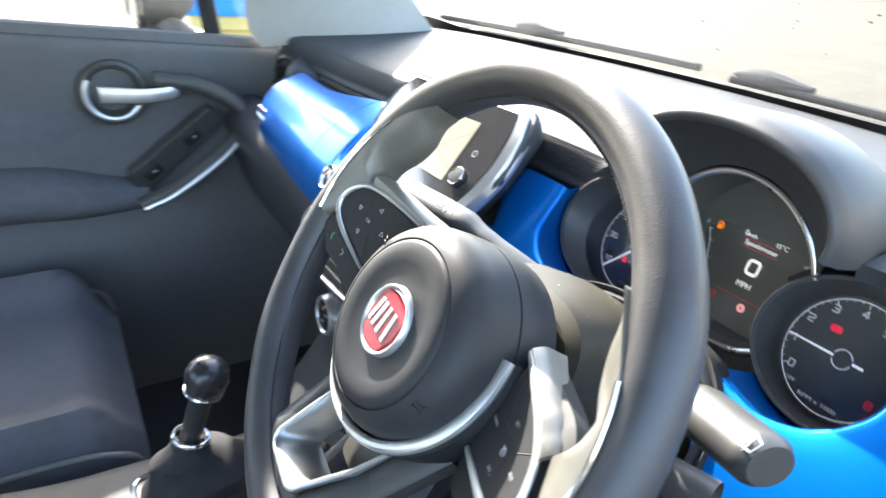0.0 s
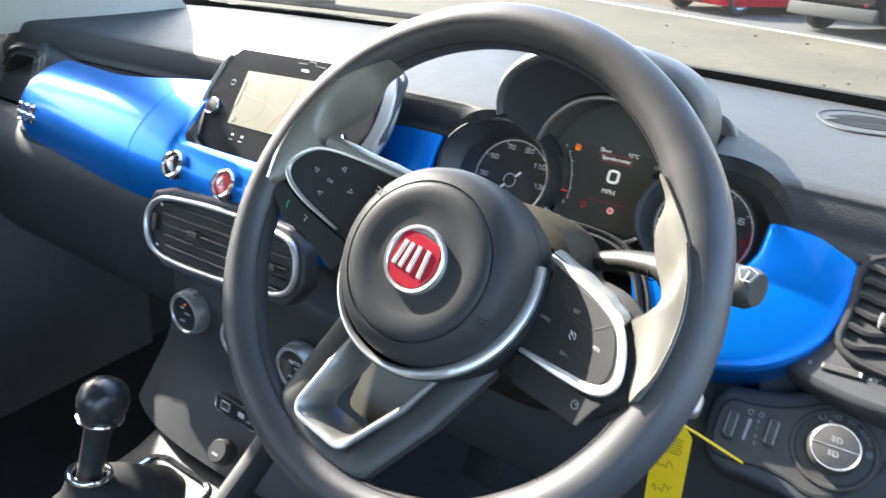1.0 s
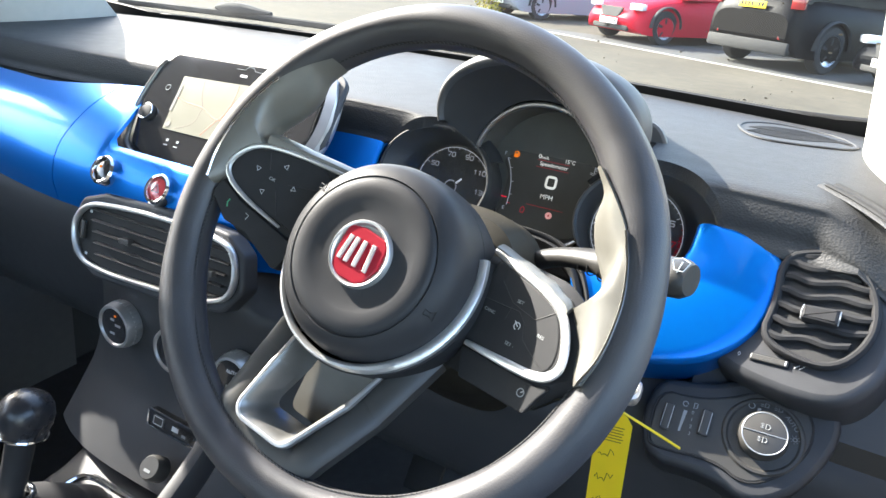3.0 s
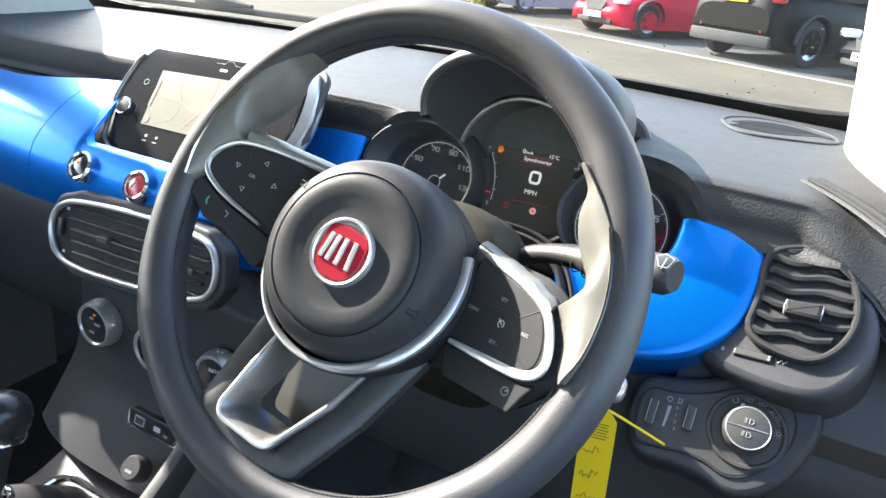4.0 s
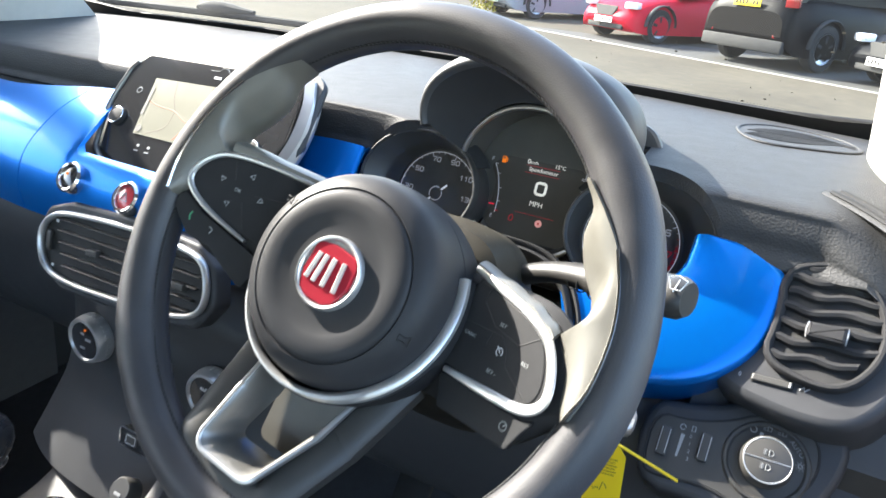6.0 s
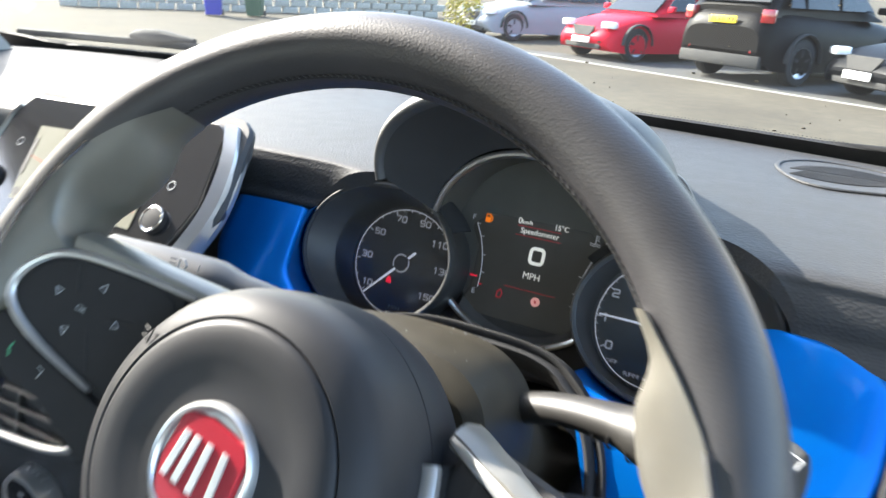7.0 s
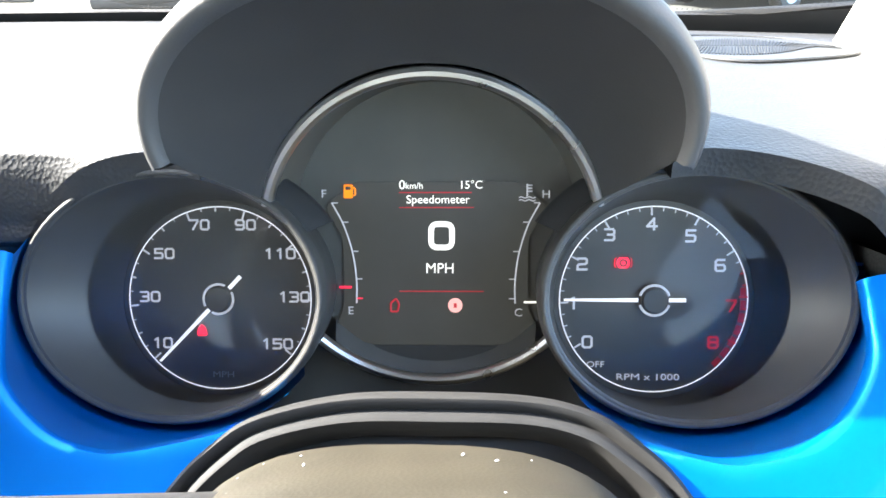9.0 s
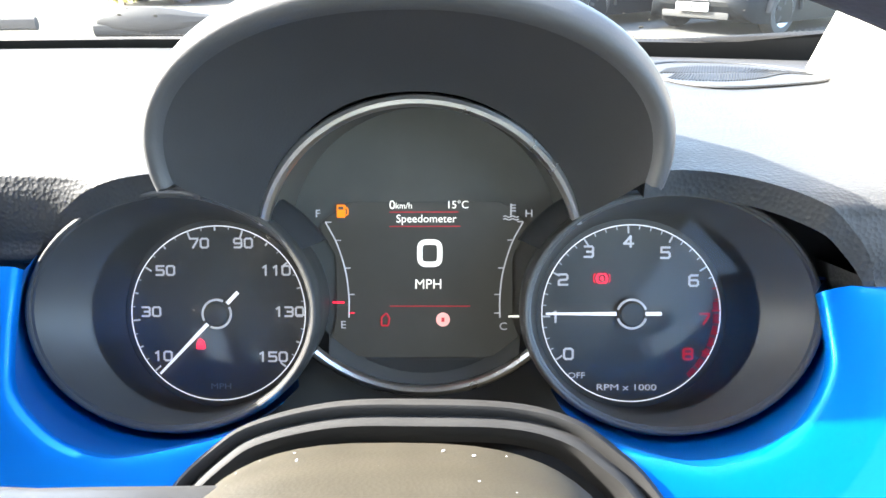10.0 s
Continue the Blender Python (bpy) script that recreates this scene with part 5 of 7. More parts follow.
for x, y in ((0.0080, 0.004), (0.2055, 0.0025)):
    kn = part("knob", lathe([(0, 0.0050), (0.0085, 0.0050), (0.0098, 0.0046), (0.0104, 0.0038), (0.0108, 0.0)], 32), STALK, unit, "black knob", m=SC @ pose(x, y, 0))
    part("knob_ring", sweep([(*p, 0.0046) for p in circle(0.0096, 32)], 0.0008, 0.0008, closed=True, seg=8), CHROME, kn, "chrome knob ring", m=SC @ pose(x, y, 0))

# ---- round buttons on the blue panel ----
for nm, x, z, cap, lab, cat in (("lock_button", -0.438, 0.991, GLOSS, "round black button with an amber mark in a chrome ring", "button"), ("hazard_button", -0.350, 0.989, HAZARD, "round red hazard button in a chrome ring", "button")):
    pr = min(blue_profile(x, 60), key=lambda p: abs(p.z - z))
    bt = thing(nm, lab, cat, (x, pr.y, z), "buttons on the blue panel")
    BM = plane_pose((x, pr.y - 0.002, z), (1, 0, 0), (0, 0.55, 0.84))
    part("ring", lathe([(0.0118, 0.003), (0.0130, 0.0062), (0.0150, 0.0068), (0.0168, 0.0045), (0.0172, -0.006)], 40), CHROME, bt, "chrome ring", m=BM)
    part("cap", lathe([(0, 0.0052), (0.008, 0.0048), (0.0112, 0.0036), (0.0122, 0.002), (0.0122, -0.004)], 40), cap, bt, m=BM)
    if nm == "lock_button":
        part("mark", box(0.0036, 0.0028, 0.0006, (-0.003, 0.003, 0.0055)), AMBER, bt, smooth=False, m=BM)
    else:
        part("triangle", sweep([(*p, 0.0055) for p in ((-0.005, -0.0035), (0.005, -0.0035), (0, 0.005))], 0.0005, 0.0006, closed=True, seg=4), SILK, bt, m=BM)


# ---- air vents ----
vent = thing("centre_vent", "wide black centre air vent in a satin silver frame", "air vent", (-0.33, -0.2, 0.93))
VC = plane_pose((-0.33, -0.216, 0.931), (1, 0, 0), (0, 0.287, 0.958))
vo = soft([(-0.138, 0.0), (-0.126, 0.020), (-0.100, 0.031), (0.005, 0.0385), (0.080, 0.0365), (0.102, 0.027), (0.109, -0.008), (0.090, -0.0285), (0.010, -0.037), (-0.095, -0.043), (-0.128, -0.032)], True, 3)
part("surround", slab(fillet([(-0.150, 0.0), (-0.135, 0.030), (-0.100, 0.042), (0.005, 0.048), (0.085, 0.043), (0.109, 0.026), (0.1165, -0.010), (0.095, -0.038), (0.010, -0.050), (-0.10, -0.055), (-0.142, -0.038)], 0.015), -0.026, -0.006, 0.004, 3), PLASTIC, vent, "black surround", m=VC)
# no hole behind the slats: a black plate gives the shade of the opening
part("shade_plate", slab([(p[0] * 0.99, p[1] * 0.98) for p in vo], -0.0075, -0.0055), RUBBER, vent, "black plate for the shade in the vent opening", m=VC)
part("frame", sweep([(*p, -0.002) for p in vo], 0.0031, 0.0042, closed=True, seg=10), SATIN, vent, "satin silver frame", m=VC)
for k in range(5):
    z = 0.0245 - 0.0120 * k
    rows = []
    for i in range(20):
        x = lerp(-0.112 + 0.004 * k, 0.100 - 0.003 * k, i / 19)
        y = z + 0.022 * x
        rows.append([(x, y + 0.0006, -0.0072), (x, y + 0.0010, -0.0010), (x, y, 0.0004), (x, y - 0.0010, -0.0010), (x, y - 0.0030, -0.0072)])
    part("slat", thick(rows, (0, -0.0002, -0.0008)), SMOOTH, vent, m=VC)
part("divider", box(0.003, 0.062, 0.005, (0.034, -0.001, -0.0045)), SMOOTH, vent, m=VC)
for x in (-0.048, 0.074):
    part("tab", slab(fillet([(x - 0.008, -0.0035), (x + 0.008, -0.0028), (x + 0.008, 0.0040), (x - 0.008, 0.0033)], 0.002), -0.003, 0.004, 0.0015), SMOOTH, vent, "black adjuster tab", m=VC)
part("thumb_wheel", box(0.006, 0.020, 0.004, (-0.121, -0.004, -0.002), 0.001), SMOOTH, vent, "thumb wheel", m=VC)
for y in (0.018, -0.030):
    part("wheel_mark", box(0.004, 0.003, 0.0004, (-0.115, y, -0.0045)), SILK, vent, smooth=False, m=VC)

dv = thing("driver_vent", "black outer air vent with wavy slats", "air vent", (0.27, -0.1, 1.0))
VD = plane_pose((0.2655, -0.101, 1.006), (0.96, -0.288, 0), (0.14, 0.69, 0.69)) @ Matrix.Diagonal((0.97, 1, 1, 1))
do = soft([(-0.042, 0.040), (-0.020, 0.0555), (0.005, 0.0565), (0.028, 0.040), (0.041, 0.0147), (0.0415, -0.009), (0.030, -0.0305), (0.008, -0.036), (-0.0265, -0.0315), (-0.029, 0.003)])
big = soft([(-0.066, 0.060), (-0.02, 0.064), (0.018, 0.056), (0.047, 0.034), (0.062, 0.0), (0.060, -0.032), (0.042, -0.058), (0.0, -0.066), (-0.056, -0.064), (-0.053, -0.03), (-0.060, 0.02)])
part("housing", slab(big, -0.06, -0.006, 0.008, 3), PLASTIC, dv, "black grained vent housing", m=VD)
part("lip", sweep([(*p, -0.003) for p in do], 0.0034, 0.0042, closed=True, seg=10), STALK, dv, "smooth black lip", m=VD)
# shade of the opening put in as a flat black plate
part("shade_plate", slab([(0.004 + (p[0] - 0.004) * 0.99, 0.01 + (p[1] - 0.01) * 0.99) for p in do], -0.0070, -0.0050), RUBBER, dv, "black plate for the shade in the vent opening", m=VD)
for k, (y0, x0, x1) in enumerate(((0.0460, -0.037, 0.002), (0.0353, -0.034, 0.020), (0.0240, -0.0285, 0.030), (0.0113, -0.027, 0.036), (-0.0013, -0.0255, 0.039), (-0.0138, -0.024, 0.039), (-0.0265, -0.0235, 0.032))):
    rows = []
    for i in range(28):
        t = i / 27
        x = lerp(x0 - 0.004, x1, t)
        w = 0.0014 * math.sin(t * 11.0 + 0.4 * k) + 0.25 * (x - x0) + 0.0016 * ease(0.25, 0.05, t)
        rows.append([(x, y0 + w + 0.0044, -0.0050), (x, y0 + w + 0.0036, -0.0010), (x, y0 + w + 0.0008, 0.0004), (x, y0 + w - 0.0018, -0.0008), (x, y0 + w - 0.0026, -0.0050)])
    part("slat", thick(rows, (0, 0, -0.0015)), STALK, dv, m=VD)
tabm = VD @ pose(0.0055, 0.002, 0.0, 0, 0, 11)
tb = part("tab", slab(fillet([(-0.0130, -0.0060), (0.0130, -0.0066), (0.0130, 0.0066), (-0.0130, 0.0060)], 0.002), -0.004, 0.0075, 0.0025), STALK, dv, "black adjuster tab", m=tabm)
for s in (-1, 1):
    part("tab_end", sweep([(s * 0.0128, -0.0058, 0.004), (s * 0.0134, 0, 0.0058), (s * 0.0128, 0.0058, 0.004)], 0.0007, 0.0010, seg=6), SATIN, tb, "silver tab end", m=tabm)
SLM = VD @ pose(-0.0130, -0.0440, -0.0058, 0, 0, 11)
part("slider_slot", slab(fillet([(-0.0150, -0.0034), (0.0150, -0.0034), (0.0150, 0.0034), (-0.0150, 0.0034)], 0.002), -0.002, 0.0006), RUBBER, dv, "slot of the shut-off slider", m=SLM)
part("slider", slab(fillet([(-0.0140, -0.0026), (0.0140, -0.0026), (0.0140, 0.0026), (-0.0140, 0.0026)], 0.0012), -0.001, 0.0022, 0.001), SMOOTH, dv, "black slider", m=SLM)
part("slider_mark", box(0.0011, 0.0036, 0.0004, (0.0122, 0, 0.0024)), SILK, dv, smooth=False, m=SLM)
text("slider_figure", "0", 0.0046, SILK, dv, SLM @ pose(-0.0225, -0.0005, 0.0006))
part("slider_symbol", sweep([(-0.003, -0.0016, 0), (0, 0.0012, 0), (0.0006, -0.0018, 0), (0.0036, 0.001, 0)], 0.0004, 0.0004, seg=4), SILK, dv, m=SLM @ pose(0.0215, 0.0005, 0.0006))

pv = thing("passenger_vent", "black outer air vent beside the passenger door", "air vent", (-0.93, -0.08, 1.0))
VP = plane_pose((-0.915, -0.095, 0.995), (0.9, -0.42, 0), (-0.05, 0.40, 0.9))
part("housing", slab(fillet([(-0.075, 0.062), (0.055, 0.062), (0.05, -0.03), (0.01, -0.085), (-0.06, -0.07)], 0.03), -0.09, 0.0, 0.010, 3), PLASTIC, pv, "black vent housing", m=VP)
part("lip", sweep([(*p, 0.0) for p in fillet([(-0.055, 0.048), (0.040, 0.048), (0.036, -0.024), (0.008, -0.060), (-0.046, -0.05)], 0.02)], 0.005, 0.005, closed=True, seg=10), SMOOTH, pv, "smooth black lip", m=VP)
for k in range(6):
    part("slat", box(0.076 - 0.006 * max(0, k - 2), 0.0050, 0.008, (-0.008, 0.036 - 0.0155 * k, 0.001), 0.0015), SMOOTH, pv, m=VP)

# ---- light switch panel ----
lsp = thing("light_switch_panel", "black light switch panel with a rotary knob and two thumb wheels", "switch panel", (0.25, -0.155, 0.94))
LP = plane_pose((0.2459, -0.139, 0.920), (1, 0, 0), (0, 0.707, 0.707))
lo = soft([(-0.072, 0.004), (-0.045, 0.005), (-0.020, 0.014), (0.002, 0.029), (0.026, 0.031), (0.042, 0.019), (0.0435, -0.006), (0.028, -0.031), (0.006, -0.046), (-0.018, -0.0355), (-0.061, -0.042), (-0.070, -0.038)])
lb = soft([(-0.080, 0.014), (-0.045, 0.020), (-0.02, 0.030), (0.0, 0.046), (0.035, 0.048), (0.062, 0.030), (0.060, -0.002), (0.042, -0.040), (0.012, -0.060), (-0.018, -0.048), (-0.075, -0.054)])
part("base", slab(lb, -0.05, -0.001, 0.006, 3), PLASTIC, lsp, "black grained panel", m=LP)
part("groove", sweep([(*p, -0.0008) for p in lo], 0.0012, 0.0012, closed=True, seg=6), RUBBER, lsp, "dark groove round the switches", m=LP)
part("plate", slab([(p[0] * 0.98, p[1] * 0.98) for p in lo], -0.004, 0.0005, 0.0005), SMOOTH, lsp, "smooth black plate", m=LP)
KN = LP @ pose(0.0105, -0.0055, 0)
part("dish", lathe([(0.0250, 0.0008), (0.0265, 0.0022), (0.0285, 0.0022), (0.0300, 0.0004)], 48), SMOOTH, lsp, "black dish round the knob", m=KN)
kn = part("knob", lathe([(0, 0.0135), (0.0150, 0.0135), (0.0165, 0.0128), (0.0178, 0.010), (0.0185, 0.0)], 48), SMOOTH, lsp, "black rotary knob", m=KN)
part("knob_ring", sweep([(*p, 0.0132) for p in circle(0.0158, 48)], 0.0005, 0.0006, closed=True, seg=8), SATIN, kn, "thin silver ring", m=KN)
part("knob_split", box(0.031, 0.0006, 0.0004, (0, 0, 0.0138)), SATIN, kn, smooth=False, m=KN @ pose(0, 0, 0, 0, 0, 3))
for s in (1, -1):
    FM = KN @ pose(-0.001, 0.0052 * s, 0.0139)
    part("fog_mark", sweep([(0.0008, -0.002, 0), (0.003, -0.0017, 0), (0.004, 0, 0), (0.003, 0.0017, 0), (0.0008, 0.002, 0)], 0.0003, 0.0002, closed=True, seg=4), DIMPRINT, kn, m=FM)
    for k in range(3):
        part("fog_ray", box(0.0026, 0.0004, 0.0003, (-0.0018, -0.0014 + 0.0014 * k, 0)), DIMPRINT, kn, smooth=False, m=FM)
    part("fog_wave", box(0.0004, 0.0042, 0.0003, (-0.0018, 0, 0)), DIMPRINT, kn, smooth=False, m=FM)
part("pointer", box(0.0025, 0.0025, 0.0006, (-0.0075, 0.0175, 0.0075)), DIMPRINT, kn, smooth=False, m=KN)
part("position_mark", sweep([(*p, 0.0014) for p in circle(0.0022, 14, (-0.0130, 0.0205))], 0.0004, 0.0003, closed=True, seg=4), DIMPRINT, lsp, m=KN)
for x, y, s in ((-0.003, 0.0240, 1), (0.0070, 0.0242, 2)):
    part("lamp_mark", sweep([(x - 0.001, y - 0.0017, 0.0014), (x + 0.0016, y - 0.0012, 0.0014), (x + 0.0016, y + 0.0012, 0.0014), (x - 0.001, y + 0.0017, 0.0014)], 0.0004, 0.0003, closed=True, seg=4), DIMPRINT, lsp, m=KN)
    for k in range(3):
        part("lamp_ray", box(0.0022, 0.0004, 0.0003, (x - 0.0030, y - 0.0014 + 0.0014 * k, 0.0014)), DIMPRINT, lsp, smooth=False, m=KN)
text("auto_word", "AUTO", 0.0048, DIMPRINT, lsp, KN @ pose(0.0172, 0.0165, 0.0014, 0, 0, -42))
part("sun_mark", sweep([(*p, 0.0014) for p in circle(0.0014, 12, (0.0215, 0.0055))], 0.0004, 0.0003, closed=True, seg=4), DIMPRINT, lsp, m=KN)
for k in range(8):
    part("sun_ray", box(0.0012, 0.0004, 0.0003, (0.0028, 0, 0.0014)), DIMPRINT, lsp, smooth=False, m=KN @ pose(0.0215, 0.0055, 0, 0, 0, 45 * k))
for x, y, h in ((-0.0595, -0.0155, 0.011), (-0.0310, -0.0105, 0.0105)):
    tw = part("thumb_wheel", box(0.0080, h * 2, 0.006, (x, y, 0.001), 0.0015), SMOOTH, lsp, "ribbed thumb wheel", m=LP)
    for k in range(2):
        part("chrome_line", box(0.0006, h * 1.7, 0.0004, (x - 0.0030 + 0.006 * k, y, 0.0042)), SATIN, tw, smooth=False, m=LP)
part("dimmer_scale", slab([(-0.0490, -0.0235), (-0.0475, -0.0235), (-0.0462, -0.006), (-0.0490, -0.006)], 0.0005, 0.0009), DIMPRINT, lsp, m=LP, smooth=False)
for k, w in enumerate("0123"):
    text("scale_figure", w, 0.0040, DIMPRINT, lsp, LP @ pose(-0.0420 + 0.0006 * k, -0.0060 - 0.0056 * k, 0.0008))
part("dimmer_mark", sweep([(*p, 0.0008) for p in circle(0.002, 12, (-0.0490, -0.0008))], 0.0004, 0.0002, seg=4), DIMPRINT, lsp, m=LP)
part("leveller_mark", sweep([(-0.0425, -0.0022, 0.0008), (-0.040, -0.0015, 0.0008), (-0.040, 0.0020, 0.0008), (-0.0425, 0.0022, 0.0008)], 0.0004, 0.0002, closed=True, seg=4), DIMPRINT, lsp, m=LP)

# ---- climate panel and centre stack ----
clim = thing("climate_panel", "black climate control panel with three chrome-ringed knobs", "climate control", (-0.34, -0.2, 0.81))
KP = plane_pose((-0.432, -0.190, 0.800), (1, 0, 0), (0, 0.10, 0.995))
stack = []
for i in range(20):
    x = lerp(-0.515, -0.165, i / 19)
    t = abs(2 * i / 19 - 1)
    o = 0.03 * t ** 3
    low_ = 0.035 * ease(-0.27, -0.215, x)
    stack.append(spline([(x, -0.185 + o + low_, 0.94 - low_), (x, -0.200 + o + 0.6 * low_, 0.905 - 0.6 * low_), (x, -0.196 + o, 0.87), (x, -0.190 + o, 0.82), (x, -0.196 + o, 0.775), (x, -0.212 + o, 0.73), (x, -0.235 + o, 0.70), (x, -0.27 + o, 0.66)], 30))
part("stack_panel", thick(stack, (0, 0.03, 0)), STACK, clim, "black grained centre stack")
for k, x in enumerate((0.0, 0.095, 0.189)):
    kn = part("knob", lathe([(0, 0.0175), (0.0215, 0.0175), (0.0232, 0.018), (0.0240, 0.0165), (0.0255, 0.0)], 48), GLOSS, clim, "black knob with a glossy face", m=KP @ pose(x, 0.002, 0))
    part("knob_ring", lathe([(0.0222, 0.0178), (0.0235, 0.0200), (0.0262, 0.0195), (0.0278, 0.015), (0.0284, 0.004), (0.0276, 0.0)], 56), SATIN, kn, "satin silver ring", m=KP @ pose(x, 0.002, 0))
    for a in range(0, 360, 12):
        part("rib", box(0.0012, 0.0022, 0.008, (0.0284, 0, 0.006)), SATIN, kn, smooth=False, m=KP @ pose(x, 0.002, 0, 0, 0, a))
    for dx, dy, w in ((-0.004, -0.010, 0.008), (0.006, 0.002, 0.009), (-0.003, 0.008, 0.006)):
        part("knob_symbol", box(w, 0.0028, 0.0004, (dx, dy, 0.0180)), DIMPRINT, kn, smooth=False, m=KP @ pose(x, 0.002, 0))
    if k == 0:
        part("knob_light", box(0.003, 0.0022, 0.0004, (0.002, 0.0135, 0.0181)), AMBER, kn, "small amber light", smooth=False, m=KP @ pose(x, 0.002, 0))
    if k == 2:
        text("knob_word", "AUTO", 0.0062, SILK, kn, KP @ pose(x + 0.001, 0.011, 0.0182))

usb = thing("switch_strip", "glossy black socket strip in a thin chrome frame", "switch strip", (-0.325, -0.225, 0.73))
UM = plane_pose((-0.321, -0.2230, 0.7160), (1, 0, -0.02), (0, 0.35, 0.93))
uo = fillet([(-0.041, 0.010), (0.041, 0.010), (0.038, -0.010), (-0.038, -0.010)], 0.004)
part("plate", slab(uo, -0.012, 0.006, 0.001), GLOSS, usb, "glossy black plate", m=UM)
part("frame", sweep([(*p, 0.006) for p in uo], 0.0010, 0.0012, closed=True, seg=6), CHROME, usb, "thin chrome frame", m=UM)
part("socket", slab(fillet([(-0.030, 0.006), (-0.012, 0.006), (-0.012, -0.006), (-0.030, -0.006)], 0.002), 0.005, 0.0072, 0.0008), SMOOTH, usb, "black socket", m=UM)
part("socket_frame", sweep([(*p, 0.0072) for p in fillet([(-0.028, 0.0045), (-0.014, 0.0045), (-0.014, -0.0045), (-0.028, -0.0045)], 0.0015)], 0.0005, 0.0005, closed=True, seg=4), SILK, usb, m=UM)
part("switch_symbol", box(0.010, 0.0055, 0.0004, (0.006, 0.0, 0.0064)), SILK, usb, smooth=False, m=UM)
part("switch_symbol", box(0.006, 0.003, 0.0004, (0.020, -0.003, 0.0064)), DIMPRINT, usb, smooth=False, m=UM)
part("key_switch", slab(fillet([(0.002, 0.007), (0.036, 0.007), (0.033, -0.007), (0.002, -0.007)], 0.002), 0.005, 0.0060, 0.0004), SMOOTH, usb, m=UM)

socket = thing("power_socket", "round black power socket with its cover", "power socket", (-0.31, -0.26, 0.68))
SK = plane_pose((-0.305, -0.262, 0.690), (1, 0, 0), (0, 0.7, 0.7))
part("barrel", lathe([(0, 0.018), (0.012, 0.018), (0.014, 0.015), (0.0145, 0.0)], 28), SMOOTH, socket, "black cover", m=SK)
part("cover_mark", box(0.009, 0.003, 0.0004, (0, -0.004, 0.0183)), DIMPRINT, socket, smooth=False, m=SK)

# ---- centre console and gear lever ----
console = thing("centre_console", "black plastic centre console between the seats", "console", (-0.34, -0.6, 0.55))
rows = []
for i in range(26):
    y = lerp(-0.22, -1.05, i / 25)
    z = along(-y, [(0.22, 0.66), (0.30, 0.645), (0.5, 0.655), (0.8, 0.70), (1.05, 0.72)])
    w = along(-y, [(0.22, 0.125), (0.4, 0.115), (1.05, 0.11)])
    rows.append([(-0.34 - w, y, 0.40), (-0.34 - w, y, z - 0.03), (-0.34 - w + 0.012, y, z - 0.006), (-0.34 - w + 0.03, y, z), (-0.34 - 0.04, y, z - 0.008), (-0.34 + 0.04, y, z - 0.008),
                 (-0.34 + w - 0.03, y, z), (-0.34 + w - 0.012, y, z - 0.006), (-0.34 + w, y, z - 0.03), (-0.34 + w, y, 0.40)])
part("body", grid(rows, caps=True), STACK, console, "black grained console body")
part("gear_surround", sweep([(*p, 0) for p in fillet([(-0.055, -0.085), (0.055, -0.085), (0.05, 0.085), (-0.05, 0.085)], 0.02)], 0.004, 0.004, closed=True, seg=8), CHROME, console, "chrome ring round the gaiter", m=pose(-0.330, -0.385, 0.674, 2))
part("side_rail", sweep(spline([(-0.232, -0.23, 0.765), (-0.225, -0.30, 0.728), (-0.222, -0.38, 0.695), (-0.225, -0.50, 0.672)], 20), 0.010, 0.02, seg=12, power=3), STACK, console, "black side rail of the console")

KNOB = material("worn_black_knob", (0.022, 0.022, 0.024), 0.27, vary=0.1)
gear = thing("gear_lever", "manual gear lever with a round black knob and leather gaiter", "gear lever", (-0.325, -0.385, 0.67))
kc = Vector((-0.319, -0.378, 0.834))
ax = Vector((0.02, 0.10, 0.30)).normalized()
GM = Matrix.Translation(kc) @ Vector((0, 0, 1)).rotation_difference(ax).to_matrix().to_4x4()
part("knob", lathe([(0, 0.0222), (0.009, 0.0214), (0.0168, 0.0174), (0.0212, 0.0106), (0.0232, 0.002), (0.0226, -0.007), (0.0198, -0.0150), (0.0190, -0.0188)], 48), KNOB, gear, "polished black ball knob", m=GM)
part("knob_ring", sweep([(*p, -0.0188) for p in circle(0.0194, 40)], 0.0022, 0.0020, closed=True, seg=8), CHROME, gear, "chrome ring under the knob", m=GM)
part("shaft", lathe([(0.0185, -0.0185), (0.0125, -0.027), (0.012, -0.05), (0.012, -0.085), (0.016, -0.09)], 28), STALK, gear, "black shaft", m=GM)
part("lift_ring", sweep([(*p, -0.080) for p in circle(0.0185, 32)], 0.0032, 0.0040, closed=True, seg=10), CHROME, gear, "chrome reverse lift ring", m=GM)
rows = []
for k in range(40):
    a = 2 * math.pi * k / 40
    f = 1 + 0.06 * math.sin(a * 5)
    row = []
    for j in range(9):
        t = j / 8
        top = GM @ Vector((0.016 * math.cos(a), 0.016 * math.sin(a), -0.085))
        bot = Vector((-0.330 + 0.048 * math.cos(a), -0.385 + 0.078 * math.sin(a), 0.674))
        p = top.lerp(bot, t)
        row.append(p + Vector((math.cos(a), math.sin(a), 0)) * (0.012 * math.sin(t * math.pi) * f + 0.004 * math.sin(t * 14 + a * 2)))
    rows.append(row)
part("gaiter", grid(rows, closed_u=True), STALK, gear, "folded black leather gaiter")

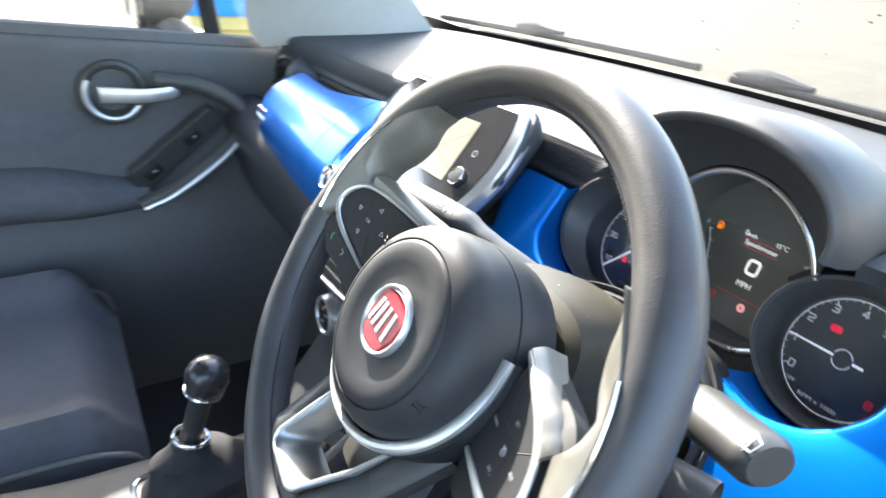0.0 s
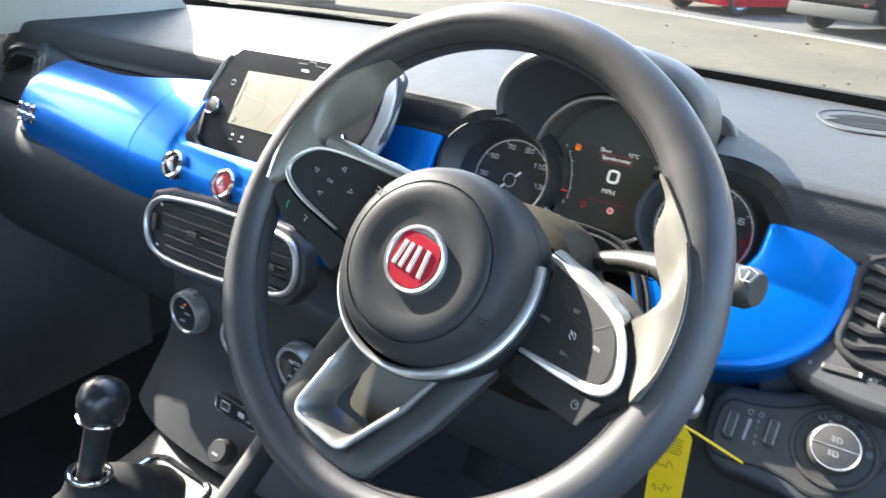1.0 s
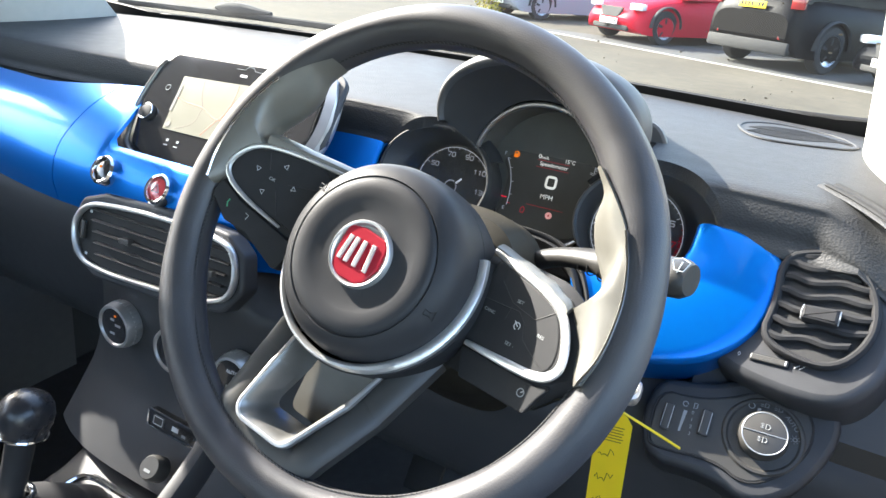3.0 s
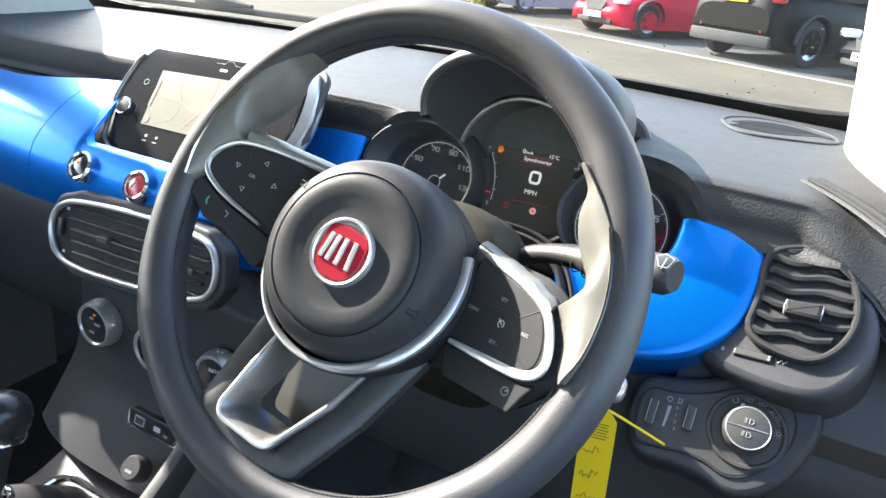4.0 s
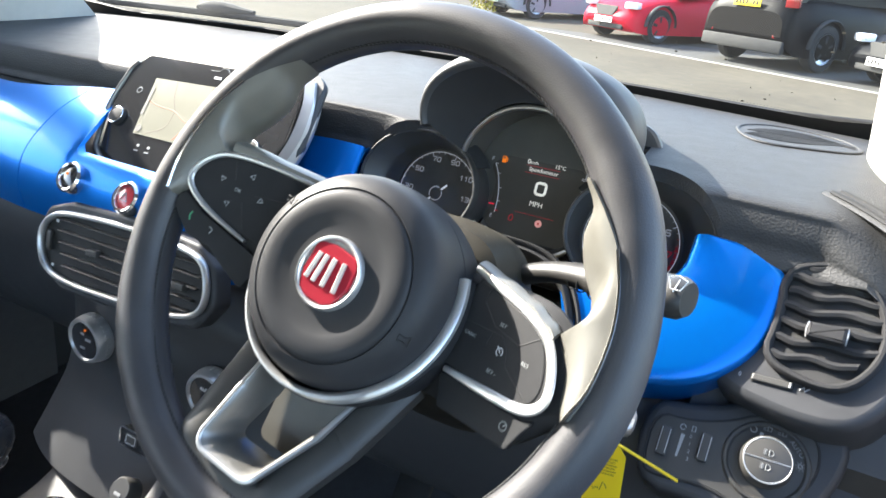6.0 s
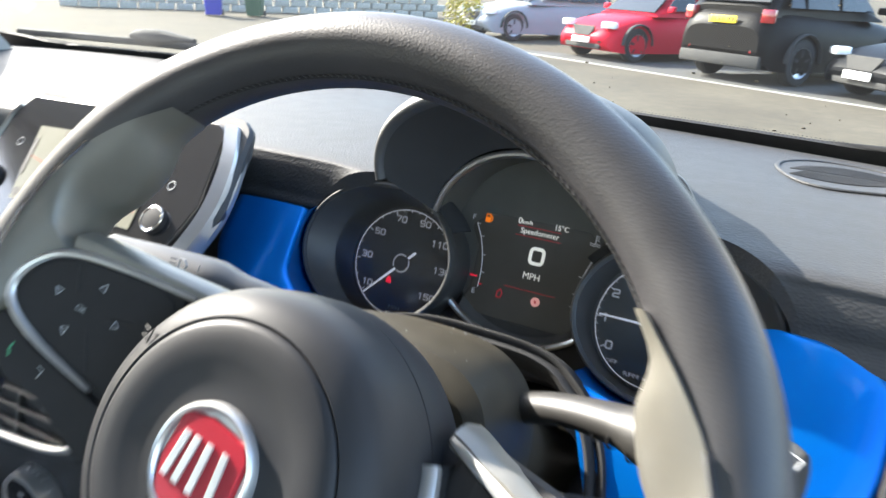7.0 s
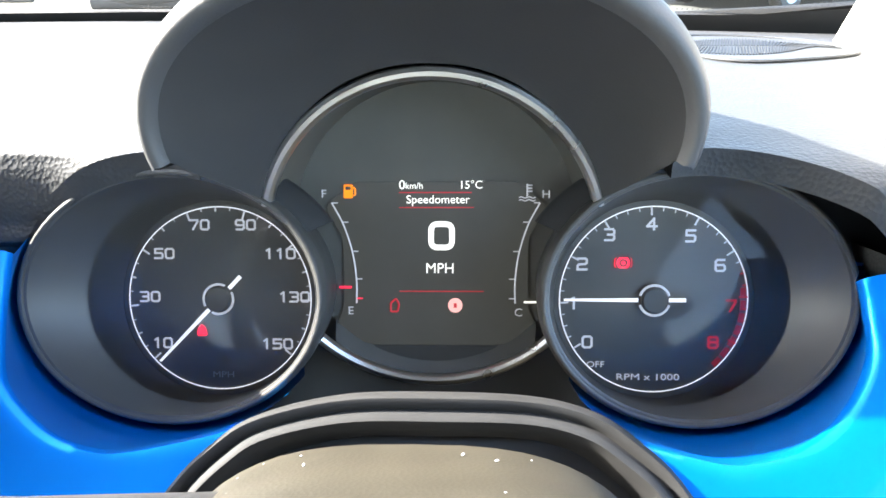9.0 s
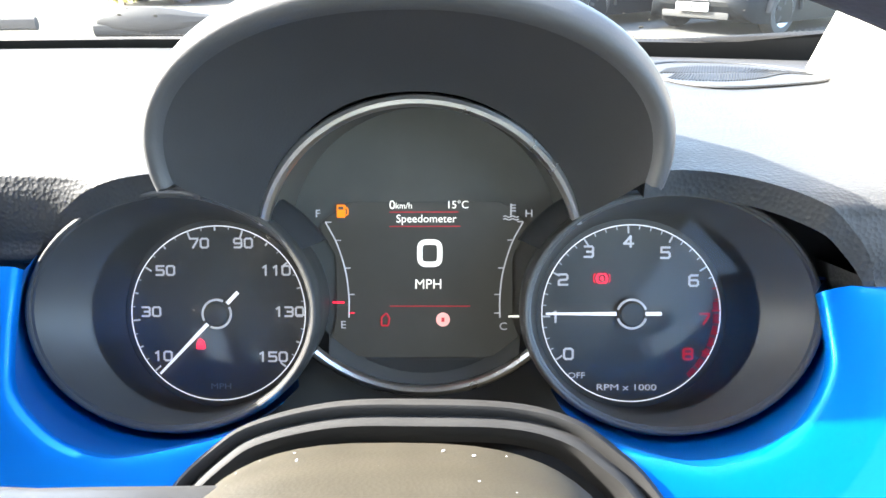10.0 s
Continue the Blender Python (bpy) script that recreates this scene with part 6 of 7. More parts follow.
# ---- pedals ----
for nm, x, w, lab in (("brake_pedal", -0.03, 0.06, "black rubber brake pedal on a steel arm"), ("clutch_pedal", -0.14, 0.055, "black rubber clutch pedal on a steel arm"), ("accelerator_pedal", 0.09, 0.045, "black hanging rubber accelerator pedal")):
    pd = thing(nm, lab, "pedal", (x, 0.12, 0.45), "pedals")
    part("pad", box(w, 0.012, 0.055 if nm != "accelerator_pedal" else 0.12, (0, 0, 0), 0.004), RUBBER, pd, "ribbed rubber pad", m=pose(x, 0.06, 0.52, -35))
    part("arm", sweep(spline([(x, 0.07, 0.53), (x, 0.14, 0.60), (x + 0.01, 0.15, 0.75)], 10), 0.010, 0.006, seg=8), STEEL, pd, "steel arm")
shaftc = thing("column_joint", "dull grey steering shaft joint under the column", "steering shaft", (-0.03, -0.02, 0.8))
part("yoke", box(0.055, 0.05, 0.085, (0, 0, 0), 0.008), GREY, shaftc, "grey yoke", m=pose(-0.035, -0.03, 0.84, -30, 0, 10))
part("sleeve", box(0.045, 0.045, 0.08, (0, 0, 0), 0.006), GREY, shaftc, "grey sleeve", m=pose(-0.030, 0.0, 0.765, -30, 0, 10))
part("rod", sweep([(-0.035, -0.05, 0.89), (-0.03, 0.10, 0.62)], 0.012, 0.012, seg=12), STEEL, shaftc, "steel rod")

# ---- passenger seat ----
seat = thing("passenger_seat", "dark grey fabric passenger seat with stitched piping", "seat", (-0.75, -0.75, 0.35))
rows = []
for i in range(25):
    t = i / 24
    y = lerp(-0.44, -1.0, t)
    top = 0.655 + 0.012 * math.sin(t * math.pi) - 0.03 * t
    nose = 0.075 * (1 - ease(0.0, 0.16, t)) ** 2
    row = []
    for k in range(19):
        u = 2 * k / 18 - 1
        bol = 0.035 * ease(0.55, 0.9, abs(u)) - 0.075 * ease(0.88, 1.0, abs(u))
        row.append((-0.755 + 0.255 * u * (1 - 0.16 * (1 - ease(0.0, 0.20, t)) ** 2), y, top + bol - nose * (1 + 0.4 * u * u)))
    rows.append([(row[0][0], y, 0.47)] + row + [(row[-1][0], y, 0.47)])
part("cushion", grid(rows, closed_v=True, caps=True), FABRIC, seat, "dark grey fabric cushion", crease=70)
for s in (-1, 1):
    part("piping", sweep(spline([(-0.755 + s * 0.2555, -0.441, 0.565), (-0.755 + s * 0.253, -0.47, 0.617), (-0.755 + s * 0.253, -0.6, 0.633), (-0.755 + s * 0.253, -0.99, 0.612)], 24), 0.0042, 0.0042, seg=8), GREY, seat, "pale grey piping")
part("side_cover", box(0.03, 0.52, 0.14, (-0.482, -0.72, 0.44), 0.012), PLASTIC, seat, "black plastic side cover")
part("base", box(0.42, 0.48, 0.14, (-0.755, -0.72, 0.37), 0.02), PLASTIC, seat, "black seat base")
rows = []
for i in range(14):
    t = i / 13
    z, y = lerp(0.60, 1.20, t), lerp(-0.96, -1.17, t)
    w = 0.25 - 0.05 * t * t
    rows.append([(-0.755 + w * math.cos(a), y - 0.05 + 0.07 * math.copysign(abs(math.sin(a)) ** 0.6, math.sin(a)), z) for a in [2 * math.pi * k / 28 for k in range(28)]])
part("backrest", grid(rows, closed_v=True, caps=True), FABRIC, seat, "dark grey fabric backrest")

# ---- passenger door ----
door = thing("door_1", "black passenger door with silver handle and padded armrest", "car door", (-1.1, -0.4, 0.3), kind="structure")
DX = -1.085
rows = []
for i in range(40):
    y = lerp(0.12, -0.95, i / 39)
    sill = 1.040 + 0.105 * max(0, -y) + 0.02 * min(0, -y)
    rows.append(spline([(DX - 0.02, y, sill + 0.005), (DX + 0.004, y, sill), (DX + 0.012, y, sill - 0.02), (DX + 0.006, y, sill - 0.085), (DX - 0.004, y, 0.90), (DX + 0.0, y, 0.76), (DX + 0.02, y, 0.66), (DX + 0.02, y, 0.50), (DX, y, 0.32)], 36))
part("panel", thick(rows, (-0.04, 0, 0)), DOOR, door, "black grained door panel")
# lit sill strip where the glass meets the panel
rows = []
for k in range(31):
    y = lerp(0.11, -0.95, k / 30)
    z = 1.046 + 0.105 * max(0, 0.0 - y) + 0.02 * min(0, -y)
    rows.append([(DX - 0.034, y, z - 0.010), (DX - 0.030, y, z - 0.002), (DX - 0.006, y, z + 0.0105), (DX + 0.003, y, z + 0.0120), (DX + 0.008, y, z + 0.008), (DX + 0.010, y, z - 0.006)])
part("sill_trim", thick(rows, (0, 0, -0.003)), DOOR, door, "grey window sill trim")
# padded insert and armrest
ins = fillet([(-0.30, 0.985), (-0.95, 1.035), (-0.95, 0.90), (-0.48, 0.885), (-0.40, 0.93)], 0.03)
part("insert", slab([(-p[0], p[1]) for p in ins], 0.0, 0.012, 0.008, 3), FABRIC, door, "dark fabric door insert", m=plane_pose((DX + 0.0, 0, 0), (0, -1, 0), (0, 0, 1)))
rows = []
for i in range(30):
    t = i / 29
    y = lerp(-0.34, -0.95, t)
    zc = lerp(0.775, 0.80, ease(0, 0.4, t))
    w = 0.075 * ease(-0.25, 0.25, t)
    rows.append([(DX - 0.01 + w * max(0, math.cos(a)) + 0.01, y, zc + (0.055 if math.sin(a) > 0 else 0.045) * math.sin(a) * (0.6 + 0.4 * ease(0, 0.3, t))) for a in [math.pi * (0.5 - k / 16) for k in range(17)]])
part("armrest", thick(rows, (-0.03, 0, 0)), FABRIC, door, "padded dark grey armrest")
# round handle cup with silver lever
HM = plane_pose((DX + 0.014, -0.372, 0.980), (0, 1, -0.06), (0, 0, 1))
cup = part("handle_cup", lathe([(0, -0.020), (0.030, -0.020), (0.042, -0.006), (0.046, 0.006), (0.052, 0.009), (0.058, 0.006), (0.061, -0.002)], 48), SMOOTH, door, "round black handle cup", m=HM)
part("cup_trim", sweep([(*p, 0.0075) for p in circle(0.0475, 40, (0, 0), radians(150), radians(330))], 0.005, 0.004, seg=8), SATIN, cup, "silver lower edge of the cup", m=HM)
part("handle", sweep(spline([(-0.022, -0.002, 0.006), (0.01, -0.001, 0.020), (0.05, -0.002, 0.024), (0.092, 0.002, 0.022), (0.108, 0.006, 0.016)], 24), [0.016 - 0.005 * k / 23 for k in range(24)], 0.005, seg=12, power=3), SATIN, door, "satin silver door handle", m=HM)
# pull handle with window switches
pull = [(DX + 0.02, -0.30, 1.000), (DX + 0.035, -0.22, 0.985), (DX + 0.055, -0.155, 0.945), (DX + 0.065, -0.150, 0.905), (DX + 0.075, -0.21, 0.855), (DX + 0.078, -0.30, 0.800), (DX + 0.07, -0.36, 0.775)]
part("pull", sweep(spline(pull, 40), 0.014, 0.016, seg=14), SMOOTH, door, "smooth black door pull")
part("pull_trim", sweep([p + Vector((0.014, 0.004, -0.004)) for p in spline(pull[3:], 30)], 0.004, 0.005, seg=8), SATIN, door, "silver edge on the pull")
PM = plane_pose((DX + 0.028, -0.285, 0.862), (0, 0.80, 0.60), (0.25, -0.55, 0.8))
part("switch_plate", slab(fillet([(-0.105, -0.028), (0.115, -0.024), (0.110, 0.022), (-0.09, 0.026)], 0.012), -0.02, 0.006, 0.003), SMOOTH, door, "black switch plate", m=PM)
for x in (-0.055, 0.045):
    sw = part("window_switch", slab(fillet([(x - 0.017, -0.012), (x + 0.017, -0.012), (x + 0.017, 0.012), (x - 0.017, 0.012)], 0.004), 0.004, 0.0115, 0.003), GLOSS, door, "window switch", m=PM)
    part("switch_symbol", box(0.007, 0.003, 0.0004, (x + 0.004, 0.0, 0.0117)), SILK, sw, smooth=False, m=PM)
# door glass and frame
gl = part("glass", grid([[(DX - 0.035, y, 1.03 + 0.075 * (0.12 - y)) for y in (0.06, -0.45, -0.95)], [(DX + 0.03, y, 1.42) for y in (-0.30, -0.6, -0.95)]]), GLASS, door, "clear window glass", face=(1, 0, 0))
gl.visible_shadow = False
part("frame_post", sweep([(DX - 0.02, -0.172, 1.04), (DX - 0.012, -0.187, 1.16), (DX + 0.03, -0.24, 1.36)], 0.022, 0.012, seg=8), RUBBER, door, "black quarter-light post")
part("window_frame", sweep(spline([(DX - 0.02, 0.16, 1.03), (DX + 0.0, -0.02, 1.20), (DX + 0.05, -0.30, 1.43), (DX + 0.06, -0.95, 1.50)], 24), 0.022, 0.018, seg=10), RUBBER, door, "black window frame")

# plain closed door added unseen behind the camera, blocking light from the driver's side
door2 = thing("unseen_door_2", "plain dark grey closed driver door, added unseen to block side light", "car door", (0.40, -0.4, 0.3), kind="structure")
part("panel", thick([[(0.405 + dx, lerp(0.10, -1.02, i / 12), z) for dx, z in ((0.02, 1.045), (0.0, 1.02), (0.0, 0.80), (-0.01, 0.60), (0.0, 0.32))] for i in range(13)], (0.04, 0, 0)), DOOR, door2, "dark grey grained door panel")

mirror = thing("door_mirror", "dark passenger door mirror with chrome-edged housing", "door mirror", (-1.255, -0.285, 1.08))
rows = []
for i, (d, f) in enumerate(((0.0, 0.86), (0.012, 1.0), (0.04, 1.0), (0.08, 0.8), (0.11, 0.45), (0.12, 0.1))):
    rows.append([(-1.255 + 0.105 * f * math.copysign(abs(math.cos(a)) ** 0.7, math.cos(a)), -0.295 + d, 1.135 + 0.068 * f * math.copysign(abs(math.sin(a)) ** 0.7, math.sin(a))) for a in [2 * math.pi * k / 32 for k in range(32)]])
part("housing", grid(rows, closed_v=True, caps=True), SMOOTH, mirror, "dark mirror housing")
part("mirror_glass", slab(fillet([(-0.085, -0.052), (0.085, -0.052), (0.085, 0.052), (-0.085, 0.052)], 0.025), 0, 0.003), material("mirror_silver", (0.85, 0.87, 0.88), 0.02, metal=1.0, vary=0.01), mirror, "mirror glass", m=plane_pose((-1.255, -0.2945, 1.135), (1, 0, 0), (0, 0, 1)))
part("rim", sweep([(*p, 0.002) for p in fillet([(-0.093, -0.060), (0.093, -0.060), (0.093, 0.060), (-0.093, 0.060)], 0.03)], 0.005, 0.006, closed=True, seg=8), GLOSS, mirror, "glossy rim", m=plane_pose((-1.255, -0.2945, 1.135), (1, 0, 0), (0, 0, 1)))
part("foot", sweep([(-1.19, -0.255, 1.085), (-1.10, -0.20, 1.06)], 0.025, 0.02, seg=10), SMOOTH, mirror, "black mirror foot")

# ---- body shell ----
CX = -0.345
shell = thing("car_shell", "car body shell with pale pillar trim and headliner", "car body", (CX, -0.6, 0.2), kind="structure")
part("floor", box(1.52, 2.9, 0.04, (CX, -0.75, 0.30), 0.0), CARPET, shell, "black carpet floor")
part("bulkhead", box(1.50, 0.04, 0.70, (CX, 0.50, 0.62)), CARPET, shell, "black carpeted bulkhead")
# hidden panel added so that no light leaks in over the bulkhead
part("scuttle", thick([[(CX + 0.72 * u, y - 0.05 * u * u, z) for u in (-1, -0.5, 0, 0.5, 1)] for y, z in ((0.345, 1.050), (0.42, 1.01), (0.53, 0.95))], (0, 0, -0.02)), RUBBER, shell, "black scuttle added unseen below the windscreen to stop light")
rows = []
for i in range(20):
    t = i / 19
    y = lerp(-0.20, -2.1, t)
    z = 1.53 + 0.04 * math.sin(t * math.pi)
    rows.append([(CX + 0.70 * u, y + 0.05 * (abs(u) ** 2) * (1 - t) * -1, z - 0.09 * abs(u) ** 4) for u in [k / 8 - 1 for k in range(17)]])
part("roof", thick(rows, (0, 0, 0.03)), LINING, shell, "pale grey headliner")
for s in (-1, 1):
    part("roof_rail", thick([[(CX + s * 0.70, lerp(-0.18, -2.1, k / 12), z) for z in (1.38, 1.42, 1.47)] for k in range(13)], (0.03 * s, 0, 0)), LINING, shell, "pale grey roof side rail")
part("sill_left", box(0.06, 2.9, 0.75, (-1.14, -0.75 - 0.2, 0.66)), PLASTIC, shell, "passenger side body")
part("rear_wall", box(1.5, 0.05, 0.75, (CX, -2.15, 0.68)), CARPET, shell, "rear wall")
for x, lab in ((-1.06, "passenger"), (0.38, "driver")):
    s = -1 if x < 0 else 1
    part("rear_pillar", sweep([(x + 0.02 * s, -1.05, 1.02), (x - 0.04 * s, -1.12, 1.50)], 0.05, 0.03, seg=10), LINING, shell, "pale grey door pillar trim")
    part("tail_pillar", sweep([(x, -2.1, 1.0), (x - 0.04 * s, -2.0, 1.50)], 0.08, 0.04, seg=10), LINING, shell, "pale grey rear pillar trim")

# windscreen pillars: broad pale trim from the dashboard to the roof
for s, x0 in ((-1, -0.965), (1, 0.288)):
    base, top = Vector((x0, 0.25, 1.070)), Vector((x0 - s * 0.078, -0.25, 1.50))
    rows = []
    for i in range(16):
        t = i / 15
        a = base.lerp(top, t) + Vector((0, 0.02, 0.02)) * math.sin(t * math.pi)
        flare = 1 - ease(0.0, 0.55, t)
        wide = 1.7 if s < 0 else 1.0
        mid = a + Vector((s * 0.002, -0.055 * wide - 0.09 * flare, -0.01 + 0.012 * flare))
        b = a + Vector((s * (0.035 + 0.03 * flare), -0.09 * wide - 0.20 * flare, -0.015))
        rows.append([tuple(p) for p in spline([a, a.lerp(mid, 0.5) + Vector((-s * 0.006, 0, 0.0)), mid, mid.lerp(b, 0.5) + Vector((-s * 0.006, -0.004, 0.0)), b], 14)])
    part("windscreen_pillar", thick(rows, (s * 0.025, 0.01, 0.0)), LINING, shell, "pale grey windscreen pillar trim")

windscreen = thing("windscreen", "large sloping windscreen with specks of dirt", "windscreen", (CX, 0.3, 1.06), kind="structure")


def screen_pt(u, v):
    """Point of the glass: u from -1 to 1 across, v from 0 at the foot to 1 at the roof."""
    x = CX + u * lerp(0.72, 0.56, v)
    bow = 0.085 * (1 - u * u)
    return Vector((x, lerp(0.285 + bow, -0.24 + 0.06 * (1 - u * u), v), lerp(1.078, 1.525, v) + 0.02 * math.sin(v * math.pi)))


rows = [[screen_pt(u / 12 - 1, v / 10) for u in range(25)] for v in range(11)]
part("pane", grid(rows), SCREEN, windscreen, "clear slightly dusty glass", face=(0, -1, -1)).visible_shadow = False
rows = [[screen_pt(u / 24 - 1, v + max(0, v) * 1.2 * ease(0.80, 0.97, abs(u / 24 - 1))) + Vector((0, -0.003, -0.001)) for u in range(49)] for v in (-0.03, -0.012, 0.008, 0.022)]
part("lower_band", thick(rows, (0, 0.004, 0.002)), RUBBER, windscreen, "black ceramic band along the foot of the glass")
random.seed(11)
bm = bmesh.new()
for k in range(70):
    u, v = random.uniform(0.05, 0.95), random.uniform(0.03, 0.30) ** 1.0
    p = screen_pt(u, v) + Vector((0, -0.0015, -0.001))
    r = random.choice((0.0006, 0.0008, 0.0010, 0.0016))
    bmesh.ops.create_icosphere(bm, subdivisions=1, radius=r, matrix=Matrix.Translation(p) @ pose(0, 0, 0, 45, 0, 0) @ Matrix.Diagonal((1.4, 0.3, 1, 1)))
tagged(part("dirt_specks", bm, material("dried_dirt", (0.10, 0.09, 0.07), 0.9), windscreen, "dried dirt specks"), kind="stuff")
bm = bmesh.new()
for k in range(150):                                     # dotted upper edge of the band
    for j in range(2):
        u = lerp(0.10, 0.93, (k + 0.5 * j) / 150)
        v = 0.022 * (1 + 1.2 * ease(0.80, 0.97, u)) + 0.0035 + 0.0055 * j
        bmesh.ops.create_circle(bm, cap_ends=True, segments=6, radius=0.0010 - 0.0003 * j, matrix=Matrix.Translation(screen_pt(u, v) + Vector((0, -0.0022, -0.0008))) @ pose(0, 0, 0, 44, 0, 0))
tagged(part("band_dots", bm, RUBBER, windscreen, "black dots along the ceramic band", smooth=False), kind="stuff")
# wipers on the outside of the glass: thin blades low down, each with a humped joint where its arm ends
def make_wiper(u0, u1, uj, v):
    w = thing("wiper", "black windscreen wiper at rest along the foot of the glass", "wiper", (CX + 0.7 * uj, 0.40, 1.08), "wipers")
    line_ = [screen_pt(lerp(u0, u1, k / 23), v) + Vector((0, 0.016, 0.006)) for k in range(24)]
    part("blade", sweep(line_, 0.004, 0.006, seg=8), COLLAR, w, "black wiper blade")
    j = [screen_pt(uj + 0.085 * (k / 8 - 0.5) * 2, v) + Vector((0, 0.020, 0.014)) for k in range(9)]
    part("joint", sweep(j, [0.005, 0.009, 0.011, 0.012, 0.012, 0.011, 0.009, 0.007, 0.005], [0.004, 0.011, 0.013, 0.0135, 0.013, 0.011, 0.008, 0.006, 0.004], seg=10), COLLAR, w, "black wiper joint")
    return w


make_wiper(-0.95, -0.05, -0.56, 0.035)
make_wiper(0.02, 0.36, 0.11, 0.02)

# ---- outdoors ----
def ground_material():
    m = material("sunlit_pale_asphalt", (0.078, 0.069, 0.053), 0.9, specular=0.08, bump=0.5, bump_scale=60, vary=0.22, scale=6, distance=0.006)
    return m


def fall(_x, y):
    """Height of the yard, which falls gently ahead of the car and is level further off."""
    return -0.015 * max(-6, min(16, y))


def sheet(corners, lift, n=24):
    """Thin layer that follows the yard, between four corners."""
    a, b, c, d = (Vector(p) for p in corners)
    rows = []
    for i in range(n + 1):
        row = []
        for j in range(n + 1):
            p = a.lerp(b, i / n).lerp(d.lerp(c, i / n), j / n)
            row.append((p.x, p.y, fall(p.x, p.y) + lift))
        rows.append(row)
    return thick(rows, (0, 0, -0.02))


xs, ys = (-600, -60, -30, -14, -8, -3, 0, 4, 8, 30, 600), (-600, -60, -6, -2, 0, 4, 8, 14, 30, 80, 900)
tagged(part("ground", grid([[(x, y, fall(x, y)) for x in xs] for y in ys]), ground_material(), smooth=False), "pale sunlit asphalt yard falling gently away", "ground", kind="structure")
tagged(part("parking_area", sheet([(-14, 18.2), (8, 7.2), (9, 34), (-14, 34)], 0.004), material("dark_asphalt", (0.045, 0.044, 0.04), 0.9, bump=0.5, bump_scale=70, vary=0.25, scale=5, distance=0.006), smooth=False), "darker grey asphalt parking area", "parking area", kind="structure")
tagged(part("painted_line", sheet([(-14, 17.98), (8, 6.98), (8, 7.12), (-14, 18.12)], 0.009), material("white_road_paint", (0.25, 0.24, 0.21), 0.7, vary=0.15, scale=8), smooth=False), "white painted line on the asphalt", "road marking", kind="structure")

TYRE = material("tyre_rubber", (0.02, 0.02, 0.02), 0.8)
ALLOY = material("alloy", (0.55, 0.55, 0.56), 0.3, metal=1.0)
CARGLASS = material("car_window", (0.02, 0.025, 0.03), 0.12, specular=0.3)
LAMP = material("headlamp", (0.75, 0.77, 0.8), 0.1, coat=1.0)
TAIL = material("tail_lamp", (0.25, 0.01, 0.012), 0.15, coat=1.0)
PLATEW = material("white_plate", (0.75, 0.75, 0.72), 0.5)
PLATEY = material("yellow_plate", (0.8, 0.55, 0.02), 0.5)


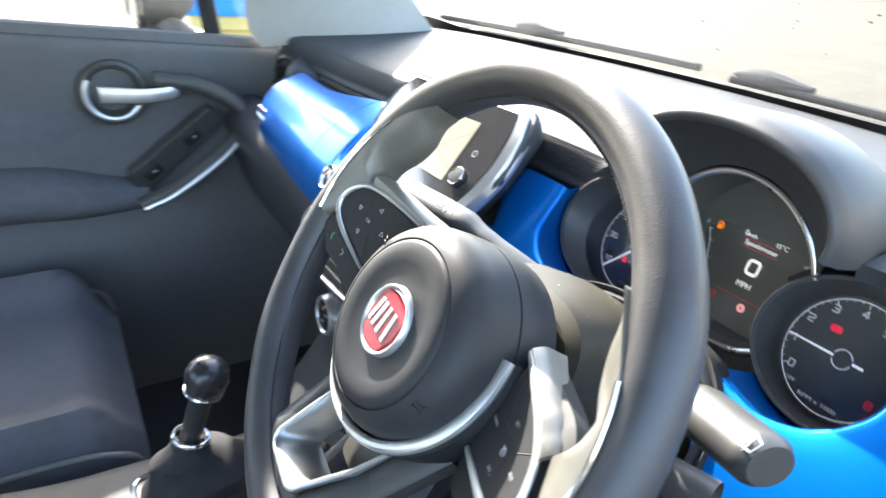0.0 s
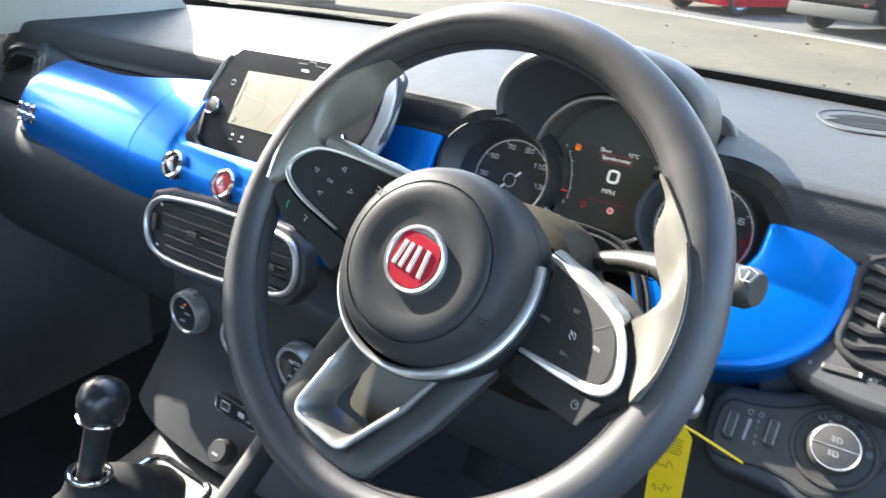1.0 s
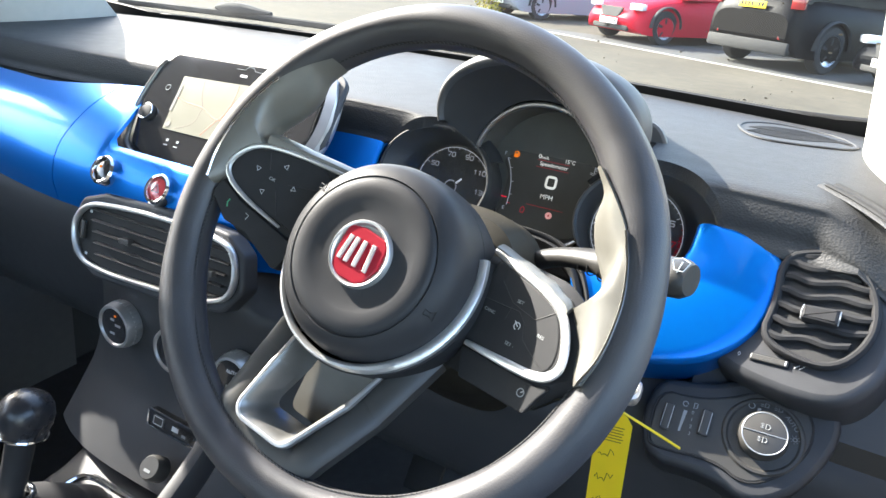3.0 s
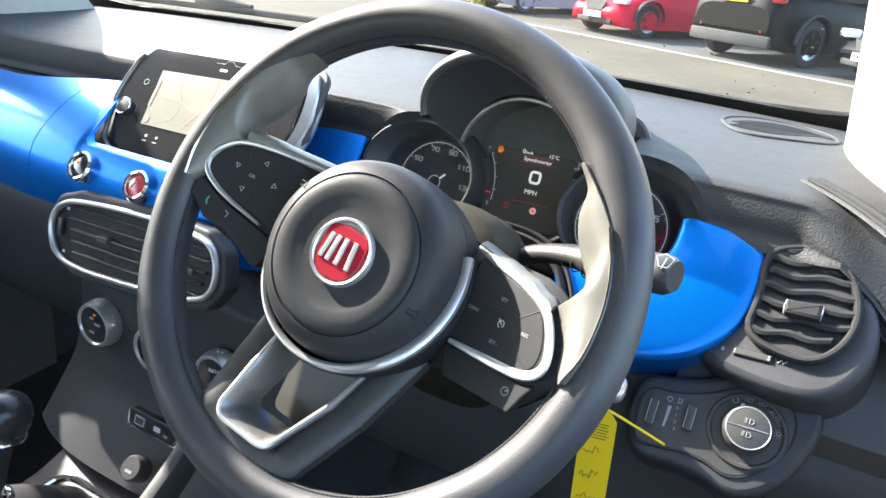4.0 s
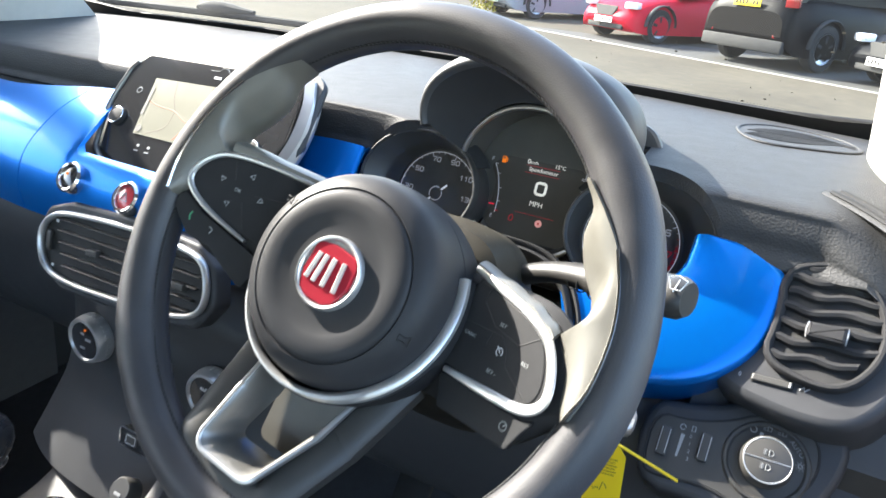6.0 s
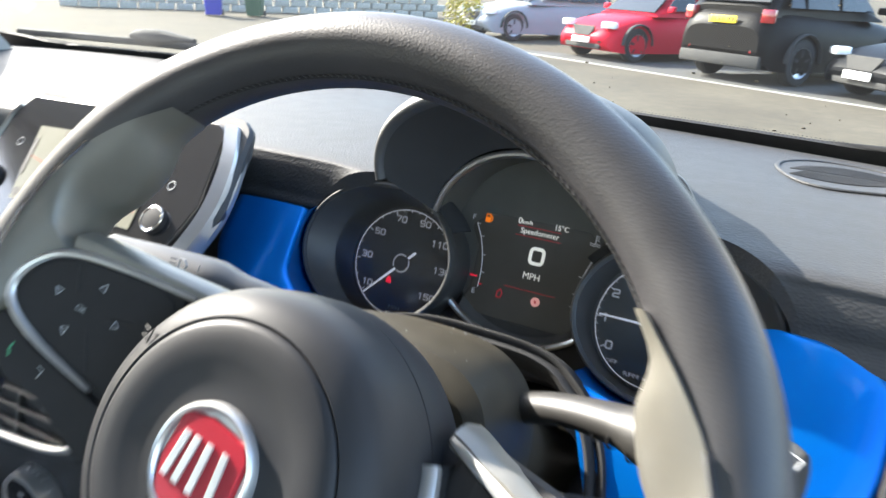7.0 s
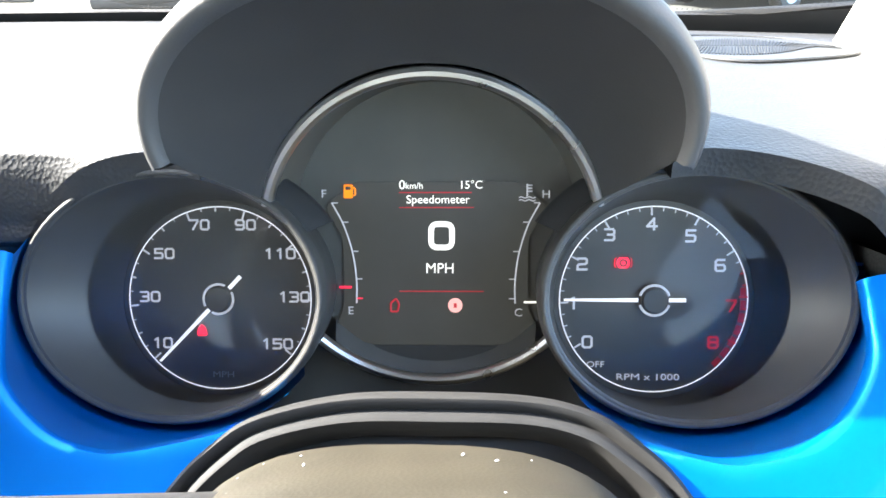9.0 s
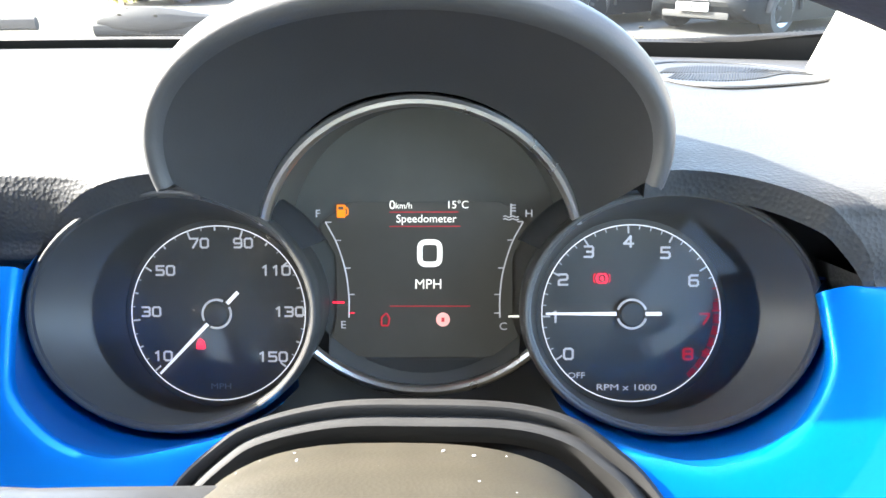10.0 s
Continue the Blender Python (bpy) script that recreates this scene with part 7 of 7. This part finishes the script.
def make_car(name, label, colour, L, W, H, at, heading, suv=False, group="parked cars"):
    """A parked car: its length runs along heading (degrees from +y, anticlockwise), origin on the ground at its middle."""
    paint = material(name + "_paint", colour, 0.42, specular=0.08, vary=0.05, scale=300)
    car = thing(name, label, "car", (0, 0, 0), group)
    wb, r = L * 0.61, H * (0.215 if suv else 0.22)
    belt = H * (0.66 if suv else 0.64)
    low = 0.22 if suv else 0.17
    # stations from nose (+y) to tail: y, bottom, top, half-width
    st = [(0.5, 0.30, 0.50, 0.60), (0.488, 0.22, 0.60, 0.80), (0.46, 0.15, 0.70, 0.93), (0.40, 0.13, 0.84, 0.98), (0.30, 0.13, 0.93, 1.0), (0.19, 0.13, 0.98, 1.0), (0.0, 0.13, 1.02, 1.0), (-0.2, 0.13, 1.05, 1.0), (-0.36, 0.13, 1.08, 0.99), (-0.45, 0.15, 1.06, 0.95), (-0.488, 0.22, 0.96, 0.88), (-0.5, 0.32, 0.80, 0.78)]
    rows = []
    for y, b, t, w in st:
        zb, zt, hw = low + (b - 0.13) * H * 0.9, belt * t * 0.97, W / 2 * w
        row = []
        for k in range(21):
            a = math.pi * (k / 20)
            c, s = math.cos(a), math.sin(a)
            row.append((hw * math.copysign(abs(c) ** 0.35, c), y * L, lerp(zb, zt, abs(s) ** 0.55)))
        row += [(-hw * 0.9, y * L, zb), (hw * 0.9, y * L, zb)]
        rows.append(row)
    part("body", grid(rows, closed_v=True, caps=True), paint, car, "painted body", crease=50)
    cab = [(0.20, 0.98, 0.86), (0.10, 1.20, 0.82), (0.03, 1.42, 0.76), (-0.10, 1.53, 0.73), (-0.26, 1.53, 0.72), (-0.40, 1.45 if suv else 1.38, 0.72), (-0.47, 1.05, 0.82)]
    rows = []
    for y, t, w in cab:
        zt = min(belt * t, H)
        rows.append([(W / 2 * w * math.copysign(abs(math.cos(a)) ** 0.4, math.cos(a)) * (1.12 - 0.12 * math.sin(a)), y * L, lerp(belt * 0.92, zt, math.sin(a) ** 0.6)) for a in [math.pi * k / 14 for k in range(15)]])
    part("roof", grid(rows, caps=True), paint, car, "painted roof", crease=50)
    for s in (-1, 1):
        for nm, y0, y1, z1 in (("front_window", 0.135, -0.085, 0.93), ("rear_window", -0.105, -0.30, 0.93), ("quarter_window", -0.315, -0.40, 0.86)):
            zb, zt = belt * 1.05, H * z1
            xb, xt = s * W * 0.492 * 0.93, s * W * 0.492 * 0.79
            q = [(xb, y0 * L, zb), (xb, y1 * L, zb), (xt, (y1 + (0.012 if nm != "quarter_window" else 0.03)) * L, zt), (xt, (y0 - (0.10 if nm == "front_window" else 0.0)) * L, zt)]
            bm = bmesh.new()
            vs = [bm.verts.new(p) for p in q] + [bm.verts.new((p[0] + s * 0.012, p[1], p[2] + 0.006)) for p in q]
            bm.faces.new(vs[4:])
            for k in range(4):
                bm.faces.new((vs[k], vs[(k + 1) % 4], vs[4 + (k + 1) % 4], vs[4 + k]))
            part(nm, bm, CARGLASS, car, "dark side window", smooth=False)
        for y in (0.5 * wb / L + 0.015, -0.5 * wb / L + 0.015):
            wh = part("wheel", lathe([(r * 0.62, 0.09), (r * 0.70, 0.10), (r * 0.95, 0.095), (r, 0.07), (r, -0.07), (r * 0.95, -0.095), (r * 0.5, -0.1)], 36), TYRE, car, "black tyre", m=plane_pose((s * (W / 2 - 0.10), y * L, r), (0, s, 0), (0, 0, 1)))
            part("rim", lathe([(0.0, 0.075), (r * 0.18, 0.08), (r * 0.2, 0.06), (r * 0.58, 0.075), (r * 0.66, 0.098), (r * 0.66, 0.06)], 30), ALLOY, wh, "alloy rim", m=plane_pose((s * (W / 2 - 0.10), y * L, r), (0, s, 0), (0, 0, 1)))
            for k in range(5):
                part("rim_gap", box(r * 0.16, r * 0.34, 0.02, (0, r * 0.40, 0.085), 0.01), TYRE, wh, m=plane_pose((s * (W / 2 - 0.10), y * L, r), (0, s, 0), (0, 0, 1)) @ pose(0, 0, 0, 0, 0, 72 * k))
            part("wheel_arch", sweep([(s * (W / 2 - 0.005), y * L + r * 1.2 * math.cos(a), r + r * 1.2 * math.sin(a)) for a in [math.pi * k / 16 for k in range(17)]], 0.05, 0.02, seg=8), TYRE, car, "black wheel-arch edge")
        part("headlamp", box(W * 0.17, L * 0.05, H * 0.085, (0, 0, 0), 0.03), LAMP, car, "clear headlamp", m=pose(s * W * 0.36, L * 0.462, belt * 0.72, 0, 0, s * -22))
        part("tail_lamp", box(W * 0.11, L * 0.03, H * 0.12, (0, 0, 0), 0.02), TAIL, car, "red tail lamp", m=pose(s * W * 0.40, -L * 0.475, belt * 0.93, 0, 0, s * 18))
        part("reflector", box(W * 0.10, L * 0.02, H * 0.03, (0, 0, 0), 0.008), TAIL, car, "red rear reflector", m=pose(s * W * 0.36, -L * 0.486, H * 0.30, 0, 0, s * 14))
        part("door_mirror", box(0.16, 0.10, 0.12, (s * (W / 2 + 0.07), L * 0.135, belt * 1.08), 0.03), paint, car, "painted door mirror")
    # screens, bumpers, grille and plates
    for nm, q in (("front_screen", [(-0.40, 0.192, 1.0), (0.40, 0.192, 1.0), (0.345, 0.065, 1.40), (-0.345, 0.065, 1.40)]), ("rear_screen", [(0.37, -0.468, 1.10), (-0.37, -0.468, 1.10), (-0.33, -0.41, 1.42 if suv else 1.36), (0.33, -0.41, 1.42 if suv else 1.36)])):
        bm = bmesh.new()
        d = 0.02 if nm == "front_screen" else -0.02
        vs = [bm.verts.new((x * W, y * L + d, min(z * belt, H * 0.95) + 0.015)) for x, y, z in q]
        us = [bm.verts.new((v.co.x, v.co.y - d, v.co.z - 0.02)) for v in vs]
        bm.faces.new(vs)
        for k in range(4):
            bm.faces.new((us[k], us[(k + 1) % 4], vs[(k + 1) % 4], vs[k]))
        part(nm, bm, CARGLASS, car, "dark screen", smooth=False)
    part("grille", slab(fillet([(-0.20 * W, 0.10), (0.20 * W, 0.10), (0.13 * W, -0.10), (-0.13 * W, -0.10)], 0.03), 0, 0.03, 0.01), TYRE, car, "black grille", m=plane_pose((0, L * 0.490, belt * 0.58), (-1, 0, 0), (0, -0.2, 1)))
    part("lower_grille", box(W * 0.6, 0.06, H * 0.07, (0, L * 0.485, low + 0.10), 0.02), TYRE, car, "black lower grille")
    part("rear_bumper", box(W * 0.86, 0.12, H * 0.12, (0, -L * 0.487, low + 0.14), 0.04), TYRE if suv else paint, car, "rear bumper")
    for nm, mt, y, z, s in (("front_plate", PLATEW, L * 0.502, belt * 0.40, 1), ("rear_plate", PLATEY, -L * 0.502, belt * (0.86 if suv else 0.72), -1)):
        PMm = plane_pose((0, y + 0.012 * s, z), (-s, 0, 0), (0, 0, 1))
        pl = part(nm, box(0.52, 0.11, 0.015, (0, 0, 0), 0.004), mt, car, "number plate", m=PMm)
        for k in range(7):
            if k != 4:
                part("plate_bar", box(0.035, 0.06, 0.004, (-0.2 + 0.066 * k, 0, 0.009)), TYRE, pl, smooth=False, m=PMm)
    car.matrix_world = pose(at[0], at[1], fall(*at), -0.9, 0, 0) @ pose(0, 0, 0, 0, 0, heading)
    return car


make_car("black_suv", "black parked off-road car seen from its rear corner", (0.004, 0.004, 0.0045), 4.3, 1.86, 1.72, (0.12, 13.75), -33, suv=True)
make_car("dark_saloon", "dark grey parked saloon facing the yard", (0.007, 0.008, 0.010), 4.5, 1.82, 1.42, (2.75, 12.3), 127)
make_car("black_hatchback", "black parked hatchback facing the yard", (0.005, 0.006, 0.007), 4.3, 1.80, 1.46, (5.0, 11.05), 127)
make_car("red_hatchback", "bright red parked hatchback facing the yard", (0.50, 0.012, 0.03), 4.0, 1.72, 1.48, (-2.75, 15.3), 147)
make_car("grey_car", "silver-grey parked hatchback on the asphalt", (0.22, 0.23, 0.25), 4.2, 1.75, 1.48, (-6.3, 17.8), 147)


def wheelie_bin(at, turn, body, lid, label):
    """Tapered bin with a rolled rim, hinged lid, two wheels and a handle bar."""
    b = thing("wheelie_bin", label, "bin", (0, 0, 0), "bins")
    rows = []
    for z, w, d in ((0.06, 0.21, 0.24), (0.10, 0.22, 0.25), (0.50, 0.25, 0.29), (0.90, 0.28, 0.34), (0.90, 0.30, 0.36), (0.95, 0.30, 0.36)):
        rows.append([(x, y, z) for x, y in fillet([(-w, -d), (w, -d), (w, d), (-w, d)], 0.05)])
    part("body", grid(rows, closed_v=True, caps=True), body, b, "moulded plastic body")
    part("lid", slab(fillet([(-0.31, -0.37), (0.31, -0.37), (0.31, 0.38), (-0.31, 0.38)], 0.06), 0.95, 1.06, 0.05, 4), lid, b, "rounded plastic lid")
    part("handle", sweep([(-0.25, 0.36, 0.95), (-0.25, 0.44, 0.98), (0.25, 0.44, 0.98), (0.25, 0.36, 0.95)], 0.016, seg=8), lid, b, "handle bar")
    for s in (-1, 1):
        part("wheel", lathe([(0, 0.03), (0.07, 0.03), (0.10, 0.02), (0.10, -0.02), (0.07, -0.03), (0, -0.03)], 24), TYRE, b, "black wheel", m=plane_pose((s * 0.24, 0.26, 0.10), (0, s, 0), (0, 0, 1)))
    b.matrix_world = pose(at[0], at[1], fall(*at), 0, 0, turn)
    return b


BLUEBIN = material("blue_bin_plastic", (0.01, 0.22, 0.62), 0.45, vary=0.1)
CREAMBIN = material("yellow_cream_plastic", (0.62, 0.48, 0.16), 0.5, vary=0.12)
NAVYBIN = material("dark_blue_bin_plastic", (0.02, 0.03, 0.30), 0.5, vary=0.1)
wheelie_bin((-2.75, 0.42), 70, CREAMBIN, BLUEBIN, "cream-yellow bin with a bright blue lid on the yard")
wheelie_bin((-15.6, 15.5), 40, NAVYBIN, NAVYBIN, "dark blue wheelie bin beside the boundary wall")
GREENBIN = material("dark_green_plastic", (0.02, 0.07, 0.04), 0.5, vary=0.1)
wheelie_bin((-14.9, 16.5), 30, GREENBIN, GREENBIN, "dark green wheelie bin beside the boundary wall")

# low stone boundary wall behind the bins
random.seed(5)
STONE = material("grey_stone", (0.30, 0.29, 0.26), 0.9, bump=0.5, bump_scale=40, vary=0.25, scale=12, distance=0.01)
stone_wall = thing("boundary_wall", "low grey stone wall along the yard", "wall", (-11, 14, 0), kind="structure")
A_, B_ = Vector((-20.5, 14.0)), Vector((-12.0, 23.0))
n_ = 22
stone_mesh = None
for i in range(n_):
    for k in range(3):
        p = A_.lerp(B_, (i + 0.5 + (0.5 if k % 2 else 0)) / n_)
        q = Matrix.Translation((p.x, p.y, fall(p.x, p.y) + 0.12 + 0.23 * k)) @ pose(0, 0, 0, 0, 0, 46.7 + random.uniform(-1, 1)) @ Matrix.Diagonal((random.uniform(0.95, 1.0), random.uniform(0.9, 1.1), 1, 1))
        if stone_mesh is None:
            stone_mesh = part("stone", box(0.52, 0.3, 0.22, (0, 0, 0), 0.025), STONE, stone_wall)
            ob = stone_mesh
        else:
            ob = new("stone", stone_mesh.data)
            ob.parent = stone_wall
            ob.matrix_parent_inverse = stone_wall.matrix_world.inverted()
        ob.matrix_world = q

# clipped yellow-green shrub at the end of the row
LEAFY = material("yellow_green_leaves", (0.28, 0.24, 0.02), 0.7, vary=0.4, scale=9)
shrub = thing("shrub", "yellow-green shrub beside the parked cars", "shrub", (-7.7, 16.2, fall(-7.7, 16.2)))
bm = bmesh.new()
for k in range(900):
    a, h = random.uniform(0, 2 * math.pi), random.random()
    r = 0.5 * math.sqrt(random.random()) * (0.6 + 0.5 * math.sin(h * math.pi)) + random.uniform(-0.05, 0.05)
    m = Matrix.Translation((r * math.cos(a), r * math.sin(a), 0.1 + 1.0 * h)) @ pose(0, 0, 0, random.uniform(0, 180), random.uniform(0, 180), random.uniform(0, 180))
    vs = [bm.verts.new(m @ Vector(p)) for p in ((-0.05, 0, 0), (0, -0.022, 0.006), (0.05, 0, 0), (0, 0.022, 0.006))]
    bm.faces.new(vs)
part("leaves", bm, LEAFY, shrub, "yellow-green leaves", smooth=False, m=Matrix.Translation((-7.7, 16.2, fall(-7.7, 16.2))))
part("stem", sweep([(-7.7, 16.2, fall(-7.7, 16.2)), (-7.68, 16.22, fall(-7.7, 16.2) + 0.7)], [0.03, 0.012], seg=8), material("bark", (0.08, 0.055, 0.035), 0.9, vary=0.3), shrub, "short woody stem")
